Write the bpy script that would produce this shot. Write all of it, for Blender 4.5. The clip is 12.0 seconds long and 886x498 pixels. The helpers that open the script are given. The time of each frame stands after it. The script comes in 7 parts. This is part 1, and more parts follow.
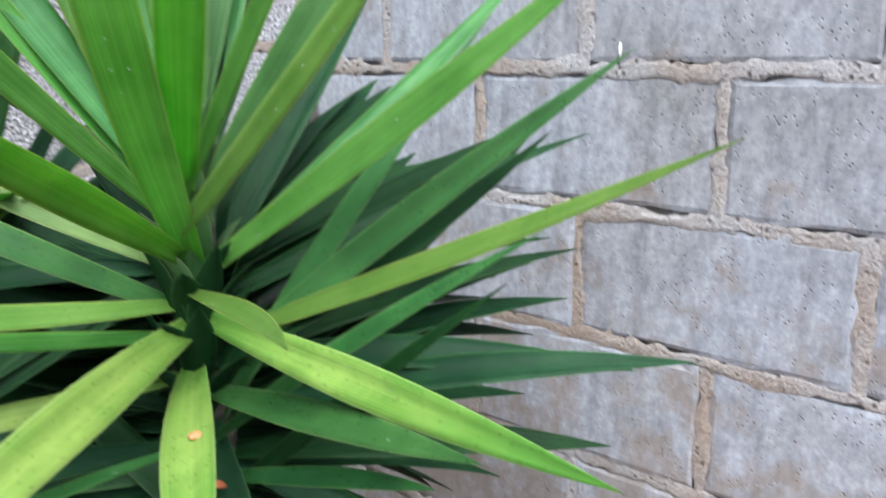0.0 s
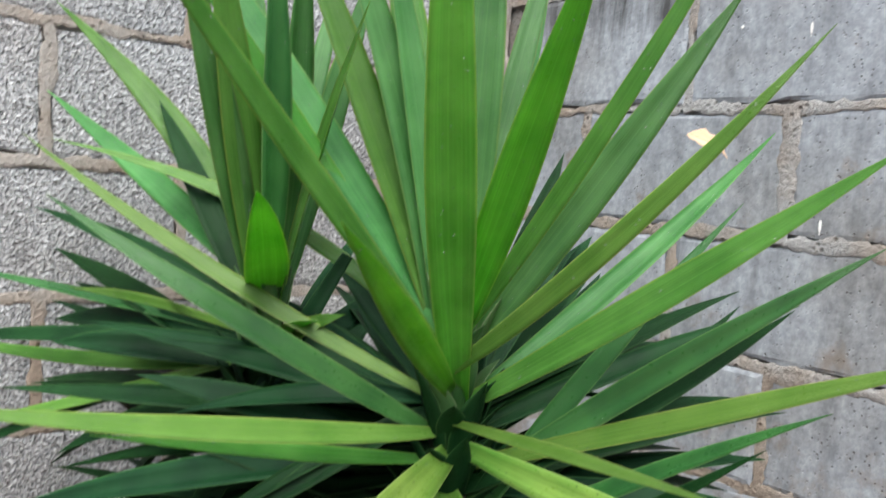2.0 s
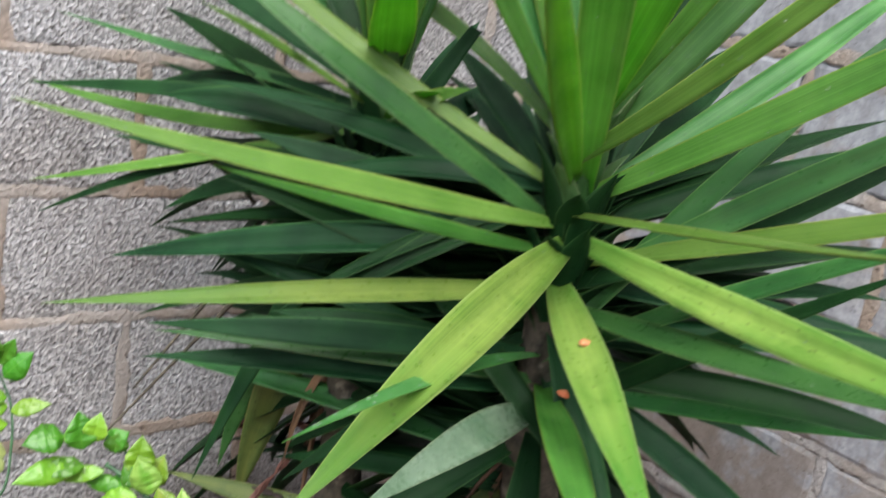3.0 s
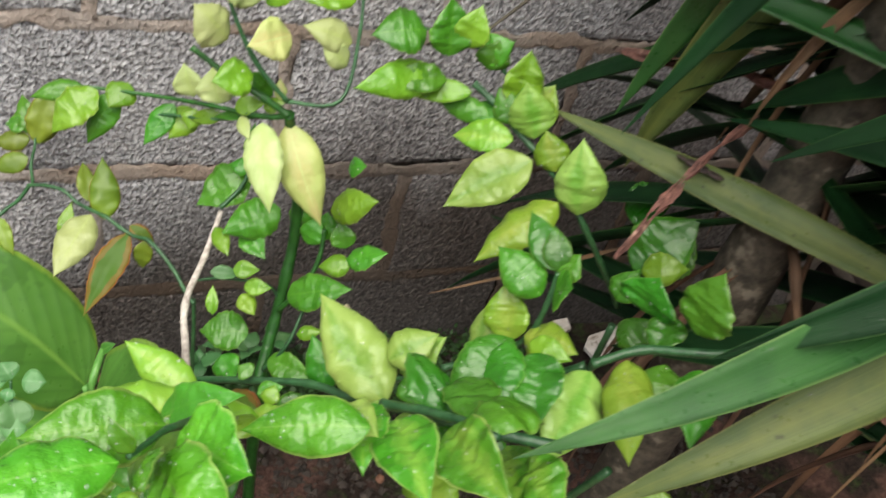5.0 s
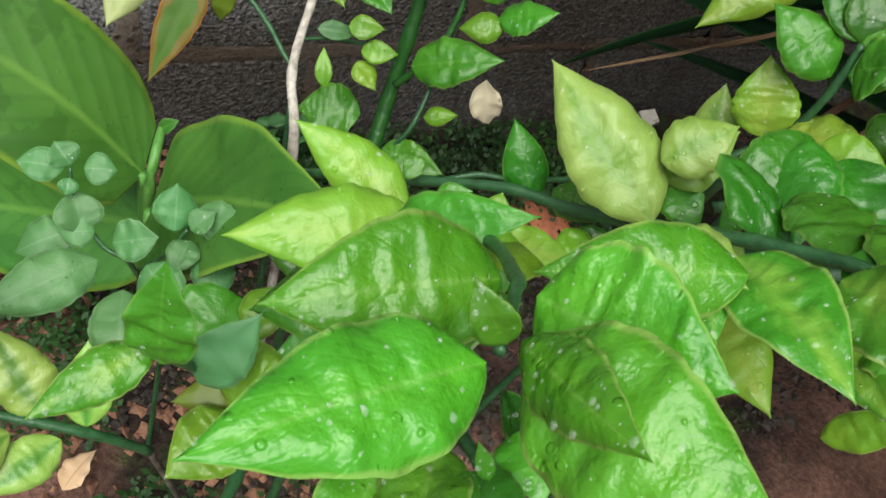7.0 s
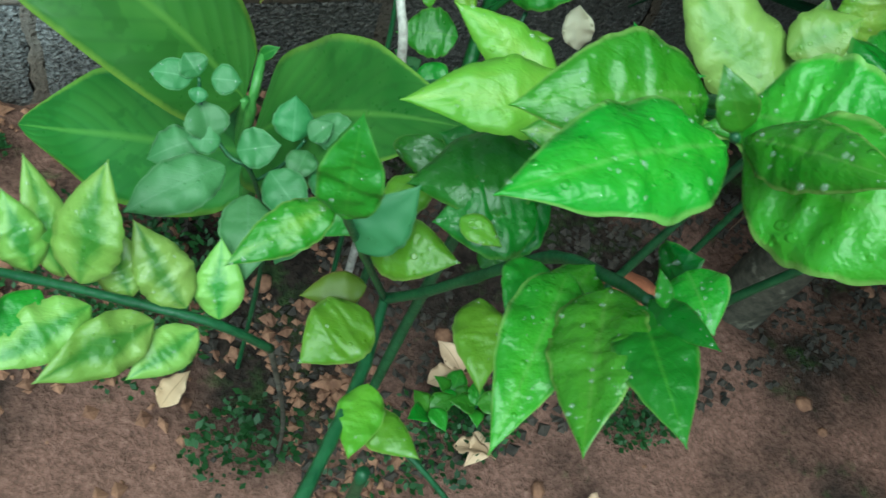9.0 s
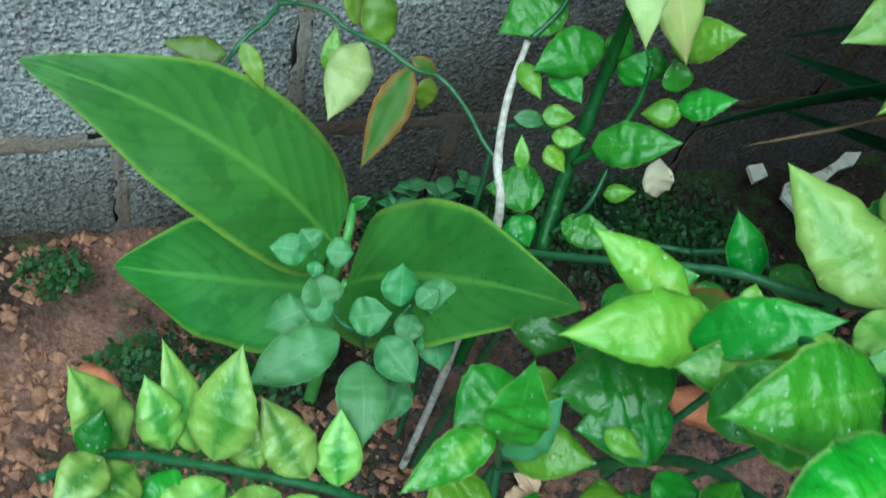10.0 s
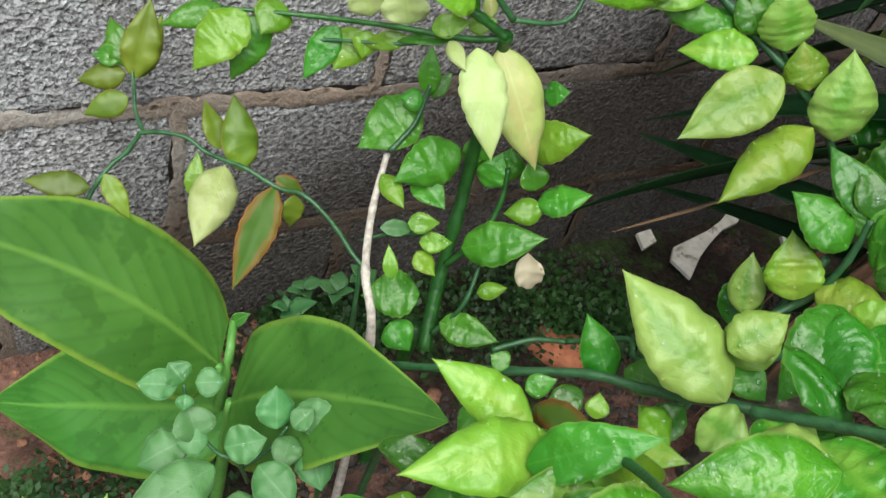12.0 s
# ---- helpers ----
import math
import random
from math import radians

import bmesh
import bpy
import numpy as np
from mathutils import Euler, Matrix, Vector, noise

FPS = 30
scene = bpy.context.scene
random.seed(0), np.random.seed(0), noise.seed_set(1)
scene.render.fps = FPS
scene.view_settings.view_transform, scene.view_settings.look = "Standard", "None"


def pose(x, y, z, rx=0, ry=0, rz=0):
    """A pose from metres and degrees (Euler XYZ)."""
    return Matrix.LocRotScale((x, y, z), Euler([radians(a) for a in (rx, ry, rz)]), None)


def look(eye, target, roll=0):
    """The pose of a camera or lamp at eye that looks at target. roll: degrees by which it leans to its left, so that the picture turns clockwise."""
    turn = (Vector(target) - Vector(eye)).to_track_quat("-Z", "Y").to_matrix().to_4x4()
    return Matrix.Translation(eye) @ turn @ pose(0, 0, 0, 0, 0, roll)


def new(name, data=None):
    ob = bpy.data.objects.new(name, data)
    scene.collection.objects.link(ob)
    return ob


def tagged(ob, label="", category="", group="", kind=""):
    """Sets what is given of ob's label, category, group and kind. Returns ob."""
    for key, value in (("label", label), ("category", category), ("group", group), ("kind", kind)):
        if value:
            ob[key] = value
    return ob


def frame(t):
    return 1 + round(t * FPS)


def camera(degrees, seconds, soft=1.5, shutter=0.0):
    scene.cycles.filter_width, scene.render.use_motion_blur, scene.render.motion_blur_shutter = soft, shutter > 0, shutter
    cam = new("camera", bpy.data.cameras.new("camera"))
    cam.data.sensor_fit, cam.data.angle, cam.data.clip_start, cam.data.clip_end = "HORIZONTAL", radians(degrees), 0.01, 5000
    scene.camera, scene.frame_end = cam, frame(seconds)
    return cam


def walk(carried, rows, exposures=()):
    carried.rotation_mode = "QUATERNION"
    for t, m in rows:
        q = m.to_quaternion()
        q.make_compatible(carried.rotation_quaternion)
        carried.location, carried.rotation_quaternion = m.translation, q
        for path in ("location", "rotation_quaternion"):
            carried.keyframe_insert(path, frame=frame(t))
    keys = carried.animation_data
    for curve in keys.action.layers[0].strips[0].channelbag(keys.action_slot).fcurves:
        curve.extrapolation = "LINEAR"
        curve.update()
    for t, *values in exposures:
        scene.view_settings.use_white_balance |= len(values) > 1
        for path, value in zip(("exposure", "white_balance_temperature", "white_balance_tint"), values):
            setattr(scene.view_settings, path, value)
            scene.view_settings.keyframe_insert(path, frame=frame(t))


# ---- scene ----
cam = camera(53.1, 12.0, soft=1.55, shutter=0.35)
METRES, EYE, TILT, LEAN, TURN = 1.36, 1.31, -12.0, 0.0, -47.0
ROWS = [
    (0.0, 0.0, 0.0, 0.0, 0.0, 0.0, 0.0),
    (0.5, -0.0341, -0.0333, 0.025, 2.97, 4.91, -0.82),
    (1.0, -0.0696, -0.0574, 0.0329, 4.61, 8.13, -1.83),
    (1.5, -0.0906, -0.0805, 0.0413, 5.45, 9.26, -3.19),
    (2.0, -0.1104, -0.0885, 0.012, 6.05, 7.58, -5.68),
    (2.5, -0.1268, -0.0765, -0.0148, 7.72, 2.66, -9.06),
    (3.0, -0.1485, -0.0503, -0.0383, 10.44, -3.2, -11.71),
    (3.5, -0.202, 0.007, -0.0729, 14.72, -10.06, -14.24),
    (5.5, -0.4567, 0.1958, -0.2107, 25.37, -34.46, -19.5),
    (6.0, -0.5046, 0.2145, -0.251, 24.79, -38.28, -20.3),
    (6.5, -0.516, 0.2375, -0.2712, 23.6, -40.96, -21.34),
    (8.5, -0.5249, 0.2227, -0.3101, 24.07, -44.71, -21.49),
    (9.0, -0.5314, 0.1932, -0.3101, 25.14, -45.04, -20.76),
    (9.5, -0.5618, 0.1809, -0.298, 25.69, -43.67, -20.15),
    (10.0, -0.5927, 0.1868, -0.2758, 25.5, -41.32, -19.42),
    (10.5, -0.5995, 0.1889, -0.2561, 24.27, -38.9, -18.86),
    (11.0, -0.5837, 0.2031, -0.236, 22.16, -36.5, -18.42),
    (11.5, -0.5776, 0.2077, -0.2336, 19.79, -35.21, -18.15),
    (12.0, -0.5753, 0.2048, -0.242, 18.57, -34.92, -18.38),
]
EXPOSURES = [(0.0, 1.64, 5900, 9), (1.3, 1.41, 6250, 6), (2.2, 1.28, 6300, 5), (3.0, 1.33, 6400, 10), (3.7, 1.31, 6600, 12), (5.5, 0.81, 6750, 5), (6.7, 0.71, 6550, 2), (8.3, 0.62, 5950, -8), (9.0, 0.6, 5230, -24), (9.8, 0.63, 4990, -26), (10.5, 0.78, 5700, -9), (11.2, 0.83, 6050, -4), (12.0, 0.83, 6350, 1)]
walk(cam, [(t, pose(-1.16, -1.39, EYE, TILT, LEAN, TURN) @ pose(METRES * x, METRES * y, METRES * z, 90 + pitch, roll, yaw)) for t, x, y, z, yaw, pitch, roll in ROWS], EXPOSURES)

# ---- light: a bright overcast sky over the open garden side ----
world = bpy.data.worlds.new("overcast_sky")
scene.world = world
world.use_nodes = True
wn = world.node_tree
sky = wn.nodes.new("ShaderNodeTexSky")
sky.sky_type, sky.sun_disc = "NISHITA", False
sky.sun_elevation, sky.sun_rotation = radians(63), radians(218)
sky.air_density, sky.dust_density, sky.ozone_density = 1.0, 4.0, 1.0
wn.nodes["Background"].inputs["Strength"].default_value = 0.085
wn.links.new(sky.outputs["Color"], wn.nodes["Background"].inputs["Color"])
sun_data = bpy.data.lights.new("sun", "SUN")
sun_data.energy, sun_data.angle, sun_data.color = 2.9, radians(60), (1.0, 0.97, 0.92)
sun = new("sun", sun_data)
sun.matrix_world = look((-2.95, -3.5, 7.75), (-0.4, -0.2, 0.0))


# ---- materials ----
def material(name):
    m = bpy.data.materials.new(name)
    m.use_nodes = True
    return m, m.node_tree.nodes, m.node_tree.links, m.node_tree.nodes["Principled BSDF"]


def noise_node(n, l, coord, scale, detail=4.0, rough=0.6, kind="noise"):
    k = n.new("ShaderNodeTexNoise" if kind == "noise" else "ShaderNodeTexVoronoi")
    k.inputs["Scale"].default_value = scale
    if kind == "noise":
        k.inputs["Detail"].default_value, k.inputs["Roughness"].default_value = detail, rough
    l.new(coord, k.inputs["Vector"])
    return k.outputs["Fac" if kind == "noise" else "Distance"]


def ramp(n, l, fac, stops):
    r = n.new("ShaderNodeValToRGB")
    e = r.color_ramp.elements
    while len(e) < len(stops):
        e.new(0.5)
    for s, (p, c) in zip(e, stops):
        s.position, s.color = p, (*c, 1) if len(c) == 3 else c
    l.new(fac, r.inputs["Fac"])
    return r.outputs["Color"]


def mix(n, l, fac, a, b, blend="MIX"):
    m = n.new("ShaderNodeMix")
    m.data_type, m.blend_type = "RGBA", blend
    for socket, v in ((m.inputs[0], fac), (m.inputs[6], a), (m.inputs[7], b)):
        if isinstance(v, (int, float)):
            socket.default_value = v
        elif isinstance(v, tuple):
            socket.default_value = (*v, 1)
        else:
            l.new(v, socket)
    return m.outputs[2]


def maths(n, l, op, a, b=0.5, clamp=False):
    m = n.new("ShaderNodeMath")
    m.operation, m.use_clamp = op, clamp
    for socket, v in ((m.inputs[0], a), (m.inputs[1], b)):
        if isinstance(v, (int, float)):
            socket.default_value = v
        else:
            l.new(v, socket)
    return m.outputs[0]


def bump(n, l, height, strength, distance, bsdf, normal=None):
    b = n.new("ShaderNodeBump")
    b.inputs["Strength"].default_value, b.inputs["Distance"].default_value = strength, distance
    l.new(height, b.inputs["Height"])
    if normal is not None:
        l.new(normal, b.inputs["Normal"])
    l.new(b.outputs["Normal"], bsdf.inputs["Normal"])
    return b.outputs["Normal"]


def grey(v, warm=0.0):
    return (v * (1 + warm), v, v * (1 - warm))


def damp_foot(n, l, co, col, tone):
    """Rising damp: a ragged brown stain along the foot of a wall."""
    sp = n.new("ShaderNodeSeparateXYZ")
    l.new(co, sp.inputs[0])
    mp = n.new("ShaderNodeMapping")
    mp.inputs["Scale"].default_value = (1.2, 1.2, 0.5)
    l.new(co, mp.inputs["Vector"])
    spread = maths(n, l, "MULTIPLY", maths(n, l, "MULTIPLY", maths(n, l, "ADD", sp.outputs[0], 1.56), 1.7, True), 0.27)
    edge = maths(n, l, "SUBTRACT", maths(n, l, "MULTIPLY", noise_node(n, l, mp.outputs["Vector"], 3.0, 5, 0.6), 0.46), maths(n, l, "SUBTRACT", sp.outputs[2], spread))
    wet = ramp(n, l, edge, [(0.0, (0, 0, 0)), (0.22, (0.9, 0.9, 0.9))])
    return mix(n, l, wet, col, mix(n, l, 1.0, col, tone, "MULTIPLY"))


def block_material(name, lo, hi, grain, pit, stain, tone):
    """Concrete block: fine grain, pits, damp blotches and a random tone a block."""
    m, n, l, b = material(name)
    co = n.new("ShaderNodeNewGeometry").outputs["Position"]
    fine = noise_node(n, l, co, grain, 3, 0.7)
    broad = noise_node(n, l, co, 3.2, 5, 0.6)
    col = ramp(n, l, fine, [(0.34, lo), (0.68, hi)])
    rnd = n.new("ShaderNodeObjectInfo").outputs["Random"]
    col = mix(n, l, 1.0, col, ramp(n, l, rnd, [(0, grey(1 - tone)), (1, grey(1 + tone * 0.3))]), "MULTIPLY")
    # vertical run-off streaks
    mp = n.new("ShaderNodeMapping")
    mp.inputs["Scale"].default_value = (16, 16, 1.4)
    l.new(co, mp.inputs["Vector"])
    streak = noise_node(n, l, mp.outputs["Vector"], 1.0, 4, 0.6)
    col = mix(n, l, ramp(n, l, streak, [(0.56, (0, 0, 0)), (0.72, (0.55, 0.55, 0.55))]), col, mix(n, l, 1.0, col, (0.55, 0.54, 0.53), "MULTIPLY"))
    col = mix(n, l, ramp(n, l, broad, [(0.45, (0, 0, 0)), (0.7, (0.8, 0.8, 0.8))]), col, mix(n, l, 1.0, col, stain, "MULTIPLY"))
    vor = noise_node(n, l, co, pit, kind="voronoi")
    holes = ramp(n, l, vor, [(0.08, (0, 0, 0)), (0.26, (1, 1, 1))])
    sparse = ramp(n, l, noise_node(n, l, co, 22, 2), [(0.42, (0, 0, 0)), (0.56, (1, 1, 1))])
    pits = mix(n, l, sparse, (1, 1, 1), holes)
    col = mix(n, l, 1.0, col, mix(n, l, pits, (0.5, 0.48, 0.46), (1, 1, 1)), "MULTIPLY")
    if name == "smooth_block":
        # cloudy cement skin, and earth-brown dirt splashed on the lower courses
        veil = n.new("ShaderNodeMapping")
        veil.inputs["Scale"].default_value = (1, 1, 0.45)
        l.new(co, veil.inputs["Vector"])
        col = mix(n, l, 1.0, col, ramp(n, l, noise_node(n, l, veil.outputs["Vector"], 34, 4, 0.65), [(0.32, grey(0.74)), (0.66, grey(1.12))]), "MULTIPLY")
        up = n.new("ShaderNodeSeparateXYZ")
        l.new(co, up.inputs[0])
        dirt = maths(n, l, "ADD", noise_node(n, l, co, 11, 5, 0.7), maths(n, l, "MULTIPLY", maths(n, l, "SUBTRACT", 1.22, up.outputs[2]), 0.28))
        col = mix(n, l, ramp(n, l, dirt, [(0.56, (0, 0, 0)), (0.70, (0.6, 0.6, 0.6))]), col, (0.21, 0.165, 0.125))
        # black mould that has run down from the coping near the corner
        sp = n.new("ShaderNodeSeparateXYZ")
        l.new(co, sp.inputs[0])
        run = n.new("ShaderNodeMapping")
        run.inputs["Scale"].default_value = (1, 21, 2.2)
        l.new(co, run.inputs["Vector"])
        soot = maths(n, l, "MULTIPLY", noise_node(n, l, run.outputs["Vector"], 1.0, 5, 0.7), maths(n, l, "MULTIPLY", maths(n, l, "SUBTRACT", sp.outputs[2], 1.42), 4.0, True))
        soot = maths(n, l, "MULTIPLY", soot, maths(n, l, "MULTIPLY", maths(n, l, "ADD", sp.outputs[1], 0.62), 5.0, True))
        col = mix(n, l, ramp(n, l, soot, [(0.42, (0, 0, 0)), (0.62, (0.85, 0.85, 0.85))]), col, (0.035, 0.033, 0.032))
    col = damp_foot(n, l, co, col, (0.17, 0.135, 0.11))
    l.new(col, b.inputs["Base Color"])
    b.inputs["Roughness"].default_value = 0.62
    b.inputs["Specular IOR Level"].default_value = 0.25
    return m, n, l, b, fine, pits


SMOOTH, n, l, b, fine, pits = block_material("smooth_block", (0.255, 0.276, 0.308), (0.392, 0.418, 0.458), 90, 120, (0.74, 0.69, 0.63), 0.16)
nrm = bump(n, l, fine, 0.25, 0.002, b)
bump(n, l, pits, 0.6, 0.003, b, nrm)
ROUGH, n, l, b, fine, pits = block_material("rough_block", (0.16, 0.162, 0.17), (0.76, 0.77, 0.80), 150, 170, (0.66, 0.61, 0.57), 0.12)
co = n.new("ShaderNodeNewGeometry").outputs["Position"]
grains = noise_node(n, l, co, 210, kind="voronoi")
nrm = bump(n, l, fine, 1.0, 0.010, b)
bump(n, l, grains, 0.8, 0.004, b, nrm)


def mortar_material(name, lo, hi, brown):
    m, n, l, b = material(name)
    co = n.new("ShaderNodeNewGeometry").outputs["Position"]
    fine = noise_node(n, l, co, 160, 4, 0.7)
    broad = noise_node(n, l, co, 4.5, 4, 0.6)
    col = mix(n, l, ramp(n, l, broad, [(0.42, (0, 0, 0)), (0.62, (1, 1, 1))]), ramp(n, l, fine, [(0.3, lo), (0.7, hi)]), ramp(n, l, fine, [(0.3, tuple(v * 0.6 for v in brown)), (0.7, brown)]))
    crumb = noise_node(n, l, co, 75, kind="voronoi")
    some = ramp(n, l, noise_node(n, l, co, 16, 3), [(0.45, (0, 0, 0)), (0.6, (1, 1, 1))])
    gone = mix(n, l, some, (1, 1, 1), ramp(n, l, crumb, [(0.10, (0, 0, 0)), (0.34, (1, 1, 1))]))
    col = mix(n, l, 1.0, col, mix(n, l, gone, (0.42, 0.40, 0.38), (1, 1, 1)), "MULTIPLY")
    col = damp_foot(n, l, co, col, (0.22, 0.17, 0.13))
    l.new(col, b.inputs["Base Color"])
    b.inputs["Roughness"].default_value = 0.92
    b.inputs["Specular IOR Level"].default_value = 0.15
    nrm = bump(n, l, fine, 0.9, 0.005, b)
    bump(n, l, gone, 0.7, 0.004, b, nrm)
    return m


MORTAR_R = mortar_material("pale_mortar", (0.27, 0.268, 0.268), (0.43, 0.425, 0.42), (0.36, 0.30, 0.25))
MORTAR_L = mortar_material("brown_mortar", (0.26, 0.24, 0.225), (0.43, 0.395, 0.365), (0.38, 0.305, 0.25))
# ---- building helpers ----
def part(name, bm, mat, parent, label=""):
    """One mesh object under a thing or a part, in the thing's own space."""
    me = bpy.data.meshes.new(name)
    bm.normal_update()
    bm.to_mesh(me)
    bm.free()
    for f in me.polygons:
        f.use_smooth = True
    for mm in (mat if isinstance(mat, (list, tuple)) else [mat]):
        me.materials.append(mm)
    ob = new(name, me)
    ob.parent = parent
    if label:
        tagged(ob, label)
    return ob


def grid_faces(bm, rows, flip=False):
    for a, b in zip(rows, rows[1:]):
        for k in range(len(a) - 1):
            q = (a[k], a[k + 1], b[k + 1], b[k])
            bm.faces.new(q[::-1] if flip else q)


# ---- block walls in a right-angled corner; u runs along the wall, n towards the garden ----
def block_mesh(rng, length, height, depth, rough):
    """A block with a slightly uneven face and chipped, rounded arrises."""
    bm = bmesh.new()
    nu, nw = 9, 5
    rows = []
    for j in range(nw + 1):
        row = []
        for i in range(nu + 1):
            fu, fw = i / nu, j / nw
            edge = min(fu, 1 - fu) * length, min(fw, 1 - fw) * height
            near = min(edge)
            back = 0.0 if near > 0.004 else 0.0008 + rng.random() * rough * 0.6
            chip = (rng.random() - 0.5) * rough * 2
            u, w = (fu - 0.5) * length, (fw - 0.5) * height
            if near < 0.004:
                u, w = u + chip * (edge[0] < 0.004), w + chip * (edge[1] < 0.004)
            elif i in (1, nu - 1) or j in (1, nw - 1):
                if i == 1: u = -0.5 * length + 0.008
                if i == nu - 1: u = 0.5 * length - 0.008
                if j == 1: w = -0.5 * height + 0.008
                if j == nw - 1: w = 0.5 * height - 0.008
            row.append(bm.verts.new((u, -back + (rng.random() - 0.5) * 0.0012, w)))
        rows.append(row)
    grid_faces(bm, rows, True)
    ring = rows[0] + [r[-1] for r in rows[1:]] + rows[-1][-2::-1] + [r[0] for r in rows[-2:0:-1]]
    low = [bm.verts.new((v.co.x, -depth, v.co.z)) for v in ring]
    for k in range(len(ring)):
        bm.faces.new((ring[k - 1], ring[k], low[k], low[k - 1]))
    bm.normal_update()
    me = bpy.data.meshes.new("block")
    bm.to_mesh(me)
    bm.free()
    return me


def block_wall(name, label, m, u0, u1, beds, joints, block_mat, mortar_mat, gap, seed):
    """beds: heights of the bed joints from below; joints: first upright joint and pitch, course by course in turn."""
    rng = random.Random(seed)
    wall = tagged(new(name), label, "wall", kind="structure")
    wall.matrix_world = m
    bm = bmesh.new()
    bmesh.ops.create_cube(bm, size=1, matrix=Matrix.Translation(((u0 + u1) / 2, -0.083, (beds[0] + beds[-1]) / 2)) @ Matrix.Diagonal((u1 - u0, 0.15, beds[-1] - beds[0] + 0.02, 1)))
    part("mortar_bed", bm, mortar_mat, wall)
    meshes = {}
    for c, (z0, z1) in enumerate(zip(beds, beds[1:])):
        start, pitch = joints[c % len(joints)]
        us = [u for u in (start + pitch * k for k in range(-20, 20)) if u0 < u < u1]
        us = [u0, *us, u1]
        for a, b_ in zip(us, us[1:]):
            length, height = b_ - a - gap, z1 - z0 - gap
            if length < 0.03:
                continue
            key = (round(length, 2), round(height, 2), rng.randrange(3))
            if key not in meshes:
                meshes[key] = block_mesh(rng, length, height, 0.1, 0.004)
                meshes[key].materials.append(block_mat)
            ob = new("block", meshes[key])
            ob.parent = wall
            ob.matrix_basis = pose((a + b_) / 2 + rng.uniform(-0.002, 0.002), rng.uniform(-0.002, 0.002), (z0 + z1) / 2 + rng.uniform(-0.002, 0.002), rng.uniform(-0.5, 0.5), rng.uniform(-0.35, 0.35), rng.uniform(-0.4, 0.4))
            if a > u0:
                mortar_strip(wall, mortar_mat, rng, (a, z0 + gap * 0.3), (a, z1 - gap * 0.3), gap)
    for z in beds[1:-1]:
        k = u0
        while k < u1 - 0.05:
            e = min(u1, k + rng.uniform(0.35, 0.6))
            mortar_strip(wall, mortar_mat, rng, (k, z), (e, z), gap)
            k = e - 0.004
    return wall


def mortar_strip(wall, mat, rng, a, b_, gap):
    """Squeezed-out mortar over one joint, ragged along both edges."""
    bm = bmesh.new()
    a, b_ = Vector((a[0], 0, a[1])), Vector((b_[0], 0, b_[1]))
    along = (b_ - a).normalized()
    side = Vector((-along.z, 0, along.x))
    count = max(6, int((b_ - a).length / 0.009))
    seed = rng.random() * 100
    rows = []
    for i in range(count + 1):
        p = a.lerp(b_, i / count)
        w = gap * (0.72 + 0.7 * noise.noise((p.x * 9 + seed, p.z * 9, 0)) + 0.5 * noise.noise((p.x * 41 + seed, p.z * 41, 0))) + rng.uniform(-0.002, 0.002)
        w2 = gap * (0.72 + 0.7 * noise.noise((p.x * 9 + seed, p.z * 9, 7)) + 0.5 * noise.noise((p.x * 41 + seed, p.z * 41, 7))) + rng.uniform(-0.002, 0.002)
        w, w2 = max(w, 0.004), max(w2, 0.004)
        h = 0.0001 + 0.0012 * noise.noise((p.x * 22 + seed, p.z * 22, 3))
        # the bed is crumbled out here and there along its upper edge
        hole = -0.006 if noise.noise((p.x * 13 + seed, p.z * 13, 11)) > 0.30 else 0.0
        rows.append([bm.verts.new(p + side * s + Vector((0, d, 0))) for s, d in ((-w, -0.0010), (-w * 0.8, max(h, -0.0004) * 0.6 + 0.0003), (-w * 0.25, h + rng.uniform(-0.0007, 0.0006)), (w2 * 0.25, h + rng.uniform(-0.0007, 0.0006)), (w2 * 0.75, h * 0.6 + 0.0002 + hole), (w2, -0.0010 + hole * 0.5))])
    grid_faces(bm, rows, True)
    part("mortar_joint", bm, mat, wall)


block_wall("wall_north", "rough grey concrete block wall with brown mortar, damp at its foot", pose(0, 0, 0, 0, 0, 180), 0.0, 3.6,
           [-0.05, 0.15, 0.348, 0.547, 0.744, 0.94, 1.137, 1.335, 1.541, 1.74, 1.94, 2.14, 2.34], [(1.146, 0.392), (0.963, 0.392)], ROUGH, MORTAR_L, 0.014, 5)
block_wall("wall_east", "smooth grey concrete block wall with thick pale mortar joints", pose(-0.072, 0, 0, 0, 0, 90), -3.6, -0.002,
           [-0.05, 0.13, 0.32, 0.51, 0.707, 0.904, 1.098, 1.297, 1.503, 1.72, 1.92, 2.12, 2.32, 2.43], [(-0.455, 0.413), (-0.652, 0.412)], SMOOTH, MORTAR_R, 0.017, 9)
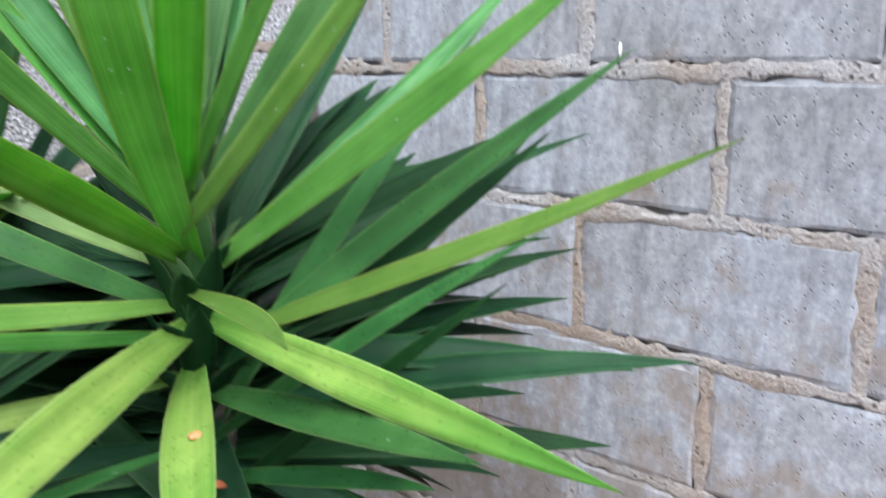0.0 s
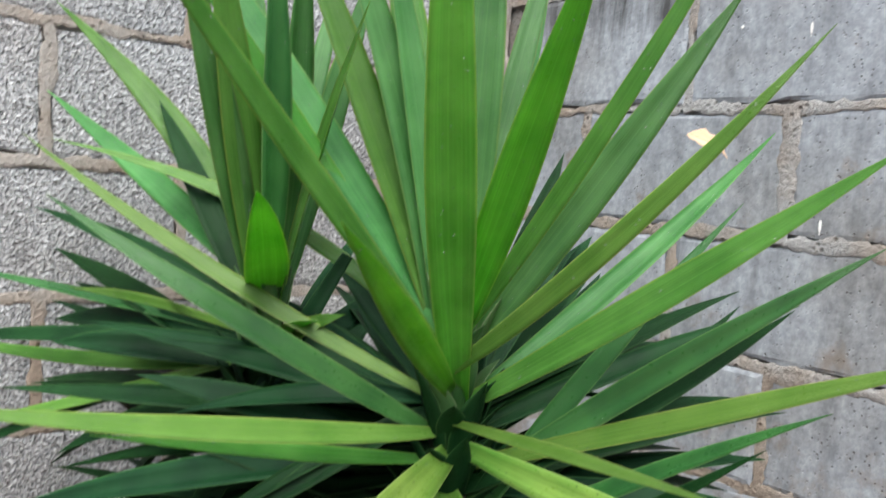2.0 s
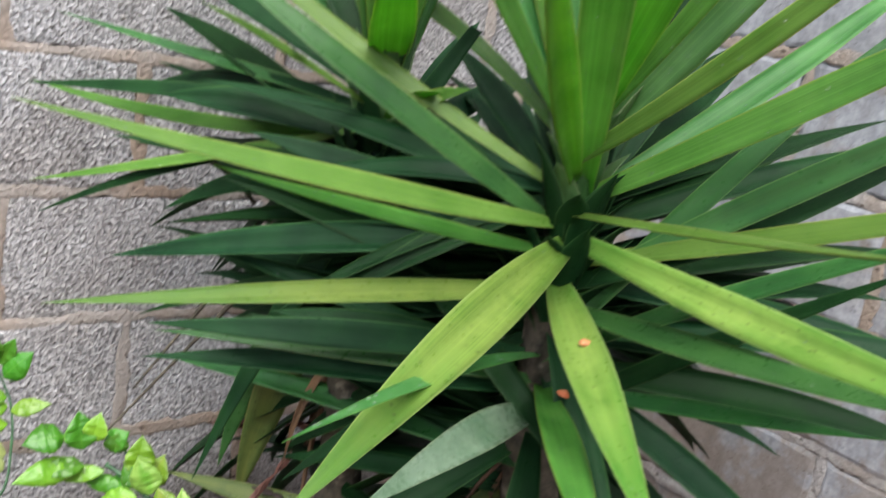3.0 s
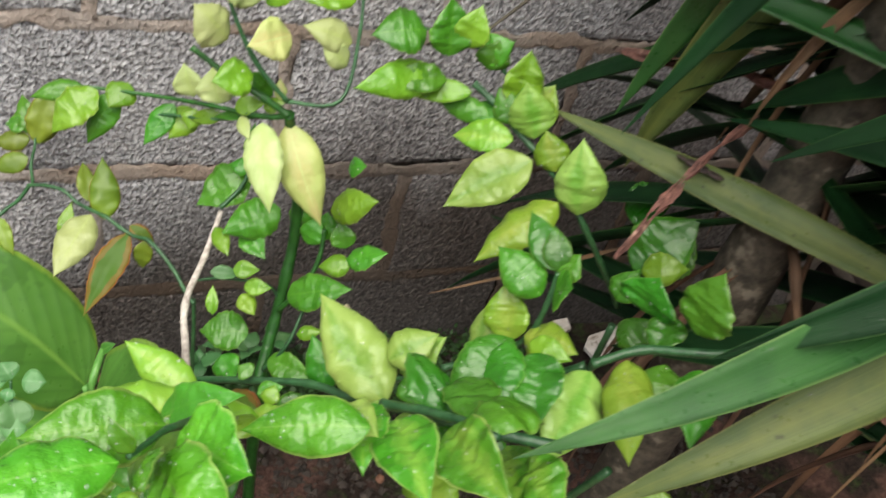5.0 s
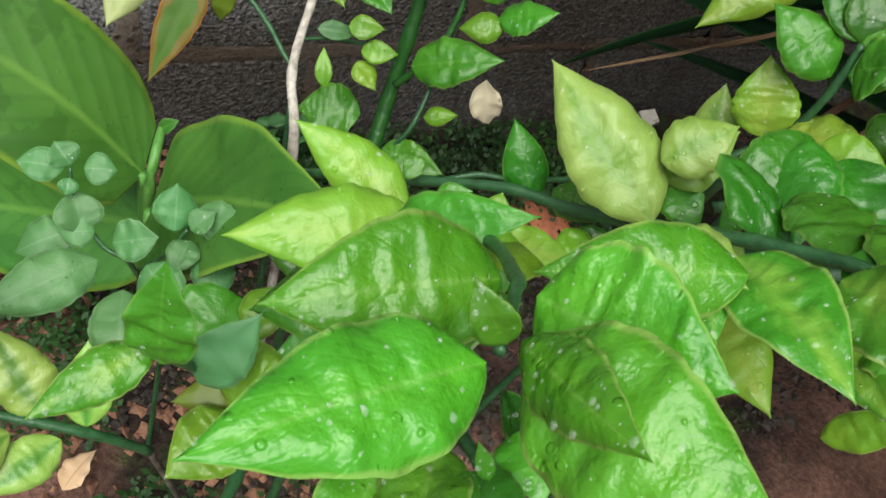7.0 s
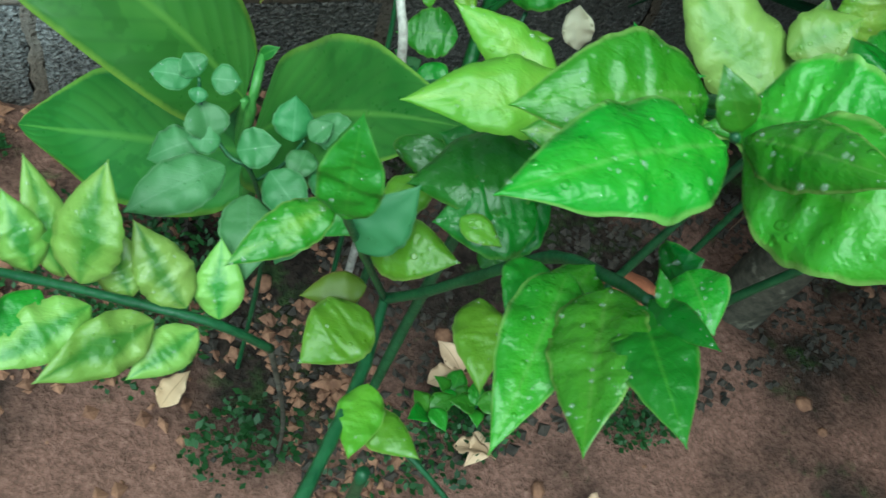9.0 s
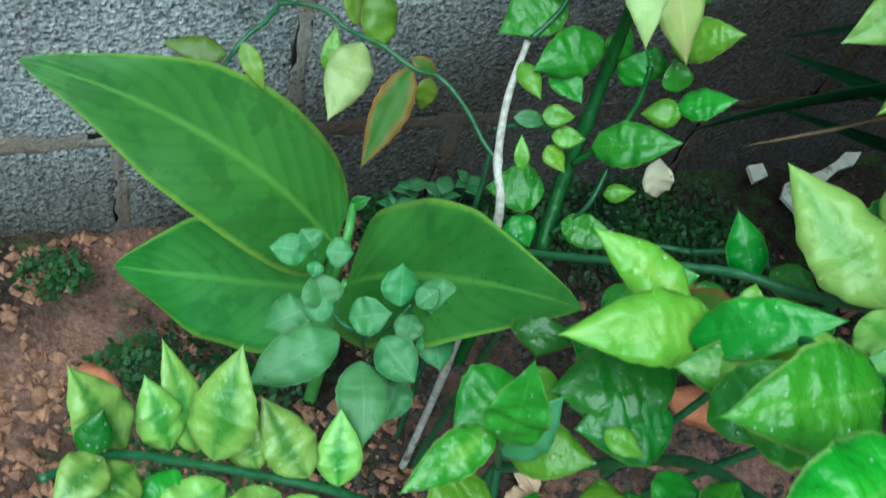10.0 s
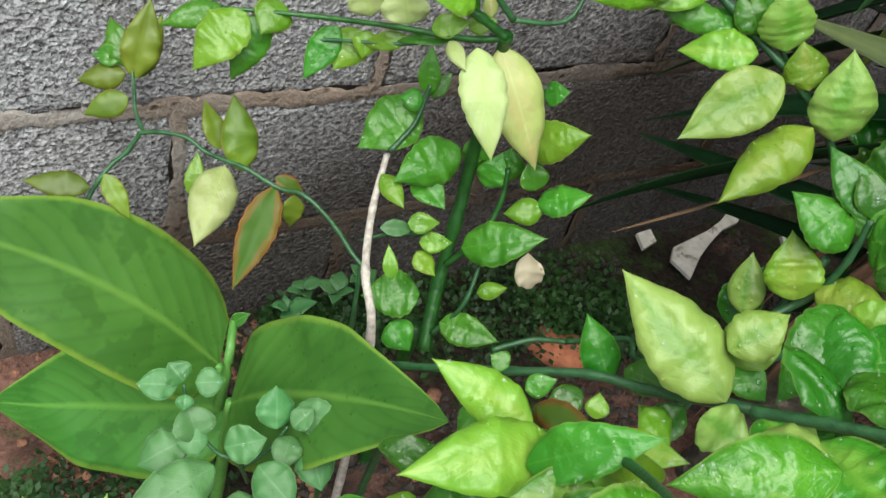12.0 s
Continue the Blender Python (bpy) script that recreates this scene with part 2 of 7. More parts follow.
# ---- ground: one sheet from the bed in the corner to the horizon ----
def soil_material():
    m, n, l, b = material("red_soil")
    co = n.new("ShaderNodeNewGeometry").outputs["Position"]
    fine = noise_node(n, l, co, 130, 5, 0.7)
    mid = noise_node(n, l, co, 26, 4, 0.65)
    broad = noise_node(n, l, co, 3.5, 4, 0.55)
    red = ramp(n, l, fine, [(0.3, (0.105, 0.055, 0.044)), (0.55, (0.225, 0.119, 0.094)), (0.75, (0.33, 0.186, 0.150))])
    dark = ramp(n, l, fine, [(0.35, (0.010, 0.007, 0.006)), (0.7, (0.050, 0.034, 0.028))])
    # the soil colour gets darker towards the foot of the wall
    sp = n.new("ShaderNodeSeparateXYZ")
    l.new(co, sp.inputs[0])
    wallward = maths(n, l, "ADD", maths(n, l, "ADD", sp.outputs[1], 0.38), maths(n, l, "MULTIPLY", maths(n, l, "ADD", sp.outputs[0], 1.28), 0.22))
    wallward = maths(n, l, "MAXIMUM", maths(n, l, "MINIMUM", maths(n, l, "MULTIPLY", wallward, 0.42), 0.19), -0.10)
    broad = maths(n, l, "ADD", broad, wallward)
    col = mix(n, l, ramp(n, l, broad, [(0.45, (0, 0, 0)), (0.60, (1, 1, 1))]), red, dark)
    moss = maths(n, l, "MULTIPLY", mid, broad)
    col = mix(n, l, ramp(n, l, moss, [(0.31, (0, 0, 0)), (0.40, (0.6, 0.6, 0.6))]), col, ramp(n, l, fine, [(0.3, (0.012, 0.03, 0.008)), (0.7, (0.06, 0.11, 0.025))]))
    wide = noise_node(n, l, co, 0.7, 3, 0.6)
    col = mix(n, l, 1.0, col, ramp(n, l, wide, [(0.3, (0.75, 0.78, 0.8)), (0.7, (1.1, 1.06, 1.0))]), "MULTIPLY")
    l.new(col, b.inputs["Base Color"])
    b.inputs["Roughness"].default_value = 0.85
    b.inputs["Specular IOR Level"].default_value = 0.15
    nrm = bump(n, l, mid, 0.8, 0.012, b)
    bump(n, l, fine, 0.9, 0.006, b, nrm)
    return m


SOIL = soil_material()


def ground_height(x, y):
    h = 0.016 * noise.noise((x * 5, y * 5, 0)) + 0.010 * noise.noise((x * 17, y * 17, 4)) + 0.006 * noise.noise((x * 45, y * 45, 9))
    return h


def build_ground():
    xs = [-400, -90, -25, -9, -5, -3.6] + [-3 + 0.024 * k for k in range(133)] + [0.4, 1.2, 5, 25, 90, 400]
    ys = [-400, -90, -25, -9, -5, -3.6] + [-3 + 0.024 * k for k in range(133)] + [0.4, 1.2, 5, 25, 90, 400]
    bm = bmesh.new()
    rows = [[bm.verts.new((x, y, ground_height(x, y) if -3.1 < x < 0.3 and -3.1 < y < 0.3 else 0)) for x in xs] for y in ys]
    grid_faces(bm, rows)
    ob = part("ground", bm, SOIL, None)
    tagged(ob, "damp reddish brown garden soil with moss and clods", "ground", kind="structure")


build_ground()
# ---- leaves ----
def leaf_material(name, low, high, edge=None, rib=None, blotch=None, centre=None, streak=0.0, veins=0.0, rough=0.36, trans=0.25, spots=0.0, wet=1.0, pucker=0.0, reach=0.0, ends=None):
    m, n, l, b = material(name)
    pos = n.new("ShaderNodeTexCoord").outputs["Object"]
    uv = n.new("ShaderNodeUVMap").outputs["UV"]
    sep = n.new("ShaderNodeSeparateXYZ")
    l.new(uv, sep.inputs[0])
    across = maths(n, l, "MULTIPLY", maths(n, l, "ABSOLUTE", maths(n, l, "SUBTRACT", sep.outputs[0], 0.5)), 2.0)
    along = sep.outputs[1]
    rnd = n.new("ShaderNodeObjectInfo").outputs["Random"]
    # every leaf takes its own piece of the noise
    shift = n.new("ShaderNodeVectorMath")
    shift.operation = "ADD"
    comb = n.new("ShaderNodeCombineXYZ")
    l.new(maths(n, l, "MULTIPLY", rnd, 37.0), comb.inputs[0])
    l.new(pos, shift.inputs[0]), l.new(comb.outputs[0], shift.inputs[1])
    at = shift.outputs[0]
    # coordinates that follow the side veins, so that patches end along them
    vein = n.new("ShaderNodeCombineXYZ")
    l.new(maths(n, l, "ADD", maths(n, l, "MULTIPLY", sep.outputs[0], 3.0), maths(n, l, "MULTIPLY", rnd, 91.0)), vein.inputs[0])
    slant = maths(n, l, "SUBTRACT", along, maths(n, l, "MULTIPLY", across, 0.32))
    l.new(maths(n, l, "MULTIPLY", slant, 4.5), vein.inputs[1])
    patchy = maths(n, l, "ADD", maths(n, l, "MULTIPLY", noise_node(n, l, vein.outputs[0], 1.0, 4, 0.6), 0.45), maths(n, l, "MULTIPLY", noise_node(n, l, at, 42, 4, 0.6), 0.55))
    mid = noise_node(n, l, at, 14, 3, 0.55)
    fine = noise_node(n, l, at, 120, 3, 0.6)
    col = ramp(n, l, mid, [(0.34, low), (0.66, high)])
    if streak:
        mp = n.new("ShaderNodeMapping")
        mp.inputs["Scale"].default_value = (26, 1.2, 1)
        l.new(uv, mp.inputs["Vector"])
        st = noise_node(n, l, mp.outputs["Vector"], 1.0, 3, 0.6)
        ribs = n.new("ShaderNodeMapping")
        ribs.inputs["Scale"].default_value = (55, 0.7, 1)
        l.new(uv, ribs.inputs["Vector"])
        grain = noise_node(n, l, ribs.outputs["Vector"], 1.0, 2, 0.5)
        col = mix(n, l, ramp(n, l, st, [(0.45, (0, 0, 0)), (0.75, (streak, streak, streak))]), col, tuple(v * 1.7 for v in high))
    if blotch:
        f = maths(n, l, "ADD", maths(n, l, "MULTIPLY", patchy, 1.3), maths(n, l, "MULTIPLY", across, -0.42))
        col = mix(n, l, ramp(n, l, f, [(0.40, (0, 0, 0)), (0.78, (0.75, 0.75, 0.75))]), col, blotch)
    if centre:
        # a patch that wanders about the midrib and fades towards base and tip
        aside = maths(n, l, "ABSOLUTE", maths(n, l, "ADD", maths(n, l, "SUBTRACT", sep.outputs[0], 0.5), maths(n, l, "MULTIPLY", maths(n, l, "SUBTRACT", mid, 0.5), 0.5)))
        f = maths(n, l, "ADD", maths(n, l, "MULTIPLY", patchy, 0.9), maths(n, l, "MULTIPLY", aside, 1.6))
        f = maths(n, l, "ADD", f, maths(n, l, "MULTIPLY", maths(n, l, "ABSOLUTE", maths(n, l, "SUBTRACT", along, 0.45)), 0.4))
        col = mix(n, l, ramp(n, l, f, [(0.50 + reach, (0.75, 0.75, 0.75)), (0.78 + reach, (0, 0, 0))]), col, centre)
    if ends:
        # greener towards the base and the tip
        f = maths(n, l, "ADD", maths(n, l, "MULTIPLY", maths(n, l, "ABSOLUTE", maths(n, l, "SUBTRACT", along, 0.42)), 1.9), maths(n, l, "MULTIPLY", maths(n, l, "SUBTRACT", patchy, 0.5), 1.3))
        col = mix(n, l, ramp(n, l, f, [(0.25, (0, 0, 0)), (0.85, (0.8, 0.8, 0.8))]), col, ends)
    if pucker:
        # fine pale side veins
        fv = maths(n, l, "SINE", maths(n, l, "MULTIPLY", maths(n, l, "ADD", slant, maths(n, l, "MULTIPLY", mid, 0.10)), 2 * math.pi * 9))
        fv = maths(n, l, "POWER", maths(n, l, "MULTIPLY", maths(n, l, "ADD", fv, 1.0), 0.5), 14.0)
        col = mix(n, l, maths(n, l, "MULTIPLY", fv, 0.05), col, tuple(min(1, v * 1.7) for v in high))
    if veins:
        wv = maths(n, l, "SINE", maths(n, l, "MULTIPLY", maths(n, l, "SUBTRACT", along, maths(n, l, "MULTIPLY", across, 0.30)), 2 * math.pi * veins))
        wv = maths(n, l, "MULTIPLY", maths(n, l, "ADD", wv, 1.0), 0.5)
        col = mix(n, l, maths(n, l, "MULTIPLY", maths(n, l, "POWER", wv, 5.0), 0.24), col, tuple(v * 0.62 for v in low))
        col = mix(n, l, ramp(n, l, noise_node(n, l, at, 24, 3, 0.65), [(0.54, (0, 0, 0)), (0.60, (0.5, 0.5, 0.5))]), col, tuple(v * 0.72 for v in low))
    if rib:
        col = mix(n, l, ramp(n, l, across, [(0.015, (0.8, 0.8, 0.8)), (0.075, (0, 0, 0))]), col, rib)
    if edge:
        col = mix(n, l, ramp(n, l, maths(n, l, "ADD", across, maths(n, l, "MULTIPLY", maths(n, l, "SUBTRACT", fine, 0.5), 0.08)), [(0.90, (0, 0, 0)), (0.965, (0.85, 0.85, 0.85))]), col, edge)
    if spots:
        sp = noise_node(n, l, at, 75, kind="voronoi")
        col = mix(n, l, ramp(n, l, sp, [(0.05, (spots, spots, spots)), (0.16, (0, 0, 0))]), col, (0.03, 0.035, 0.01))
    hs = n.new("ShaderNodeHueSaturation")
    l.new(maths(n, l, "ADD", maths(n, l, "MULTIPLY", rnd, 0.025), 0.4875), hs.inputs["Hue"])
    l.new(maths(n, l, "ADD", maths(n, l, "MULTIPLY", rnd, 0.34), 0.82), hs.inputs["Value"])
    l.new(col, hs.inputs["Color"])
    col = hs.outputs["Color"]
    l.new(col, b.inputs["Base Color"])
    # rain drops: small round beads in scattered patches
    vor = n.new("ShaderNodeTexVoronoi")
    vor.inputs["Scale"].default_value = 230
    l.new(at, vor.inputs["Vector"])
    own = n.new("ShaderNodeSeparateColor")
    l.new(vor.outputs["Color"], own.inputs[0])
    size = maths(n, l, "MULTIPLY", maths(n, l, "SUBTRACT", own.outputs[0], 0.62), 1.1, True)
    bead = maths(n, l, "MULTIPLY", maths(n, l, "SUBTRACT", size, vor.outputs["Distance"]), 9.0, True)
    patch = ramp(n, l, noise_node(n, l, at, 9, 2), [(0.46, (0, 0, 0)), (0.56, (1, 1, 1))])
    bead = maths(n, l, "MULTIPLY", maths(n, l, "MULTIPLY", bead, patch), wet)
    l.new(maths(n, l, "SUBTRACT", maths(n, l, "ADD", maths(n, l, "MULTIPLY", fine, 0.16), rough - 0.08), maths(n, l, "MULTIPLY", bead, rough * 0.8)), b.inputs["Roughness"])
    b.inputs["Specular IOR Level"].default_value = 0.5
    nrm = bump(n, l, mid, 0.35, 0.004, b)
    if streak:
        nrm = bump(n, l, grain, 0.45, 0.0014, b, nrm)
    if pucker:
        nrm = bump(n, l, noise_node(n, l, at, 80, 4, 0.55), pucker, 0.0050, b, nrm)
        cells = n.new("ShaderNodeTexVoronoi")
        cells.feature = "SMOOTH_F1"
        cells.inputs["Scale"].default_value = 210
        l.new(at, cells.inputs["Vector"])
        nrm = bump(n, l, cells.outputs["Distance"], pucker * 0.5, -0.0010, b, nrm)
        nrm = bump(n, l, fv, 0.12, -0.0006, b, nrm)
    if veins:
        nrm = bump(n, l, wv, 0.22, 0.0012, b, nrm)
    bump(n, l, bead, 0.6, 0.0007, b, nrm)
    tr = n.new("ShaderNodeBsdfTranslucent")
    l.new(mix(n, l, 1.0, col, (1.12, 1.2, 0.75), "MULTIPLY"), tr.inputs["Color"])
    ms = n.new("ShaderNodeMixShader")
    ms.inputs[0].default_value = trans
    l.new(b.outputs[0], ms.inputs[1]), l.new(tr.outputs[0], ms.inputs[2])
    l.new(ms.outputs[0], n["Material Output"].inputs["Surface"])
    return m


def sword_shape(s):
    return 0.44 + 0.56 * math.sin(min(1, s / 0.45) * math.pi / 2) if s < 0.45 else max(0.0, 1 - ((s - 0.45) / 0.55) ** 1.8)


def spear_shape(s):
    return 0.5 + 0.5 * math.sin(s / 0.3 * math.pi / 2) if s < 0.3 else max(0.0, 1 - ((s - 0.3) / 0.7) ** 1.25)


def ovate_shape(s):
    return max(0.0, (s ** 0.76) * ((1 - s) ** 1.22)) / 0.2686


def elliptic_shape(s):
    return max(0.0, math.sin(math.pi * s ** 0.82)) ** 0.78 * (1 if s < 0.8 else 1 - 0.45 * ((s - 0.8) / 0.2))


def broad_shape(s):
    return max(0.0, math.sin(math.pi * s ** 0.64)) ** 0.55 * (1 if s < 0.6 else 1 - 0.5 * ((s - 0.6) / 0.4) ** 1.2)


def root_of(ob):
    while ob.parent:
        ob = ob.parent
    return ob


DROPS = []


def blade(name, parent, base, tip, width, mat, shape, face=(0, 0, 1), sag=0.0, fold=0.15, wave=0.0, twist=0.0, droop=0.0, nl=14, nw=6, thick=0.0009, seed=0, label="", cup=0.0, drops=0, quilt=0.0, tooth=0.0, bend=0.0, bow=(0, 0, 0), teeth=24.0):
    """A leaf from base to tip. face: the way its upper side looks; sag: how far the middle arches to that side; fold: the channel
    along the midrib; droop: how far the outer half hangs away; wave: ruffled margin; twist: degrees by which the tip turns."""
    origin = root_of(parent).location
    a, z = Vector(base), Vector(tip)
    axis = z - a
    length = axis.length
    axis.normalize()
    up = Vector(face)
    up = up - axis * up.dot(axis)
    if up.length < 1e-4:
        up = axis.orthogonal()
    up.normalize()
    side = axis.cross(up)
    rng = random.Random(seed)
    ph = rng.random() * 20
    bm = bmesh.new()
    uvl = bm.loops.layers.uv.new("UVMap")
    top, low, uvs = [], [], {}
    for i in range(nl + 1):
        s = i / nl
        w = width * 0.5 * max(shape(s), 0.012) * (1 + tooth * (abs(math.sin(s * teeth + ph)) * 2 - 1) * (1 - s) ** 0.5)
        centre = a.lerp(z, s) + up * (sag * 4 * s * (1 - s)) - up * droop * (s ** 3 - s) * -1.0 + (side * bend + Vector(bow)) * (4 * s * (1 - s))
        t = math.radians(twist) * s
        sd = side * math.cos(t) + up * math.sin(t)
        nn = up * math.cos(t) - side * math.sin(t)
        rt, rl = [], []
        for k in range(nw + 1):
            f = 2 * k / nw - 1
            rip = wave * abs(f) ** 1.5 * math.sin(s * 21 + ph + (1.7 if f > 0 else 0)) * (1 - s * 0.5)
            lift = fold * w * abs(f) - cup * w * f * f + rip * w + noise.noise((s * 3 + ph, f, 0)) * w * 0.10
            lift += quilt * w * (1 - abs(f) ** 4) * (noise.noise((s * 11 + ph, f * 3.5, 5)) + 0.7 * noise.noise((s * 21 + ph, f * 6, 8)))
            p = centre + sd * (w * f) + nn * lift - origin
            th = thick * (1 - 0.75 * abs(f))
            v1, v2 = bm.verts.new(p + nn * th * 0.5), bm.verts.new(p - nn * th * 0.5)
            uvs[v1] = uvs[v2] = ((f + 1) / 2, s)
            rt.append(v1), rl.append(v2)
        top.append(rt), low.append(rl)
    for q in range(drops):
        i, k = rng.randrange(2, nl - 1), rng.randrange(1, nw)
        fu, fv = rng.random(), rng.random()
        p = top[i][k].co.lerp(top[i + 1][k].co, fu).lerp(top[i][k + 1].co, fv * 0.5)
        DROPS.append((p + origin, up, rng.random()))
    grid_faces(bm, top)
    grid_faces(bm, low, True)
    for e in (0, nw):
        for i in range(nl):
            q = (top[i][e], top[i + 1][e], low[i + 1][e], low[i][e])
            bm.faces.new(q if e == 0 else q[::-1])
    for f in bm.faces:
        for lp in f.loops:
            lp[uvl].uv = uvs[lp.vert]
    return part(name, bm, mat, parent, label)


def tube(name, parent, points, radius, end, mat, sides=8, knots=0.0, seed=0, label=""):
    """A round stem through the points, tapering from radius to end, with swollen joints where knots is given."""
    origin = root_of(parent).location
    pts = [Vector(p) for p in points]
    fine = []
    for i in range(len(pts) - 1):
        p0, p1, p2, p3 = pts[max(0, i - 1)], pts[i], pts[i + 1], pts[min(len(pts) - 1, i + 2)]
        for k in range(6):
            u = k / 6
            fine.append(0.5 * ((2 * p1) + (p2 - p0) * u + (2 * p0 - 5 * p1 + 4 * p2 - p3) * u * u + (3 * p1 - p0 - 3 * p2 + p3) * u ** 3))
    fine.append(pts[-1])
    rng = random.Random(seed)
    bm = bmesh.new()
    uvl = bm.loops.layers.uv.new("UVMap")
    uvs, rows = {}, []
    ref = Vector((0.3, 0.2, 1)).normalized()
    for i, p in enumerate(fine):
        d = (fine[min(i + 1, len(fine) - 1)] - fine[max(i - 1, 0)]).normalized()
        x = d.cross(ref)
        x = x.normalized() if x.length > 0.05 else d.orthogonal().normalized()
        y = d.cross(x)
        s = i / (len(fine) - 1)
        r = radius + (end - radius) * s
        if knots and i % 6 == 0:
            r *= 1 + knots
        r *= 1 + rng.uniform(-0.05, 0.05)
        row = []
        for k in range(sides + 1):
            q = 2 * math.pi * (k % sides) / sides
            v = bm.verts.new(p + x * math.cos(q) * r + y * math.sin(q) * r - origin) if k < sides else row[0]
            uvs.setdefault(v, (k / sides, s))
            row.append(v)
        rows.append(row)
    grid_faces(bm, rows)
    bm.faces.new(rows[0][:-1][::-1]), bm.faces.new(rows[-1][:-1])
    for f in bm.faces:
        for lp in f.loops:
            lp[uvl].uv = uvs[lp.vert]
    return part(name, bm, mat, parent, label)


def stem_material(name, low, high, scale=60, rough=0.5, scar=None):
    m, n, l, b = material(name)
    co = n.new("ShaderNodeTexCoord").outputs["Object"]
    k = noise_node(n, l, co, scale, 4, 0.65)
    col = ramp(n, l, k, [(0.32, low), (0.68, high)])
    if scar:
        col = mix(n, l, ramp(n, l, noise_node(n, l, co, 35, 3, 0.6), [(0.58, (0, 0, 0)), (0.66, (0.9, 0.9, 0.9))]), col, scar)
    l.new(col, b.inputs["Base Color"])
    b.inputs["Roughness"].default_value = rough
    bump(n, l, k, 0.5, 0.003, b)
    return m


def plant(name, at, label, group=""):
    ob = tagged(new(name), label, "plant", group)
    ob.location = at
    return ob
# rough mortar smeared down the corner, and two runs of white paint on the smooth wall
def corner_fillet():
    rng = random.Random(15)
    bm = bmesh.new()
    rows = []
    for i in range(170):
        z = 0.0 + i * 0.0135
        k = 0.014 + 0.016 * noise.noise((0, 0, z * 7)) + rng.uniform(-0.004, 0.004)
        row = []
        for q in range(5):
            a = radians(180 + 90 * q / 4)
            r = k * (1 + rng.uniform(-0.25, 0.25))
            row.append(bm.verts.new((-0.072 + 0.004 + (math.cos(a)) * r * 1.1, 0.004 + math.sin(a) * r * 1.1, z)))
        rows.append(row)
    grid_faces(bm, rows)
    tagged(part("trim", bm, MORTAR_R, None), "lumpy mortar smeared down the corner of two walls", "mortar", kind="structure")


corner_fillet()
PAINT = stem_material("white_paint", (0.70, 0.70, 0.69), (0.82, 0.82, 0.80), 60, 0.5)
for y, z, h in ((-0.667, 1.618, 0.020), (-0.712, 1.324, 0.022), (-0.55, 1.63, 0.006)):
    bm = bmesh.new()
    rows = []
    for i in range(9):
        f = i / 8
        w = 0.0026 * (math.sin(math.pi * min(1, f * 1.1 + 0.08)) ** 0.5 if f < 0.9 else 0.4)
        rows.append([bm.verts.new((-0.0735 - d, y + s * w, z + (0.5 - f) * h)) for s, d in ((-1, 0), (0, 0.0008), (1, 0))])
    grid_faces(bm, rows)
    tagged(part("paint_drip", bm, PAINT, None), "short run of white paint on the block wall", "paint", "paint drips")
# ---- yucca: sword leaves round a dark trunk, and a second head behind it ----
SWORDS = {
    "g": leaf_material("yucca_green", (0.080, 0.252, 0.036), (0.150, 0.362, 0.072), edge=(0.27, 0.40, 0.08), streak=0.36, rough=0.36, trans=0.58),
    # d: shaded copy of the green blade, the crown's shade put into its colour
    "d": leaf_material("yucca_shade_dark", (0.005, 0.026, 0.009), (0.011, 0.048, 0.014), edge=(0.04, 0.10, 0.03), streak=0.10, rough=0.48, trans=0.10),
    "h": leaf_material("yucca_deep", (0.022, 0.092, 0.022), (0.045, 0.150, 0.035), edge=(0.14, 0.26, 0.08), streak=0.15, rough=0.30, trans=0.18),
    "t": leaf_material("yucca_young", (0.125, 0.315, 0.042), (0.210, 0.425, 0.085), edge=(0.36, 0.50, 0.13), streak=0.36, rough=0.36, trans=0.62),
    "p": leaf_material("yucca_pale", (0.070, 0.236, 0.058), (0.130, 0.338, 0.102), edge=(0.22, 0.38, 0.11), streak=0.36, rough=0.40, trans=0.58),
    "y": leaf_material("yucca_lime", (0.072, 0.182, 0.022), (0.128, 0.256, 0.044), edge=(0.32, 0.42, 0.10), streak=0.35, rough=0.38, trans=0.28),
    "o": leaf_material("yucca_old", (0.092, 0.195, 0.026), (0.185, 0.290, 0.056), edge=(0.24, 0.36, 0.10), blotch=(0.27, 0.40, 0.085), ends=(0.060, 0.200, 0.022), streak=0.45, rough=0.34, trans=0.22, spots=0.5),
    "k": leaf_material("yucca_olive", (0.035, 0.070, 0.014), (0.090, 0.125, 0.030), edge=(0.15, 0.17, 0.05), blotch=(0.14, 0.165, 0.035), streak=0.4, rough=0.5, trans=0.15, spots=0.8),
}
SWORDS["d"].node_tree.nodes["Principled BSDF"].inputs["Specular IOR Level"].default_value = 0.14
# s: pale grey-green with a wet blade's sheen painted into the colour
SWORDS["s"] = leaf_material("yucca_sheen_grey", (0.10, 0.19, 0.11), (0.22, 0.32, 0.22), edge=(0.25, 0.34, 0.2), streak=0.2, rough=0.28, trans=0.1)
TRUNK = stem_material("yucca_trunk", (0.022, 0.020, 0.014), (0.105, 0.092, 0.066), 70, 0.85, (0.19, 0.17, 0.13))
YUCCA = plant("yucca", (-0.70, -0.63, 0.0), "tall yucca with long green sword leaves, yellowing below, beside the wall", "yuccas")
YUCCA_SIDE = plant("yucca", (-0.80, -0.42, 0.0), "shorter yucca head with dark green leaves behind the tall one", "yuccas")
tube("trunk", YUCCA, [(-0.585, -0.715, -0.03), (-0.625, -0.69, 0.35), (-0.69, -0.65, 0.75), (-0.715, -0.65, 1.0), (-0.72, -0.655, 1.20)], 0.042, 0.02, TRUNK, 12, 0.12, 3)
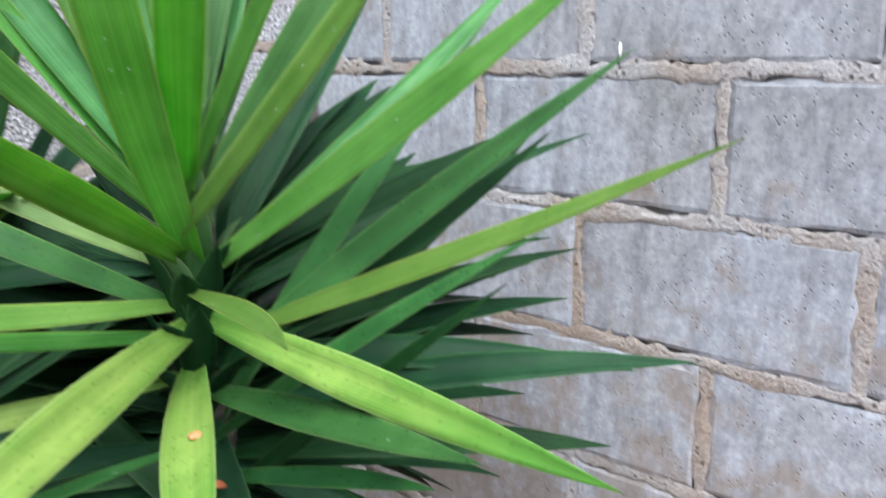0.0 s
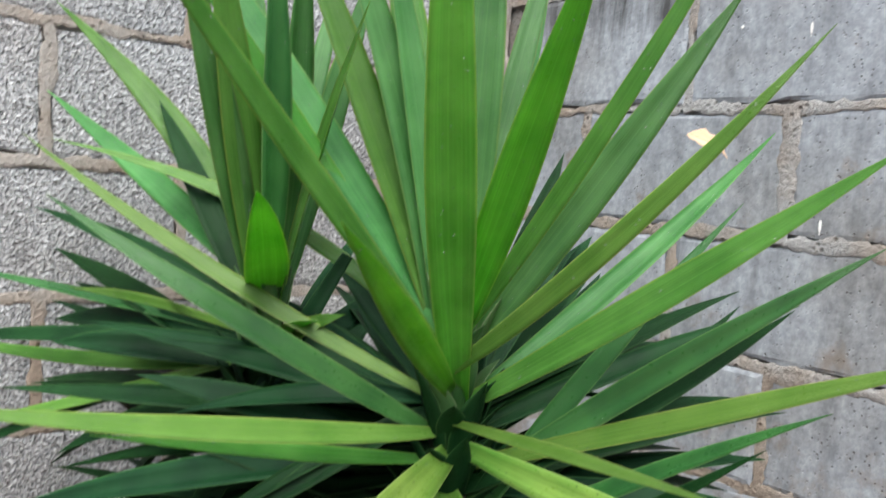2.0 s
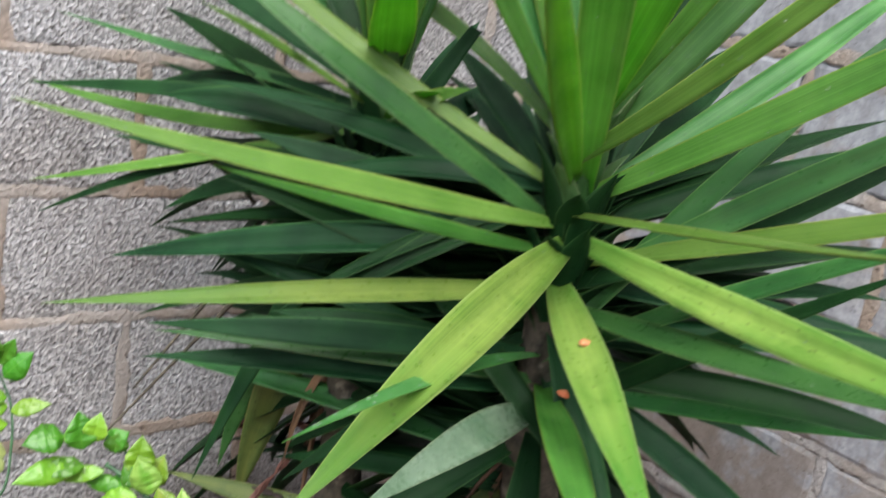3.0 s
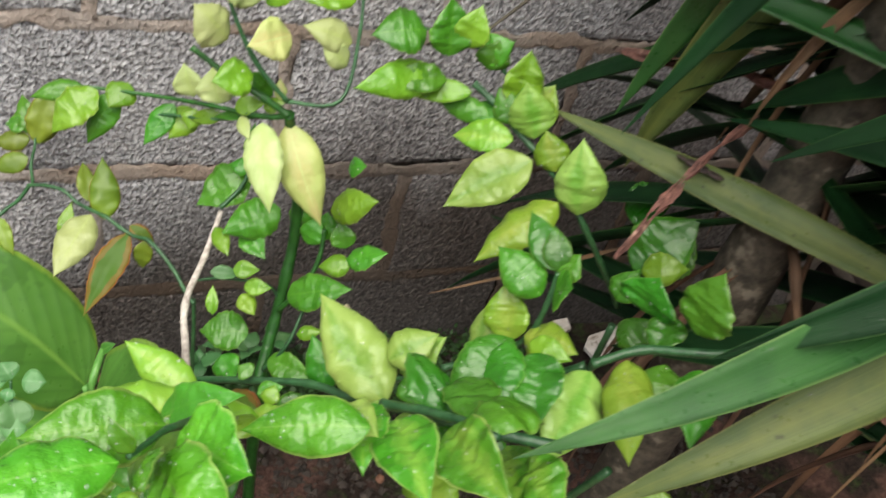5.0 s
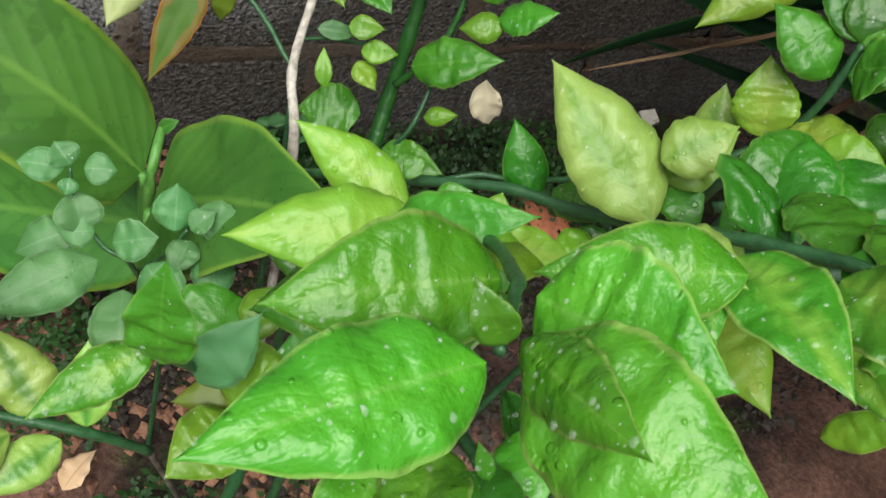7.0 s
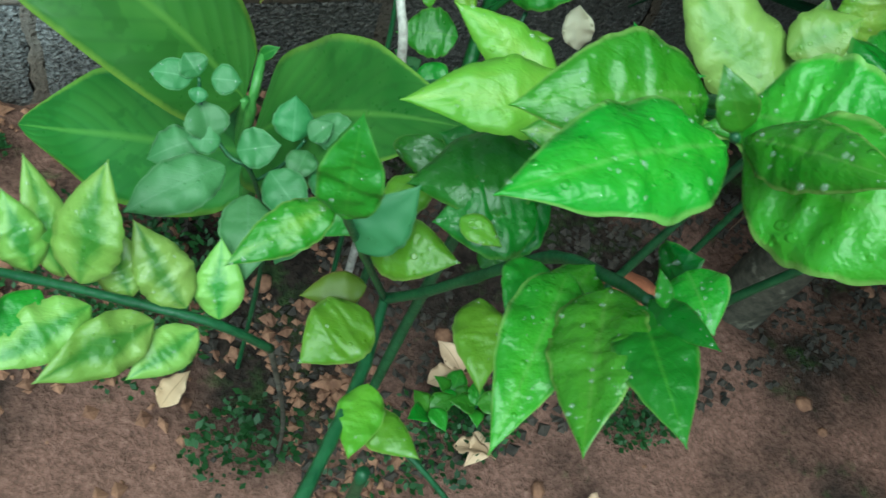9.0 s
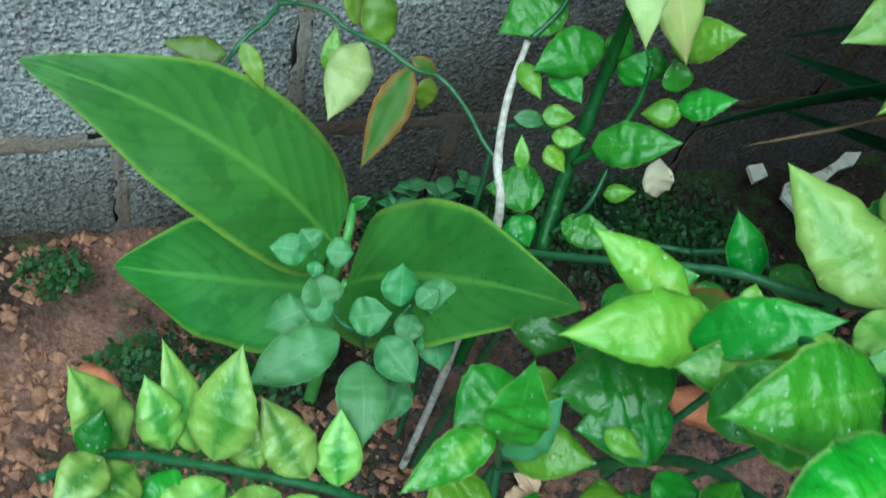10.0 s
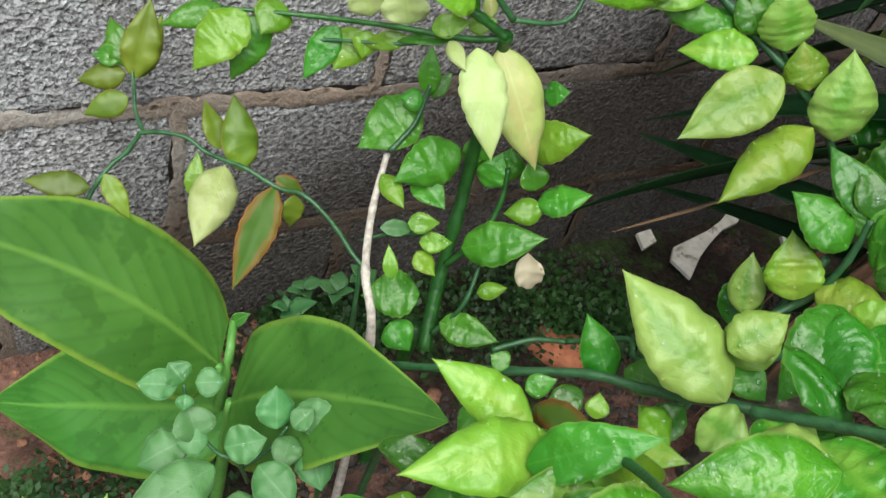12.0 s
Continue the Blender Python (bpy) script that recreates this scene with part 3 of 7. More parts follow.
tube("trunk", YUCCA_SIDE, [(-0.76, -0.40, -0.03), (-0.79, -0.42, 0.4), (-0.82, -0.44, 0.8), (-0.845, -0.465, 1.15)], 0.04, 0.02, TRUNK, 12, 0.12, 4)
sword_count = 0


def sword(parent, base, tip, width, sag, kind):
    """One sword leaf; its upper side looks towards the trunk's axis and the sky."""
    global sword_count
    sword_count += 1
    rng = random.Random(sword_count)
    # blades turn their upper side to the open garden as well as to the sky
    mid = (Vector(base) + Vector(tip)) / 2
    face = (Vector((-1.30, -1.42, 1.34)) - mid).normalized() * rng.uniform(0.25, 0.95) + Vector((rng.uniform(-0.2, 0.2), rng.uniform(-0.2, 0.2), 0.7))
    blade("leaf", parent, base, tip, width, SWORDS[kind], sword_shape, face, sag * 0.45 + rng.uniform(-0.004, 0.006), rng.uniform(0.2, 0.72), 0.0, rng.uniform(-22, 22), 0.0, 16, 4, 0.0012, sword_count, drops={"g": 40, "t": 80, "p": 70, "h": 8, "y": 16, "o": 12}.get(kind, 1))


def bowed(parent, base, tip, width, bow, kind, square, shape=sword_shape):
    """One sword leaf that bows between base and tip; square: 1 where its upper side faces the open garden."""
    global sword_count
    sword_count += 1
    rng = random.Random(sword_count)
    mid = (Vector(base) + Vector(tip)) / 2
    face = (Vector((-1.30, -1.38, 1.36)) - mid).normalized() * square + Vector((rng.uniform(-0.2, 0.2), rng.uniform(-0.2, 0.2), 1.0)) * (1.05 - square)
    blade("leaf", parent, base, tip, width, SWORDS[kind], shape, face, 0.0, rng.uniform(0.15, 0.5), 0.0, rng.uniform(-14, 14), 0.0, 18, 4, 0.0012, sword_count, drops={"g": 40, "t": 80, "p": 70, "h": 8, "y": 16, "o": 12}.get(kind, 1), bow=bow)


# the blades one can tell apart: base, tip, width, how far the middle bows, kind, how squarely the upper side faces the garden
bowed(YUCCA, (-0.719, -0.662, 1.110), (-0.943, -0.856, 1.678), 0.046, (-0.026, -0.020, -0.017), "t", 1)
bowed(YUCCA, (-0.727, -0.654, 1.172), (-0.901, -0.981, 1.550), 0.038, (-0.002, -0.001, -0.002), "t", 0.9)
bowed(YUCCA, (-0.737, -0.655, 1.166), (-0.680, -0.961, 1.656), 0.021, (-0.024, -0.027, -0.014), "g", 0.6)
bowed(YUCCA, (-0.726, -0.656, 1.150), (-0.550, -0.859, 1.572), 0.039, (-0.002, -0.005, -0.001), "p", 0.7)
bowed(YUCCA, (-0.722, -0.658, 1.099), (-0.305, -0.759, 1.443), 0.038, (0.008, -0.003, -0.010), "p", 0.45)
bowed(YUCCA, (-0.726, -0.657, 1.104), (-0.548, -1.028, 1.413), 0.037, (0.004, -0.003, -0.005), "g", 0.6)
bowed(YUCCA, (-0.721, -0.654, 0.999), (-0.515, -1.003, 1.321), 0.030, (0.007, 0.007, 0.003), "h", 0.7)
bowed(YUCCA, (-0.728, -0.651, 1.011), (-0.509, -0.917, 1.249), 0.036, (-0.000, -0.010, -0.011), "d", 0.6)
bowed(YUCCA, (-0.714, -0.655, 1.041), (-0.619, -1.146, 1.262), 0.029, (0.044, 0.007, -0.005), "y", 0.6)
bowed(YUCCA, (-0.725, -0.655, 0.930), (-0.718, -1.064, 1.205), 0.024, (0.003, 0.004, 0.006), "h", 0.6)
bowed(YUCCA, (-0.726, -0.651, 0.851), (-0.645, -0.977, 1.143), 0.025, (0.001, 0.002, 0.002), "d", 0.6)
bowed(YUCCA, (-0.723, -0.658, 1.072), (-0.803, -1.179, 1.100), 0.034, (0.021, -0.004, -0.014), "o", 0.9)
bowed(YUCCA, (-0.730, -0.657, 1.095), (-0.979, -1.146, 1.210), 0.020, (0.013, -0.007, -0.005), "y", 0.6)
bowed(YUCCA, (-0.722, -0.652, 1.025), (-0.943, -1.014, 0.979), 0.042, (-0.006, 0.003, 0.006), "o", 1)
bowed(YUCCA, (-0.721, -0.662, 1.067), (-1.146, -0.910, 0.987), 0.043, (-0.000, -0.004, 0.012), "o", 1)
bowed(YUCCA, (-0.728, -0.654, 1.082), (-1.253, -0.699, 1.179), 0.027, (0.001, -0.016, -0.005), "y", 0.6)
bowed(YUCCA, (-0.720, -0.652, 1.049), (-1.117, -0.689, 1.139), 0.022, (-0.003, 0.012, -0.008), "g", 0.6)
bowed(YUCCA, (-0.725, -0.656, 1.012), (-1.222, -0.658, 1.027), 0.027, (0.000, -0.011, 0.006), "o", 0.6)
bowed(YUCCA, (-0.731, -0.657, 1.115), (-1.076, -0.317, 1.369), 0.022, (-0.007, 0.003, -0.013), "y", 0.6)
bowed(YUCCA, (-0.725, -0.658, 1.124), (-1.099, -0.986, 1.327), 0.029, (-0.003, 0.005, 0.004), "t", 1)
bowed(YUCCA, (-0.717, -0.641, 1.154), (-1.007, -0.185, 1.367), 0.024, (0.060, 0.022, 0.029), "y", 0.6)
bowed(YUCCA, (-0.727, -0.663, 1.150), (-1.176, -0.775, 1.557), 0.029, (-0.003, 0.013, 0.002), "g", 0.6)
bowed(YUCCA, (-0.722, -0.648, 1.158), (-1.044, -0.466, 1.654), 0.027, (0.013, 0.026, -0.002), "g", 0.6)
bowed(YUCCA, (-0.725, -0.655, 1.173), (-0.960, -0.383, 1.653), 0.040, (0.000, -0.003, 0.002), "p", 0.6)
bowed(YUCCA, (-0.725, -0.655, 1.147), (-0.875, -0.460, 1.693), 0.039, (0.007, -0.004, 0.003), "g", 0.6)
bowed(YUCCA, (-0.727, -0.653, 1.114), (-0.835, -0.503, 1.687), 0.042, (0.018, -0.013, 0.007), "p", 0.6)
bowed(YUCCA, (-0.725, -0.655, 1.115), (-0.792, -0.543, 1.702), 0.032, (0.005, -0.004, 0.001), "p", 0.6)
bowed(YUCCA, (-0.723, -0.656, 1.221), (-0.541, -0.426, 1.743), 0.040, (0.013, -0.011, 0.000), "p", 0.6)
bowed(YUCCA, (-0.725, -0.655, 1.185), (-0.506, -0.561, 1.736), 0.031, (-0.004, 0.003, 0.001), "p", 0.6)
bowed(YUCCA_SIDE, (-0.836, -0.449, 1.185), (-1.003, -0.717, 1.332), 0.050, (0.005, 0.011, 0.022), "t", 1, spear_shape)
bowed(YUCCA_SIDE, (-0.835, -0.457, 1.169), (-0.965, -0.030, 1.562), 0.046, (0.061, 0.020, -0.003), "g", 0.7)
bowed(YUCCA_SIDE, (-0.839, -0.463, 1.201), (-0.971, -0.028, 1.437), 0.038, (0.035, 0.019, -0.015), "p", 0.6)
bowed(YUCCA_SIDE, (-0.840, -0.462, 1.153), (-1.088, -0.029, 1.190), 0.021, (0.029, 0.017, -0.007), "h", 0.6)
bowed(YUCCA_SIDE, (-0.845, -0.458, 1.152), (-1.133, -0.681, 1.251), 0.017, (-0.010, 0.017, 0.008), "y", 0.6)
bowed(YUCCA_SIDE, (-0.844, -0.463, 1.127), (-1.116, -0.030, 1.099), 0.023, (0.013, 0.007, -0.020), "g", 0.6)
bowed(YUCCA_SIDE, (-0.849, -0.467, 1.139), (-1.126, -0.095, 0.980), 0.017, (-0.006, -0.007, -0.005), "y", 0.6)
bowed(YUCCA, (-0.721, -0.660, 0.909), (-1.089, -0.506, 0.935), 0.022, (-0.004, -0.011, 0.009), "h", 0.6)
bowed(YUCCA, (-0.724, -0.654, 0.807), (-0.999, -0.239, 0.789), 0.034, (0.007, 0.005, 0.005), "h", 0.6)
bowed(YUCCA, (-0.718, -0.656, 0.871), (-1.065, -0.864, 0.948), 0.035, (0.007, -0.006, 0.017), "s", 0.9)
bowed(YUCCA, (-0.726, -0.657, 0.939), (-1.164, -0.936, 1.053), 0.016, (0.002, 0.001, 0.011), "p", 0.6)
bowed(YUCCA, (-0.718, -0.660, 0.905), (-1.026, -1.041, 0.999), 0.036, (0.002, -0.001, 0.001), "g", 1)
bowed(YUCCA, (-0.724, -0.653, 0.997), (-0.814, -1.097, 1.092), 0.033, (0.015, -0.005, -0.008), "h", 0.6)
bowed(YUCCA, (-0.718, -0.652, 0.901), (-0.805, -1.053, 1.058), 0.022, (0.027, -0.008, -0.005), "h", 0.6)
bowed(YUCCA_SIDE, (-0.848, -0.466, 1.228), (-0.603, -0.248, 1.606), 0.027, (0.002, -0.001, -0.001), "g", 0.6)
bowed(YUCCA_SIDE, (-0.848, -0.466, 1.216), (-0.673, -0.318, 1.660), 0.028, (-0.001, 0.000, 0.000), "p", 0.6)
bowed(YUCCA, (-0.722, -0.659, 1.066), (-0.291, -0.503, 1.270), 0.031, (-0.014, 0.010, 0.023), "d", 0.6)
bowed(YUCCA, (-0.725, -0.655, 1.077), (-0.282, -0.479, 1.228), 0.040, (0.006, -0.010, -0.006), "d", 0.6)
bowed(YUCCA, (-0.725, -0.655, 1.084), (-0.246, -0.516, 1.125), 0.044, (0.004, -0.011, -0.010), "d", 0.6)
bowed(YUCCA, (-0.725, -0.656, 0.933), (-0.528, -0.860, 1.351), 0.026, (-0.003, 0.006, 0.004), "h", 0.6)
bowed(YUCCA, (-0.725, -0.655, 0.951), (-0.311, -0.738, 1.219), 0.030, (0.002, -0.004, -0.004), "d", 0.6)
bowed(YUCCA, (-0.747, -0.655, 1.141), (-0.706, -1.030, 1.488), 0.022, (-0.021, -0.018, -0.017), "y", 0.8)
bowed(YUCCA, (-0.724, -0.655, 1.072), (-1.095, -0.476, 1.311), 0.031, (-0.013, -0.023, -0.004), "h", 0.6)
bowed(YUCCA, (-0.743, -0.577, 0.644), (-0.985, -0.285, 0.640), 0.034, (0.001, 0.001, 0.001), "k", 0.8)
bowed(YUCCA_SIDE, (-0.835, -0.430, 1.020), (-0.893, -0.312, 0.590), 0.052, (-0.006, 0.020, -0.010), "k", 0.9)
bowed(YUCCA_SIDE, (-0.850, -0.425, 1.030), (-0.918, -0.298, 0.640), 0.034, (-0.006, 0.020, -0.010), "h", 0.9)
bowed(YUCCA, (-0.779, -0.522, 1.259), (-0.998, -0.411, 0.699), 0.031, (-0.011, 0.007, 0.006), "d", 0.6)
bowed(YUCCA, (-0.720, -0.630, 0.760), (-1.100, -0.645, 0.575), 0.042, (-0.002, -0.008, 0.003), "k", 0.8)
bowed(YUCCA, (-0.736, -0.589, 0.772), (-1.179, -0.648, 0.655), 0.038, (0.002, -0.016, -0.001), "h", 0.6)
# hanging blades on the lower trunk
bowed(YUCCA, (-0.722, -0.668, 0.850), (-0.900, -0.850, 0.600), 0.040, (-0.010, -0.015, 0.020), "d", 0.9)
bowed(YUCCA, (-0.722, -0.668, 0.830), (-0.850, -0.780, 0.480), 0.042, (-0.015, -0.020, 0.020), "g", 0.9)
# the crowd behind them; kind d has its shade painted into the colour
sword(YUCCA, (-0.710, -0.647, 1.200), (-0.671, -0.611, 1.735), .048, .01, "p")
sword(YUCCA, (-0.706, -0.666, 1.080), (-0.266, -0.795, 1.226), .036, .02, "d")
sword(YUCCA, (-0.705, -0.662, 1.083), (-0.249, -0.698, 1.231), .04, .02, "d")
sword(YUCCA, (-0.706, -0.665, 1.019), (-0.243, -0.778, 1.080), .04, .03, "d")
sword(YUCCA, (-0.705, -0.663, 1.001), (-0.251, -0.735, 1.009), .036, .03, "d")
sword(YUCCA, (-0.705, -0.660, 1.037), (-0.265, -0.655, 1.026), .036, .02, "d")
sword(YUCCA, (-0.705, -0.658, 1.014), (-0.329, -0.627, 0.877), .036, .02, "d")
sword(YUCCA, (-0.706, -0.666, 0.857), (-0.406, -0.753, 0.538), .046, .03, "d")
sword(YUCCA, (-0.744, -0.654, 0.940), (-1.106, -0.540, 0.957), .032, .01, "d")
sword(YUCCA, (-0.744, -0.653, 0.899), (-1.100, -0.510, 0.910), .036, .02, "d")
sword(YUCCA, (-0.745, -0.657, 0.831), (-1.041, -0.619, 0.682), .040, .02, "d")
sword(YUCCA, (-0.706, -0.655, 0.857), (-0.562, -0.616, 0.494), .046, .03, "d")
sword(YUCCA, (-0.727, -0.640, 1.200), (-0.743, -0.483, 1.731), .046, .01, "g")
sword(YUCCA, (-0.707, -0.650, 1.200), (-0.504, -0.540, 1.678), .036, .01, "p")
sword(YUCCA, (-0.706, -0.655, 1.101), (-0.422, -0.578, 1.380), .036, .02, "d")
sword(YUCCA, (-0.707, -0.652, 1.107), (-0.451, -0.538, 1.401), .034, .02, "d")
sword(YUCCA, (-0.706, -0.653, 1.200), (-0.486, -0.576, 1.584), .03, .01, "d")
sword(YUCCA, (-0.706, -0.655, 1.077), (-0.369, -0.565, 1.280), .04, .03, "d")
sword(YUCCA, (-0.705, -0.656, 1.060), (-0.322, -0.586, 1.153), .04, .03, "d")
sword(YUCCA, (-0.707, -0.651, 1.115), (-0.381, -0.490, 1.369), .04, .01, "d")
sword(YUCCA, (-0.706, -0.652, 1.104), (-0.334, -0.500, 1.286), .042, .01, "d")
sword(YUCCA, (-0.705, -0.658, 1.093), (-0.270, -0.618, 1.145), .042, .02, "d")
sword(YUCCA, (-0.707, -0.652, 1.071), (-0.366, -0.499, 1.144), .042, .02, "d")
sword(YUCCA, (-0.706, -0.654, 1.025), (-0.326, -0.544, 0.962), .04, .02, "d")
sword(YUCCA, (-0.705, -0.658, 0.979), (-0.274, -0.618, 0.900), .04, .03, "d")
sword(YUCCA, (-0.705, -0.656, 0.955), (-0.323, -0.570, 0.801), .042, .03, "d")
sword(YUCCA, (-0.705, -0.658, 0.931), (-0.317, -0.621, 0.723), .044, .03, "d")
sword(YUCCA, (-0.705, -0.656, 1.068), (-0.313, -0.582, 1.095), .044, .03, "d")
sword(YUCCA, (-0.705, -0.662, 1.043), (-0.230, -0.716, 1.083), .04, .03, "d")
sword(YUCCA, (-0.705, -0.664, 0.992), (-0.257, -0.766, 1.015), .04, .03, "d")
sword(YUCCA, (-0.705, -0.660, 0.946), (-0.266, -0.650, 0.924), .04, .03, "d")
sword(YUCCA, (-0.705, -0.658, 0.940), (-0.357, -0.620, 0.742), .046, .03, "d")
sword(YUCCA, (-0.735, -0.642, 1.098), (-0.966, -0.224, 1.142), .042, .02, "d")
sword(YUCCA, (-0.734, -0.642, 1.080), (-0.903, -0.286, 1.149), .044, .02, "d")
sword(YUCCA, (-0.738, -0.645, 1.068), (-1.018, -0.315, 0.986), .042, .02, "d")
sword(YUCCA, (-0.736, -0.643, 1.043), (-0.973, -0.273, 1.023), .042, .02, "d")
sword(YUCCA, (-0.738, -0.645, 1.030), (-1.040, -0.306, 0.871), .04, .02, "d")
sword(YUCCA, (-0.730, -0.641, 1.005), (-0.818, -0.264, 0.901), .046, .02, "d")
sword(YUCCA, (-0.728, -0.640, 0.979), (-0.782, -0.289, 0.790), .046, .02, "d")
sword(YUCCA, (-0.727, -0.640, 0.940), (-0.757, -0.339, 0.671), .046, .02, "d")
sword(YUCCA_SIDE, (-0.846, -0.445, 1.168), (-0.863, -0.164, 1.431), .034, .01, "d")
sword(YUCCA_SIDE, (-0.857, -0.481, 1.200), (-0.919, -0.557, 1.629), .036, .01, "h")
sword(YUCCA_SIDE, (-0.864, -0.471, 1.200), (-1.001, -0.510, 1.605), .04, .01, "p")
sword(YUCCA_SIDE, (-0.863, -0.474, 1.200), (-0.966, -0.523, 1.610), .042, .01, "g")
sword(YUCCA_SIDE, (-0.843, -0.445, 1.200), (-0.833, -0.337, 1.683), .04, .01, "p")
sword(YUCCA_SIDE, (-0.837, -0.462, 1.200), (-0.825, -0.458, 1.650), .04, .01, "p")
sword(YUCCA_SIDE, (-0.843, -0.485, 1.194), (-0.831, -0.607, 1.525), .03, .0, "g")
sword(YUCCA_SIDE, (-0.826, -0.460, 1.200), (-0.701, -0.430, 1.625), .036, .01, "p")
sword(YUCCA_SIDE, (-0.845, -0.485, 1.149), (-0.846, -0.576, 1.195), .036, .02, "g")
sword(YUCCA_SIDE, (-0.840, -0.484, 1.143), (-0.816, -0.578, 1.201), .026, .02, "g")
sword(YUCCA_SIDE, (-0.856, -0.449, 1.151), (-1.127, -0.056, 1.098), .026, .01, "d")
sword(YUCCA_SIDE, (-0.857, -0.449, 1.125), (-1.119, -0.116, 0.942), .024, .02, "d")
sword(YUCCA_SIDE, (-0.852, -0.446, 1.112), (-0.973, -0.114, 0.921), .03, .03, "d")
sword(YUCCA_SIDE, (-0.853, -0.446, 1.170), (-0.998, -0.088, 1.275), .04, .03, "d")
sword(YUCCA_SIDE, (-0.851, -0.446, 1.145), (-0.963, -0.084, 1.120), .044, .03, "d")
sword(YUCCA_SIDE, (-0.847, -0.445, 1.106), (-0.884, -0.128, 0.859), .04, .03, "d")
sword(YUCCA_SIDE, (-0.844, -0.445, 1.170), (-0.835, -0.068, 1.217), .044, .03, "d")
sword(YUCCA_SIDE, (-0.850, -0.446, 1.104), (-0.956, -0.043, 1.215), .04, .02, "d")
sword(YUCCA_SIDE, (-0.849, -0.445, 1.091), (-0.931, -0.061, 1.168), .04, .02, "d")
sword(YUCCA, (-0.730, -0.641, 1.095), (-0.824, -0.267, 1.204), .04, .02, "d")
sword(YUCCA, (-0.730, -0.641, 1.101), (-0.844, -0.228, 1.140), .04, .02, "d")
sword(YUCCA, (-0.732, -0.641, 1.089), (-0.889, -0.209, 1.096), .04, .02, "d")
sword(YUCCA, (-0.726, -0.640, 1.083), (-0.750, -0.313, 1.175), .04, .02, "d")
sword(YUCCA, (-0.728, -0.640, 1.083), (-0.787, -0.246, 1.044), .04, .02, "d")
sword(YUCCA_SIDE, (-0.846, -0.445, 1.078), (-0.861, -0.066, 1.097), .04, .02, "d")
sword(YUCCA_SIDE, (-0.850, -0.446, 1.072), (-0.966, -0.034, 1.023), .04, .02, "d")
sword(YUCCA, (-0.739, -0.645, 1.086), (-1.077, -0.278, 1.078), .04, .02, "d")
sword(YUCCA, (-0.736, -0.643, 1.068), (-0.955, -0.309, 1.074), .044, .02, "d")
sword(YUCCA, (-0.740, -0.646, 1.055), (-1.082, -0.326, 0.951), .04, .02, "d")
sword(YUCCA, (-0.705, -0.659, 1.101), (-0.315, -0.635, 1.186), .04, .02, "d")
sword(YUCCA, (-0.705, -0.657, 1.083), (-0.312, -0.589, 1.114), .04, .02, "d")
sword(YUCCA, (-0.707, -0.652, 1.107), (-0.388, -0.520, 1.271), .036, .02, "d")
sword(YUCCA, (-0.705, -0.663, 1.030), (-0.275, -0.725, 0.962), .04, .02, "d")
sword(YUCCA, (-0.705, -0.660, 1.017), (-0.285, -0.652, 1.001), .04, .02, "d")
# clasping leaf bases round the growing heart; the lower half is painted shade-dark with kind d
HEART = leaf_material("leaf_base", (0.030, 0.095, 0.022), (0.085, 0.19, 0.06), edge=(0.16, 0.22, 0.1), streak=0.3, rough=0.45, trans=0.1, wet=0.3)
heart_rng = random.Random(77)
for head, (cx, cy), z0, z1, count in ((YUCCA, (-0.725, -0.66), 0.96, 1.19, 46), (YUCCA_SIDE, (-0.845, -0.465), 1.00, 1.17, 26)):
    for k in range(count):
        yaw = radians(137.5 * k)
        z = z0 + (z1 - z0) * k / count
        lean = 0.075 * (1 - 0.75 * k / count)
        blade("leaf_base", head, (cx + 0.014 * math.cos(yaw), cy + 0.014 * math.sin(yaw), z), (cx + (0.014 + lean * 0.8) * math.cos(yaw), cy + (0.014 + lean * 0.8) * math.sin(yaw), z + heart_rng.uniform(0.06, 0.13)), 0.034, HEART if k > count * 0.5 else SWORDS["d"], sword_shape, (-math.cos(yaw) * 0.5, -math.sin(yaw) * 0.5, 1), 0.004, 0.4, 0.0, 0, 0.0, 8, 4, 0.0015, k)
# older, hanging leaves low on both trunks, and the dense far side of the heads, in shade-darkened colour
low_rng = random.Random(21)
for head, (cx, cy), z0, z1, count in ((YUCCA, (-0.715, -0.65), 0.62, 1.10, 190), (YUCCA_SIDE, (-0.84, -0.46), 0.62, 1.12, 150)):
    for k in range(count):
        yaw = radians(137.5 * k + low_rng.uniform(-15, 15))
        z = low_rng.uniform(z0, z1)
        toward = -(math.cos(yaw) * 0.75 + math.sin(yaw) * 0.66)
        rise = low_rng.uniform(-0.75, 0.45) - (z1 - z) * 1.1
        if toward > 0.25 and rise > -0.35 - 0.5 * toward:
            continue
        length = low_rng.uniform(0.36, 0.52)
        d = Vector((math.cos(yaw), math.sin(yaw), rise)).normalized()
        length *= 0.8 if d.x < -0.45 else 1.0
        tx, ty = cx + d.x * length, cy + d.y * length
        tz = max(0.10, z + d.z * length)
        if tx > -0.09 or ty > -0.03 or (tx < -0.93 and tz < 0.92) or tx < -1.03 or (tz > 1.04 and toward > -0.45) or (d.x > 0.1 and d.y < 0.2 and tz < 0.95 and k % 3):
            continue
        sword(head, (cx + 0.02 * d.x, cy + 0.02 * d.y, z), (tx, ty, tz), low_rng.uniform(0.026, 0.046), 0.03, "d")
# the inner crowd between the two heads and the rough wall, coloured near black as shade
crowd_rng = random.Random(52)
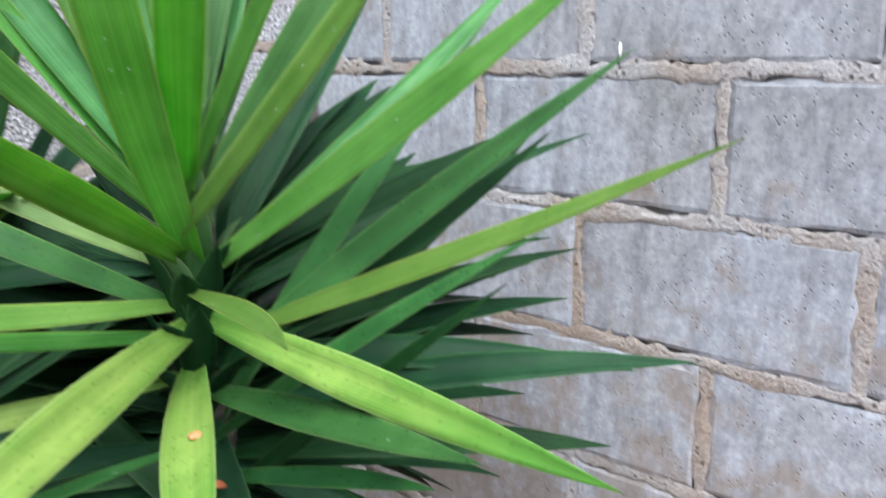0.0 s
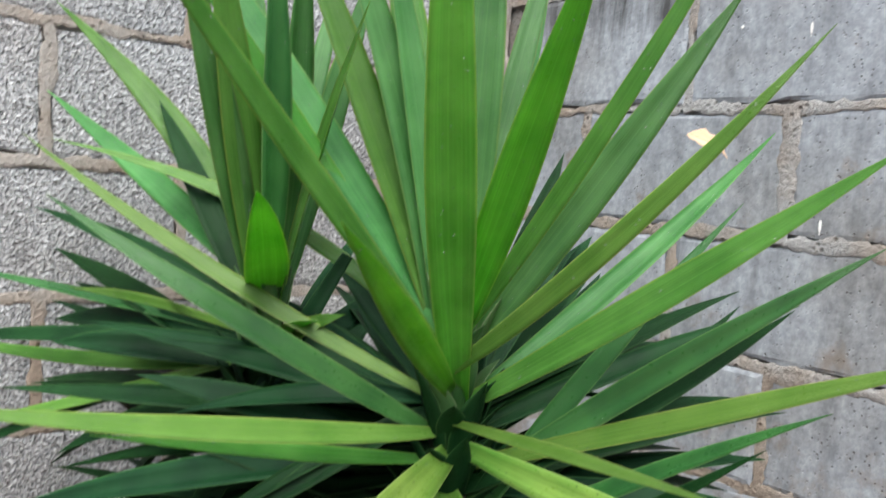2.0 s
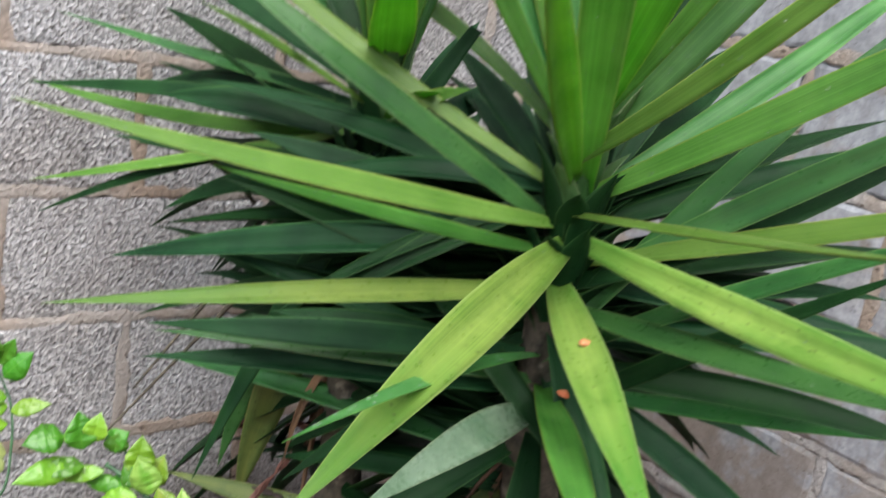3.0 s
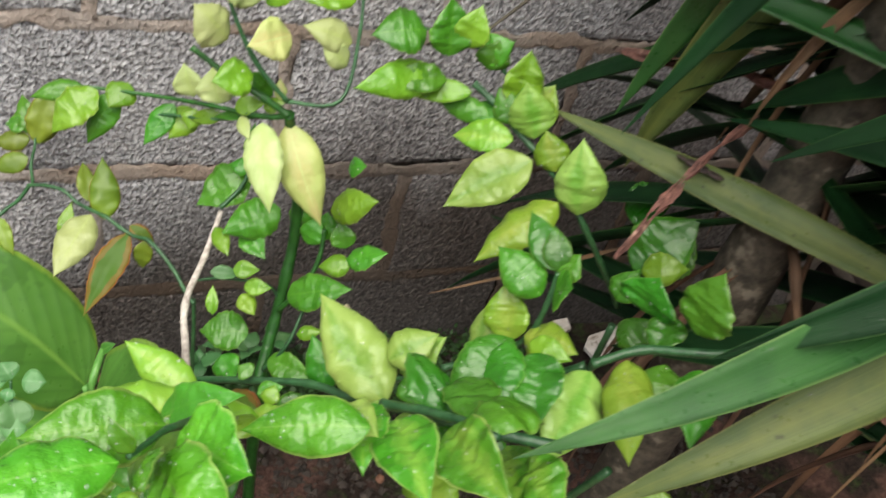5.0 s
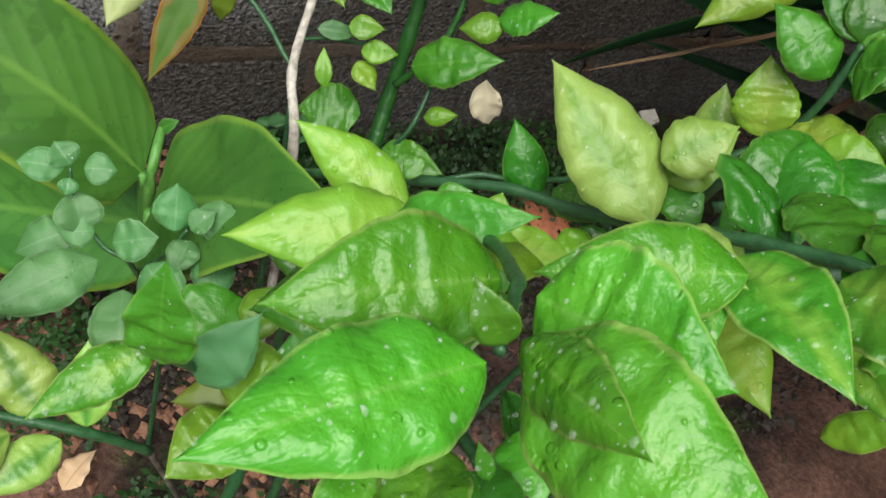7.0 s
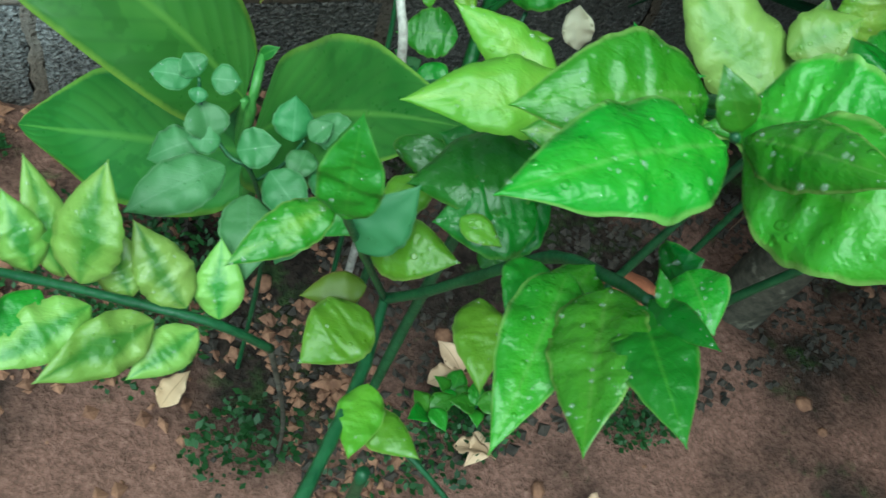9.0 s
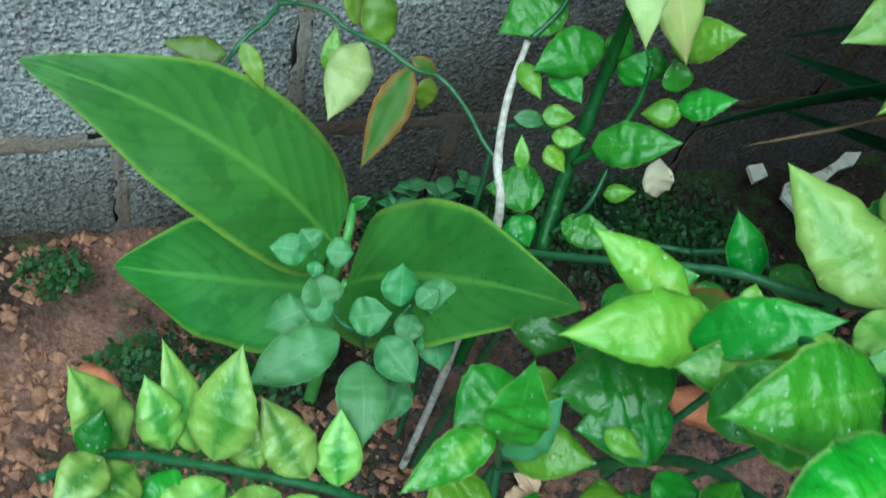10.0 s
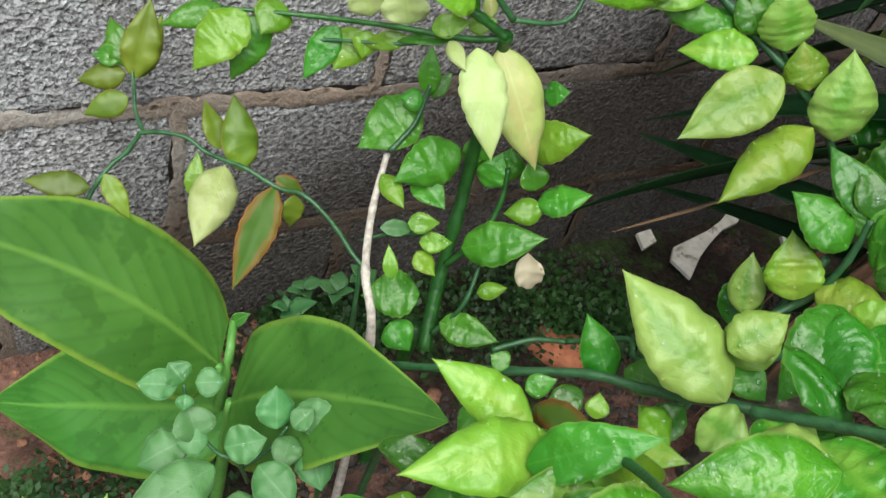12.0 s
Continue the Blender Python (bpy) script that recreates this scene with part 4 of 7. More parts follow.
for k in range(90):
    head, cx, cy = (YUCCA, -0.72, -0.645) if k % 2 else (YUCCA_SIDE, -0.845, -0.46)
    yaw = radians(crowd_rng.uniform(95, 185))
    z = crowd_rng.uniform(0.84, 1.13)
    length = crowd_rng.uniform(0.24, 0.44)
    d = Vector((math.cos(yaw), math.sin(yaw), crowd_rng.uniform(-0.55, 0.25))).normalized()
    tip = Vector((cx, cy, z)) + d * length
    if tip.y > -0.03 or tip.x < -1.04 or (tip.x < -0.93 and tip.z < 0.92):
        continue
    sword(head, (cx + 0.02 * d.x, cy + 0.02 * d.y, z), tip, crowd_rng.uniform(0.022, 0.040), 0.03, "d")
# blades that fill the far side of the tall head, their shade put into the colour
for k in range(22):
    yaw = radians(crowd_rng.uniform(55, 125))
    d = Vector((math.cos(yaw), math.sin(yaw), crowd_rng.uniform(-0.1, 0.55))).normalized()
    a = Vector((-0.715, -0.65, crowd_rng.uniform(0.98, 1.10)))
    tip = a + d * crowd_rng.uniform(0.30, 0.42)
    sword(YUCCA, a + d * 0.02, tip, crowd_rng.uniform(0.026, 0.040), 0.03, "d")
# blades that hang low beside the shrubs, in the shade-darkened green
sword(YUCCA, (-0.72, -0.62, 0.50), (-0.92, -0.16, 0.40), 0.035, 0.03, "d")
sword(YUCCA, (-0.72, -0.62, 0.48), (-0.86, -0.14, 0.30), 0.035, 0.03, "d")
DEAD = leaf_material("dead_leaf", (0.05, 0.028, 0.016), (0.20, 0.11, 0.06), streak=0.3, rough=0.7, trans=0.05, wet=0.0)
dead_rng = random.Random(8)
for k in range(26):
    yaw = dead_rng.uniform(1.2, 5.2)
    z = dead_rng.uniform(0.55, 0.92)
    reach = dead_rng.uniform(0.04, 0.14)
    a = Vector((-0.70, -0.63, z)) if k % 3 else Vector((-0.81, -0.44, z))
    b_ = a + Vector((math.cos(yaw) * reach, math.sin(yaw) * reach, -dead_rng.uniform(0.15, 0.42)))
    blade("dead_leaf", YUCCA if k % 3 else YUCCA_SIDE, a, (b_.x, min(b_.y, -0.03), b_.z), dead_rng.uniform(0.008, 0.018), DEAD, sword_shape, (math.cos(yaw), math.sin(yaw), 0.4), 0.02, 0.7, 0.2, dead_rng.uniform(-120, 120), 0.0, 12, 4, 0.001, k, "dry brown withered blade")
WITHERED = stem_material("withered_stalk", (0.045, 0.016, 0.012), (0.24, 0.11, 0.085), 120, 0.8, (0.42, 0.26, 0.20))


def withered(points, width, seed):
    """A withered flower stalk: several shrivelled strips twisted round one another."""
    rng = random.Random(seed)
    for k in range(5):
        off = [Vector((rng.uniform(-1, 1), rng.uniform(-1, 1), rng.uniform(-1, 1))) * width * 0.35 for _ in points]
        ends = list(zip((Vector(p) + o for p, o in zip(points, off)), (Vector(p) + o for p, o in zip(points[1:], off[1:]))))
        for a, b_ in ends:
            blade("dead_leaf", YUCCA_SIDE, a, b_, width * rng.uniform(0.5, 0.9), WITHERED, elliptic_shape, (rng.uniform(-1, 0), -0.6, rng.uniform(-0.2, 1)), rng.uniform(-0.004, 0.004), 0.6, 0.3, rng.uniform(-200, 200), 0.0, 16, 4, 0.0012, seed + k, "dry brown twisted flower stalk")


withered([(-0.985, -0.450, 0.606), (-0.955, -0.435, 0.636), (-0.926, -0.421, 0.660), (-0.885, -0.402, 0.682), (-0.870, -0.410, 0.715)], 0.0065, 91)
withered([(-0.922, -0.27, 0.693), (-0.834, -0.34, 0.712), (-0.799, -0.38, 0.715), (-0.753, -0.42, 0.698)], 0.011, 140)
blade("dead_leaf", YUCCA, (-0.86, -0.33, 0.50), (-1.051, -0.294, 0.414), 0.006, DEAD, sword_shape, (-1, -0.5, 0.4), 0.004, 0.8, 0.3, 150, 0.0, 16, 4, 0.0012, 93, "dry brown withered blade")
# bare dark twigs against the rough wall
for a, b_ in (((-0.90, -0.30, 0.90), (-1.06, -0.25, 0.68)), ((-0.93, -0.26, 0.88), (-1.02, -0.24, 0.74)), ((-0.88, -0.24, 0.99), (-0.98, -0.20, 1.05))):
    tube("twig", YUCCA_SIDE, [a, ((a[0] + b_[0]) / 2 + 0.01, (a[1] + b_[1]) / 2, (a[2] + b_[2]) / 2 + 0.012), b_], 0.0034, 0.0012, TRUNK, 6, 0.1, 5, "thin bare dark twig")
# a black rotten patch on the olive blade and an orange one on a yellowing blade
ROT = stem_material("rotten_spot", (0.36, 0.12, 0.04), (0.62, 0.30, 0.13), 300, 0.5)
BLACK_ROT = stem_material("black_rot", (0.010, 0.007, 0.008), (0.055, 0.035, 0.030), 200, 0.6)
for dx, dy, r in ((0.0, 0.0, 0.0085), (0.010, -0.013, 0.006), (-0.008, 0.012, 0.004)):
    bm = bmesh.new()
    bmesh.ops.create_icosphere(bm, subdivisions=2, radius=r, matrix=Matrix.Translation(Vector((-0.893 + dx, -0.396 + dy, 0.655)) - YUCCA.location) @ Matrix.Rotation(radians(-52), 4, "Z") @ Matrix.Diagonal((1.5, 0.8, 0.35, 1)))
    part("blemish", bm, BLACK_ROT, YUCCA, "black rotten patch")
bm = bmesh.new()
bmesh.ops.create_icosphere(bm, subdivisions=2, radius=0.0065, matrix=Matrix.Translation(Vector((-0.812, -0.796, 1.018)) - YUCCA.location) @ Matrix.Diagonal((1, 0.8, 0.5, 1)))
part("blemish", bm, ROT, YUCCA, "orange-brown rotten spot")
# ---- variegated shrubs along the wall ----
OVATE = {
    "W": leaf_material("cream_leaf", (0.31, 0.39, 0.135), (0.43, 0.50, 0.22), rib=(0.36, 0.47, 0.14), blotch=(0.36, 0.46, 0.13), rough=0.45, trans=0.22, wet=0.0, pucker=0.3),
    "T": leaf_material("tan_leaf", (0.33, 0.40, 0.11), (0.40, 0.42, 0.15), rib=(0.40, 0.46, 0.17), blotch=(0.42, 0.33, 0.15), pucker=0.3, rough=0.45, trans=0.2, wet=0.0),
    "P": leaf_material("pale_lime_leaf", (0.19, 0.335, 0.052), (0.302, 0.45, 0.105), reach=0.05, centre=(0.105, 0.28, 0.018), rough=0.36, trans=0.25, wet=0.6, pucker=0.35, spots=0.25),
    "Y": leaf_material("yellow_lime_leaf", (0.143, 0.310, 0.022), (0.227, 0.396, 0.038), blotch=(0.336, 0.447, 0.075), rough=0.34, trans=0.25, wet=0.8, pucker=0.4),
    "L": leaf_material("lime_leaf", (0.101, 0.267, 0.015), (0.185, 0.370, 0.026), edge=(0.252, 0.396, 0.075), rough=0.3, trans=0.25, pucker=0.4),
    "G": leaf_material("green_leaf", (0.036, 0.165, 0.010), (0.075, 0.255, 0.018), edge=(0.134, 0.292, 0.045), rib=(0.084, 0.258, 0.022), rough=0.33, trans=0.2, pucker=0.45),
    "H": leaf_material("fresh_green_leaf", (0.050, 0.222, 0.011), (0.102, 0.330, 0.022), edge=(0.25, 0.42, 0.09), rib=(0.15, 0.36, 0.05), blotch=(0.13, 0.38, 0.024), rough=0.27, trans=0.24, pucker=0.5),
    "D": leaf_material("deep_green_leaf", (0.018, 0.107, 0.007), (0.042, 0.181, 0.013), edge=(0.101, 0.241, 0.038), rough=0.29, trans=0.16, pucker=0.4),
    "V": leaf_material("variegated_leaf", (0.042, 0.181, 0.009), (0.076, 0.249, 0.015), edge=(0.252, 0.378, 0.090), blotch=(0.26, 0.42, 0.06), rough=0.30, trans=0.22, pucker=0.42),
    "M": leaf_material("margined_leaf", (0.19, 0.35, 0.050), (0.29, 0.44, 0.095), centre=(0.030, 0.175, 0.012), reach=0.10, rough=0.32, trans=0.22, wet=0.6, pucker=0.35),
    "O": leaf_material("olive_leaf", (0.080, 0.140, 0.009), (0.168, 0.240, 0.020), edge=(0.202, 0.170, 0.038), rough=0.45, trans=0.2, wet=0.0),
    "R": leaf_material("reddening_leaf", (0.105, 0.080, 0.014), (0.150, 0.095, 0.018), reach=0.42, edge=(0.30, 0.09, 0.035), centre=(0.032, 0.115, 0.010), rough=0.5, trans=0.2, wet=0.0),
    "B": leaf_material("blue_green_leaf", (0.042, 0.138, 0.041), (0.076, 0.206, 0.068), edge=(0.118, 0.241, 0.090), rough=0.5, trans=0.15),
    "b": leaf_material("weed_leaf", (0.059, 0.180, 0.050), (0.097, 0.246, 0.080), edge=(0.168, 0.327, 0.143), rib=(0.126, 0.275, 0.112), rough=0.5, trans=0.18, wet=0.8, pucker=0.25),
}
OVATE["R"].node_tree.nodes["Principled BSDF"].inputs["Specular IOR Level"].default_value = 0.22
STEM = stem_material("green_stem", (0.012, 0.055, 0.018), (0.036, 0.120, 0.042), 80, 0.4)
STEM_TALL = stem_material("leaf_green_stem", (0.008, 0.055, 0.007), (0.022, 0.11, 0.014), 80, 0.4)
BARK = stem_material("pale_dry_bark", (0.24, 0.21, 0.18), (0.58, 0.54, 0.49), 140, 0.8, (0.07, 0.045, 0.035))
shrubs = "variegated shrubs along the wall"
SHRUB_TALL = plant("variegated_shrub", (-1.20, -0.26, 0.0), "upright shrub with green stems and cream and lime leaves", shrubs)
SHRUB_BACK = plant("variegated_shrub", (-0.88, -0.36, 0.0), "arching shrub branch with pale lime leaves beside the yucca", shrubs)
SHRUB_LOW = plant("variegated_shrub", (-1.10, -0.40, 0.0), "sprawling shrub with large lime and dark green wet leaves", shrubs)
SHRUB_FRONT = plant("variegated_shrub", (-1.30, -0.50, 0.0), "low shrub with glossy variegated leaves wet with rain", shrubs)
SHRUB_SIDE = plant("variegated_shrub", (-1.38, -0.48, 0.0), "leaning shrub branch with paired variegated leaves over bare soil", shrubs)
WEED = plant("weed", (-1.39, -0.37, 0.0), "soft blue-green broadleaf weed in front of the wide leaves")
leaf_count = 0


def ovate(parent, base, tip, width, face, kind):
    """One pointed oval leaf with an uneven margin on a short stalk."""
    global leaf_count
    leaf_count += 1
    rng = random.Random(500 + leaf_count)
    length = (Vector(tip) - Vector(base)).length
    small = min(1.0, length / 0.055)
    f = Vector(face) + Vector((rng.uniform(-0.25, 0.25), rng.uniform(-0.25, 0.25), rng.uniform(-0.1, 0.2)))
    blade("leaf", parent, base, tip, width * 1.08, OVATE[kind], elliptic_shape if kind == "b" else ovate_shape, f, length * rng.uniform(0.03, 0.13), rng.uniform(0.10, 0.45), rng.uniform(0.06, 0.20) * small, rng.uniform(-18, 18), 0.0, 44 if length > 0.045 else 28 if length > 0.03 else 16, 8, 0.0009, leaf_count, cup=rng.uniform(0.1, 0.55), drops={"V": 18, "H": 22, "D": 8, "G": 8, "L": 8, "Y": 12, "P": 6, "M": 8, "b": 3}.get(kind, 0), quilt=(0.15 if kind in "VH" else 0.09 if kind in "PYLGDM" else 0.03) * small, tooth=rng.uniform(0.01, 0.05), teeth=rng.uniform(10, 13) * math.pi * 0.5 if length < 0.045 else rng.uniform(13, 17) * math.pi * 0.5)


def stem(parent, points, r0, r1, mat=None, label=""):
    tube("stem", parent, points, r0 * 0.58, r1 * 0.58, mat or (STEM_TALL if parent is SHRUB_TALL and r0 > 0.004 else STEM), 8, 0.16, len(points), label)


stem(SHRUB_TALL, [(-1.222, -0.277, 0.636), (-1.250, -0.266, 0.668), (-1.271, -0.249, 0.715), (-1.271, -0.228, 0.759)], .004, .002)
stem(SHRUB_TALL, [(-1.222, -0.277, 0.636), (-1.179, -0.282, 0.641), (-1.164, -0.256, 0.691), (-1.163, -0.232, 0.736), (-1.176, -0.213, 0.773)], .003, .002)
stem(SHRUB_TALL, [(-1.422, -0.128, 0.436), (-1.433, -0.131, 0.420), (-1.444, -0.133, 0.411), (-1.455, -0.139, 0.402), (-1.466, -0.145, 0.387), (-1.475, -0.152, 0.374), (-1.484, -0.158, 0.366)], .0035, .003)
stem(SHRUB_TALL, [(-1.419, -0.129, 0.436), (-1.419, -0.115, 0.433), (-1.420, -0.101, 0.437), (-1.418, -0.089, 0.443), (-1.416, -0.077, 0.443), (-1.415, -0.066, 0.450), (-1.415, -0.056, 0.462)], .003, .002)
stem(SHRUB_TALL, [(-1.285, -0.284, 0.414), (-1.292, -0.270, 0.419), (-1.299, -0.256, 0.429), (-1.310, -0.241, 0.440), (-1.321, -0.226, 0.445), (-1.332, -0.215, 0.441), (-1.343, -0.204, 0.442), (-1.356, -0.191, 0.446), (-1.368, -0.178, 0.444), (-1.380, -0.165, 0.443), (-1.392, -0.152, 0.448), (-1.408, -0.140, 0.445), (-1.423, -0.128, 0.436)], .0035, .003)
stem(SHRUB_TALL, [(-1.198, -0.268, 0.392), (-1.213, -0.265, 0.414), (-1.259, -0.266, 0.428), (-1.284, -0.267, 0.428)], .003, .002)
stem(SHRUB_TALL, [(-1.217, -0.310, 0.339), (-1.198, -0.312, 0.375), (-1.182, -0.295, 0.404)], .004, .003)
stem(SHRUB_TALL, [(-1.200, -0.275, 0.387), (-1.181, -0.281, 0.423), (-1.168, -0.274, 0.454), (-1.164, -0.263, 0.482)], .0055, .0035)
stem(SHRUB_TALL, [(-1.258, -0.233, 0.488), (-1.238, -0.226, 0.509), (-1.228, -0.216, 0.536)], .004, .0025)
stem(SHRUB_TALL, [(-1.238, -0.241, 0.596), (-1.269, -0.220, 0.579), (-1.303, -0.192, 0.564), (-1.318, -0.183, 0.557)], .003, .002)
stem(SHRUB_TALL, [(-1.217, -0.270, 0.617), (-1.236, -0.261, 0.628), (-1.263, -0.249, 0.640), (-1.293, -0.233, 0.657)], .006, .004)
stem(SHRUB_TALL, [(-1.217, -0.270, 0.617), (-1.236, -0.256, 0.607), (-1.273, -0.221, 0.594), (-1.315, -0.183, 0.578), (-1.374, -0.154, 0.568)], .0045, .0025)
stem(SHRUB_TALL, [(-1.222, -0.313, 0.321), (-1.204, -0.278, 0.367), (-1.193, -0.259, 0.417), (-1.186, -0.243, 0.467), (-1.192, -0.243, 0.527), (-1.207, -0.259, 0.584), (-1.217, -0.269, 0.618)], .011, .008)
ovate(SHRUB_TALL, (-1.239, -0.272, 0.612), (-1.237, -0.324, 0.557), 0.030, (-0.51, -0.64, 0.83), "W")
ovate(SHRUB_TALL, (-1.215, -0.265, 0.606), (-1.188, -0.316, 0.534), 0.037, (-0.54, -0.62, 0.82), "T")
ovate(SHRUB_TALL, (-1.255, -0.262, 0.611), (-1.251, -0.285, 0.603), 0.011, (-0.49, -0.68, 0.79), "W")
ovate(SHRUB_TALL, (-1.371, -0.155, 0.568), (-1.415, -0.152, 0.554), 0.018, (-0.23, -0.80, 0.81), "G")
ovate(SHRUB_TALL, (-1.360, -0.168, 0.573), (-1.399, -0.182, 0.537), 0.032, (-0.25, -0.78, 0.83), "L")
ovate(SHRUB_TALL, (-1.345, -0.164, 0.568), (-1.370, -0.177, 0.522), 0.025, (-0.28, -0.76, 0.83), "G")
ovate(SHRUB_TALL, (-1.333, -0.163, 0.577), (-1.352, -0.179, 0.562), 0.026, (-0.31, -0.78, 0.80), "L")
ovate(SHRUB_TALL, (-1.297, -0.184, 0.570), (-1.324, -0.198, 0.535), 0.021, (-0.35, -0.74, 0.82), "G")
ovate(SHRUB_TALL, (-1.282, -0.191, 0.571), (-1.303, -0.201, 0.544), 0.026, (-0.38, -0.73, 0.81), "L")
ovate(SHRUB_TALL, (-1.281, -0.201, 0.577), (-1.287, -0.210, 0.560), 0.019, (-0.40, -0.73, 0.81), "L")
ovate(SHRUB_TALL, (-1.260, -0.222, 0.584), (-1.287, -0.204, 0.568), 0.013, (-0.42, -0.72, 0.80), "L")
ovate(SHRUB_TALL, (-1.284, -0.203, 0.591), (-1.292, -0.193, 0.618), 0.025, (-0.40, -0.76, 0.76), "W")
ovate(SHRUB_TALL, (-1.265, -0.223, 0.597), (-1.271, -0.212, 0.627), 0.031, (-0.44, -0.74, 0.76), "W")
ovate(SHRUB_TALL, (-1.255, -0.238, 0.603), (-1.231, -0.247, 0.614), 0.016, (-0.49, -0.70, 0.77), "L")
ovate(SHRUB_TALL, (-1.233, -0.248, 0.610), (-1.216, -0.254, 0.620), 0.014, (-0.52, -0.69, 0.76), "L")
ovate(SHRUB_TALL, (-1.238, -0.241, 0.596), (-1.269, -0.219, 0.580), 0.011, (-0.46, -0.71, 0.79), "G")
ovate(SHRUB_TALL, (-1.220, -0.251, 0.620), (-1.220, -0.240, 0.635), 0.010, (-0.52, -0.70, 0.74), "T")
ovate(SHRUB_TALL, (-1.226, -0.245, 0.621), (-1.252, -0.242, 0.641), 0.019, (-0.50, -0.71, 0.74), "G")
ovate(SHRUB_TALL, (-1.414, -0.069, 0.444), (-1.395, -0.043, 0.503), 0.029, (-0.18, -0.79, 0.83), "O")
ovate(SHRUB_TALL, (-1.413, -0.070, 0.444), (-1.384, -0.036, 0.482), 0.021, (-0.18, -0.79, 0.84), "O")
ovate(SHRUB_TALL, (-1.418, -0.063, 0.451), (-1.425, -0.030, 0.477), 0.022, (-0.15, -0.80, 0.84), "G")
ovate(SHRUB_TALL, (-1.420, -0.066, 0.447), (-1.457, -0.056, 0.435), 0.021, (-0.13, -0.78, 0.87), "O")
ovate(SHRUB_TALL, (-1.422, -0.086, 0.438), (-1.457, -0.082, 0.420), 0.021, (-0.13, -0.76, 0.89), "O")
ovate(SHRUB_TALL, (-1.421, -0.057, 0.458), (-1.442, -0.046, 0.452), 0.017, (-0.14, -0.79, 0.85), "G")
ovate(SHRUB_TALL, (-1.369, -0.164, 0.443), (-1.373, -0.129, 0.465), 0.017, (-0.24, -0.72, 0.90), "O")
ovate(SHRUB_TALL, (-1.356, -0.187, 0.439), (-1.356, -0.146, 0.484), 0.027, (-0.26, -0.71, 0.90), "O")
ovate(SHRUB_TALL, (-1.395, -0.184, 0.415), (-1.385, -0.161, 0.441), 0.014, (-0.21, -0.69, 0.94), "L")
ovate(SHRUB_TALL, (-1.369, -0.181, 0.441), (-1.405, -0.232, 0.410), 0.033, (-0.22, -0.67, 0.96), "W")
ovate(SHRUB_TALL, (-1.337, -0.209, 0.440), (-1.381, -0.258, 0.382), 0.027, (-0.26, -0.63, 0.98), "R")
ovate(SHRUB_TALL, (-1.336, -0.204, 0.445), (-1.313, -0.215, 0.430), 0.014, (-0.31, -0.66, 0.94), "R")
ovate(SHRUB_TALL, (-1.324, -0.218, 0.437), (-1.325, -0.222, 0.405), 0.017, (-0.31, -0.64, 0.96), "O")
ovate(SHRUB_TALL, (-1.453, -0.145, 0.412), (-1.439, -0.173, 0.386), 0.016, (-0.13, -0.69, 0.96), "O")
ovate(SHRUB_TALL, (-1.464, -0.143, 0.397), (-1.511, -0.125, 0.396), 0.021, (-0.07, -0.71, 0.95), "O")
ovate(SHRUB_TALL, (-1.229, -0.213, 0.513), (-1.277, -0.216, 0.478), 0.041, (-0.42, -0.66, 0.87), "G")
ovate(SHRUB_TALL, (-1.228, -0.217, 0.527), (-1.227, -0.202, 0.563), 0.016, (-0.46, -0.69, 0.81), "G")
ovate(SHRUB_TALL, (-1.231, -0.219, 0.522), (-1.248, -0.209, 0.521), 0.017, (-0.44, -0.67, 0.84), "G")
ovate(SHRUB_TALL, (-1.225, -0.219, 0.526), (-1.210, -0.214, 0.545), 0.012, (-0.47, -0.67, 0.82), "G")
ovate(SHRUB_TALL, (-1.205, -0.247, 0.496), (-1.259, -0.250, 0.471), 0.036, (-0.45, -0.62, 0.89), "G")
ovate(SHRUB_TALL, (-1.234, -0.241, 0.465), (-1.221, -0.275, 0.458), 0.024, (-0.45, -0.60, 0.92), "G")
ovate(SHRUB_TALL, (-1.262, -0.236, 0.467), (-1.254, -0.268, 0.458), 0.016, (-0.41, -0.61, 0.92), "L")
ovate(SHRUB_TALL, (-1.249, -0.271, 0.444), (-1.226, -0.281, 0.450), 0.016, (-0.44, -0.58, 0.94), "L")
ovate(SHRUB_TALL, (-1.239, -0.280, 0.429), (-1.215, -0.291, 0.435), 0.016, (-0.45, -0.55, 0.95), "L")
ovate(SHRUB_TALL, (-1.242, -0.284, 0.423), (-1.232, -0.305, 0.414), 0.018, (-0.43, -0.54, 0.97), "L")
ovate(SHRUB_TALL, (-1.269, -0.265, 0.437), (-1.240, -0.271, 0.435), 0.013, (-0.41, -0.58, 0.95), "B")
ovate(SHRUB_TALL, (-1.271, -0.304, 0.419), (-1.269, -0.283, 0.437), 0.011, (-0.40, -0.56, 0.98), "L")
ovate(SHRUB_TALL, (-1.164, -0.269, 0.510), (-1.131, -0.299, 0.545), 0.031, (-0.58, -0.57, 0.83), "L")
ovate(SHRUB_TALL, (-1.147, -0.250, 0.545), (-1.136, -0.265, 0.559), 0.018, (-0.58, -0.61, 0.79), "G")
ovate(SHRUB_TALL, (-1.148, -0.293, 0.469), (-1.117, -0.315, 0.495), 0.026, (-0.58, -0.52, 0.88), "G")
ovate(SHRUB_TALL, (-1.145, -0.299, 0.467), (-1.172, -0.286, 0.455), 0.021, (-0.54, -0.54, 0.90), "L")
ovate(SHRUB_TALL, (-1.148, -0.285, 0.476), (-1.154, -0.271, 0.499), 0.023, (-0.55, -0.56, 0.87), "G")
ovate(SHRUB_TALL, (-1.162, -0.263, 0.468), (-1.160, -0.253, 0.495), 0.028, (-0.53, -0.58, 0.87), "G")
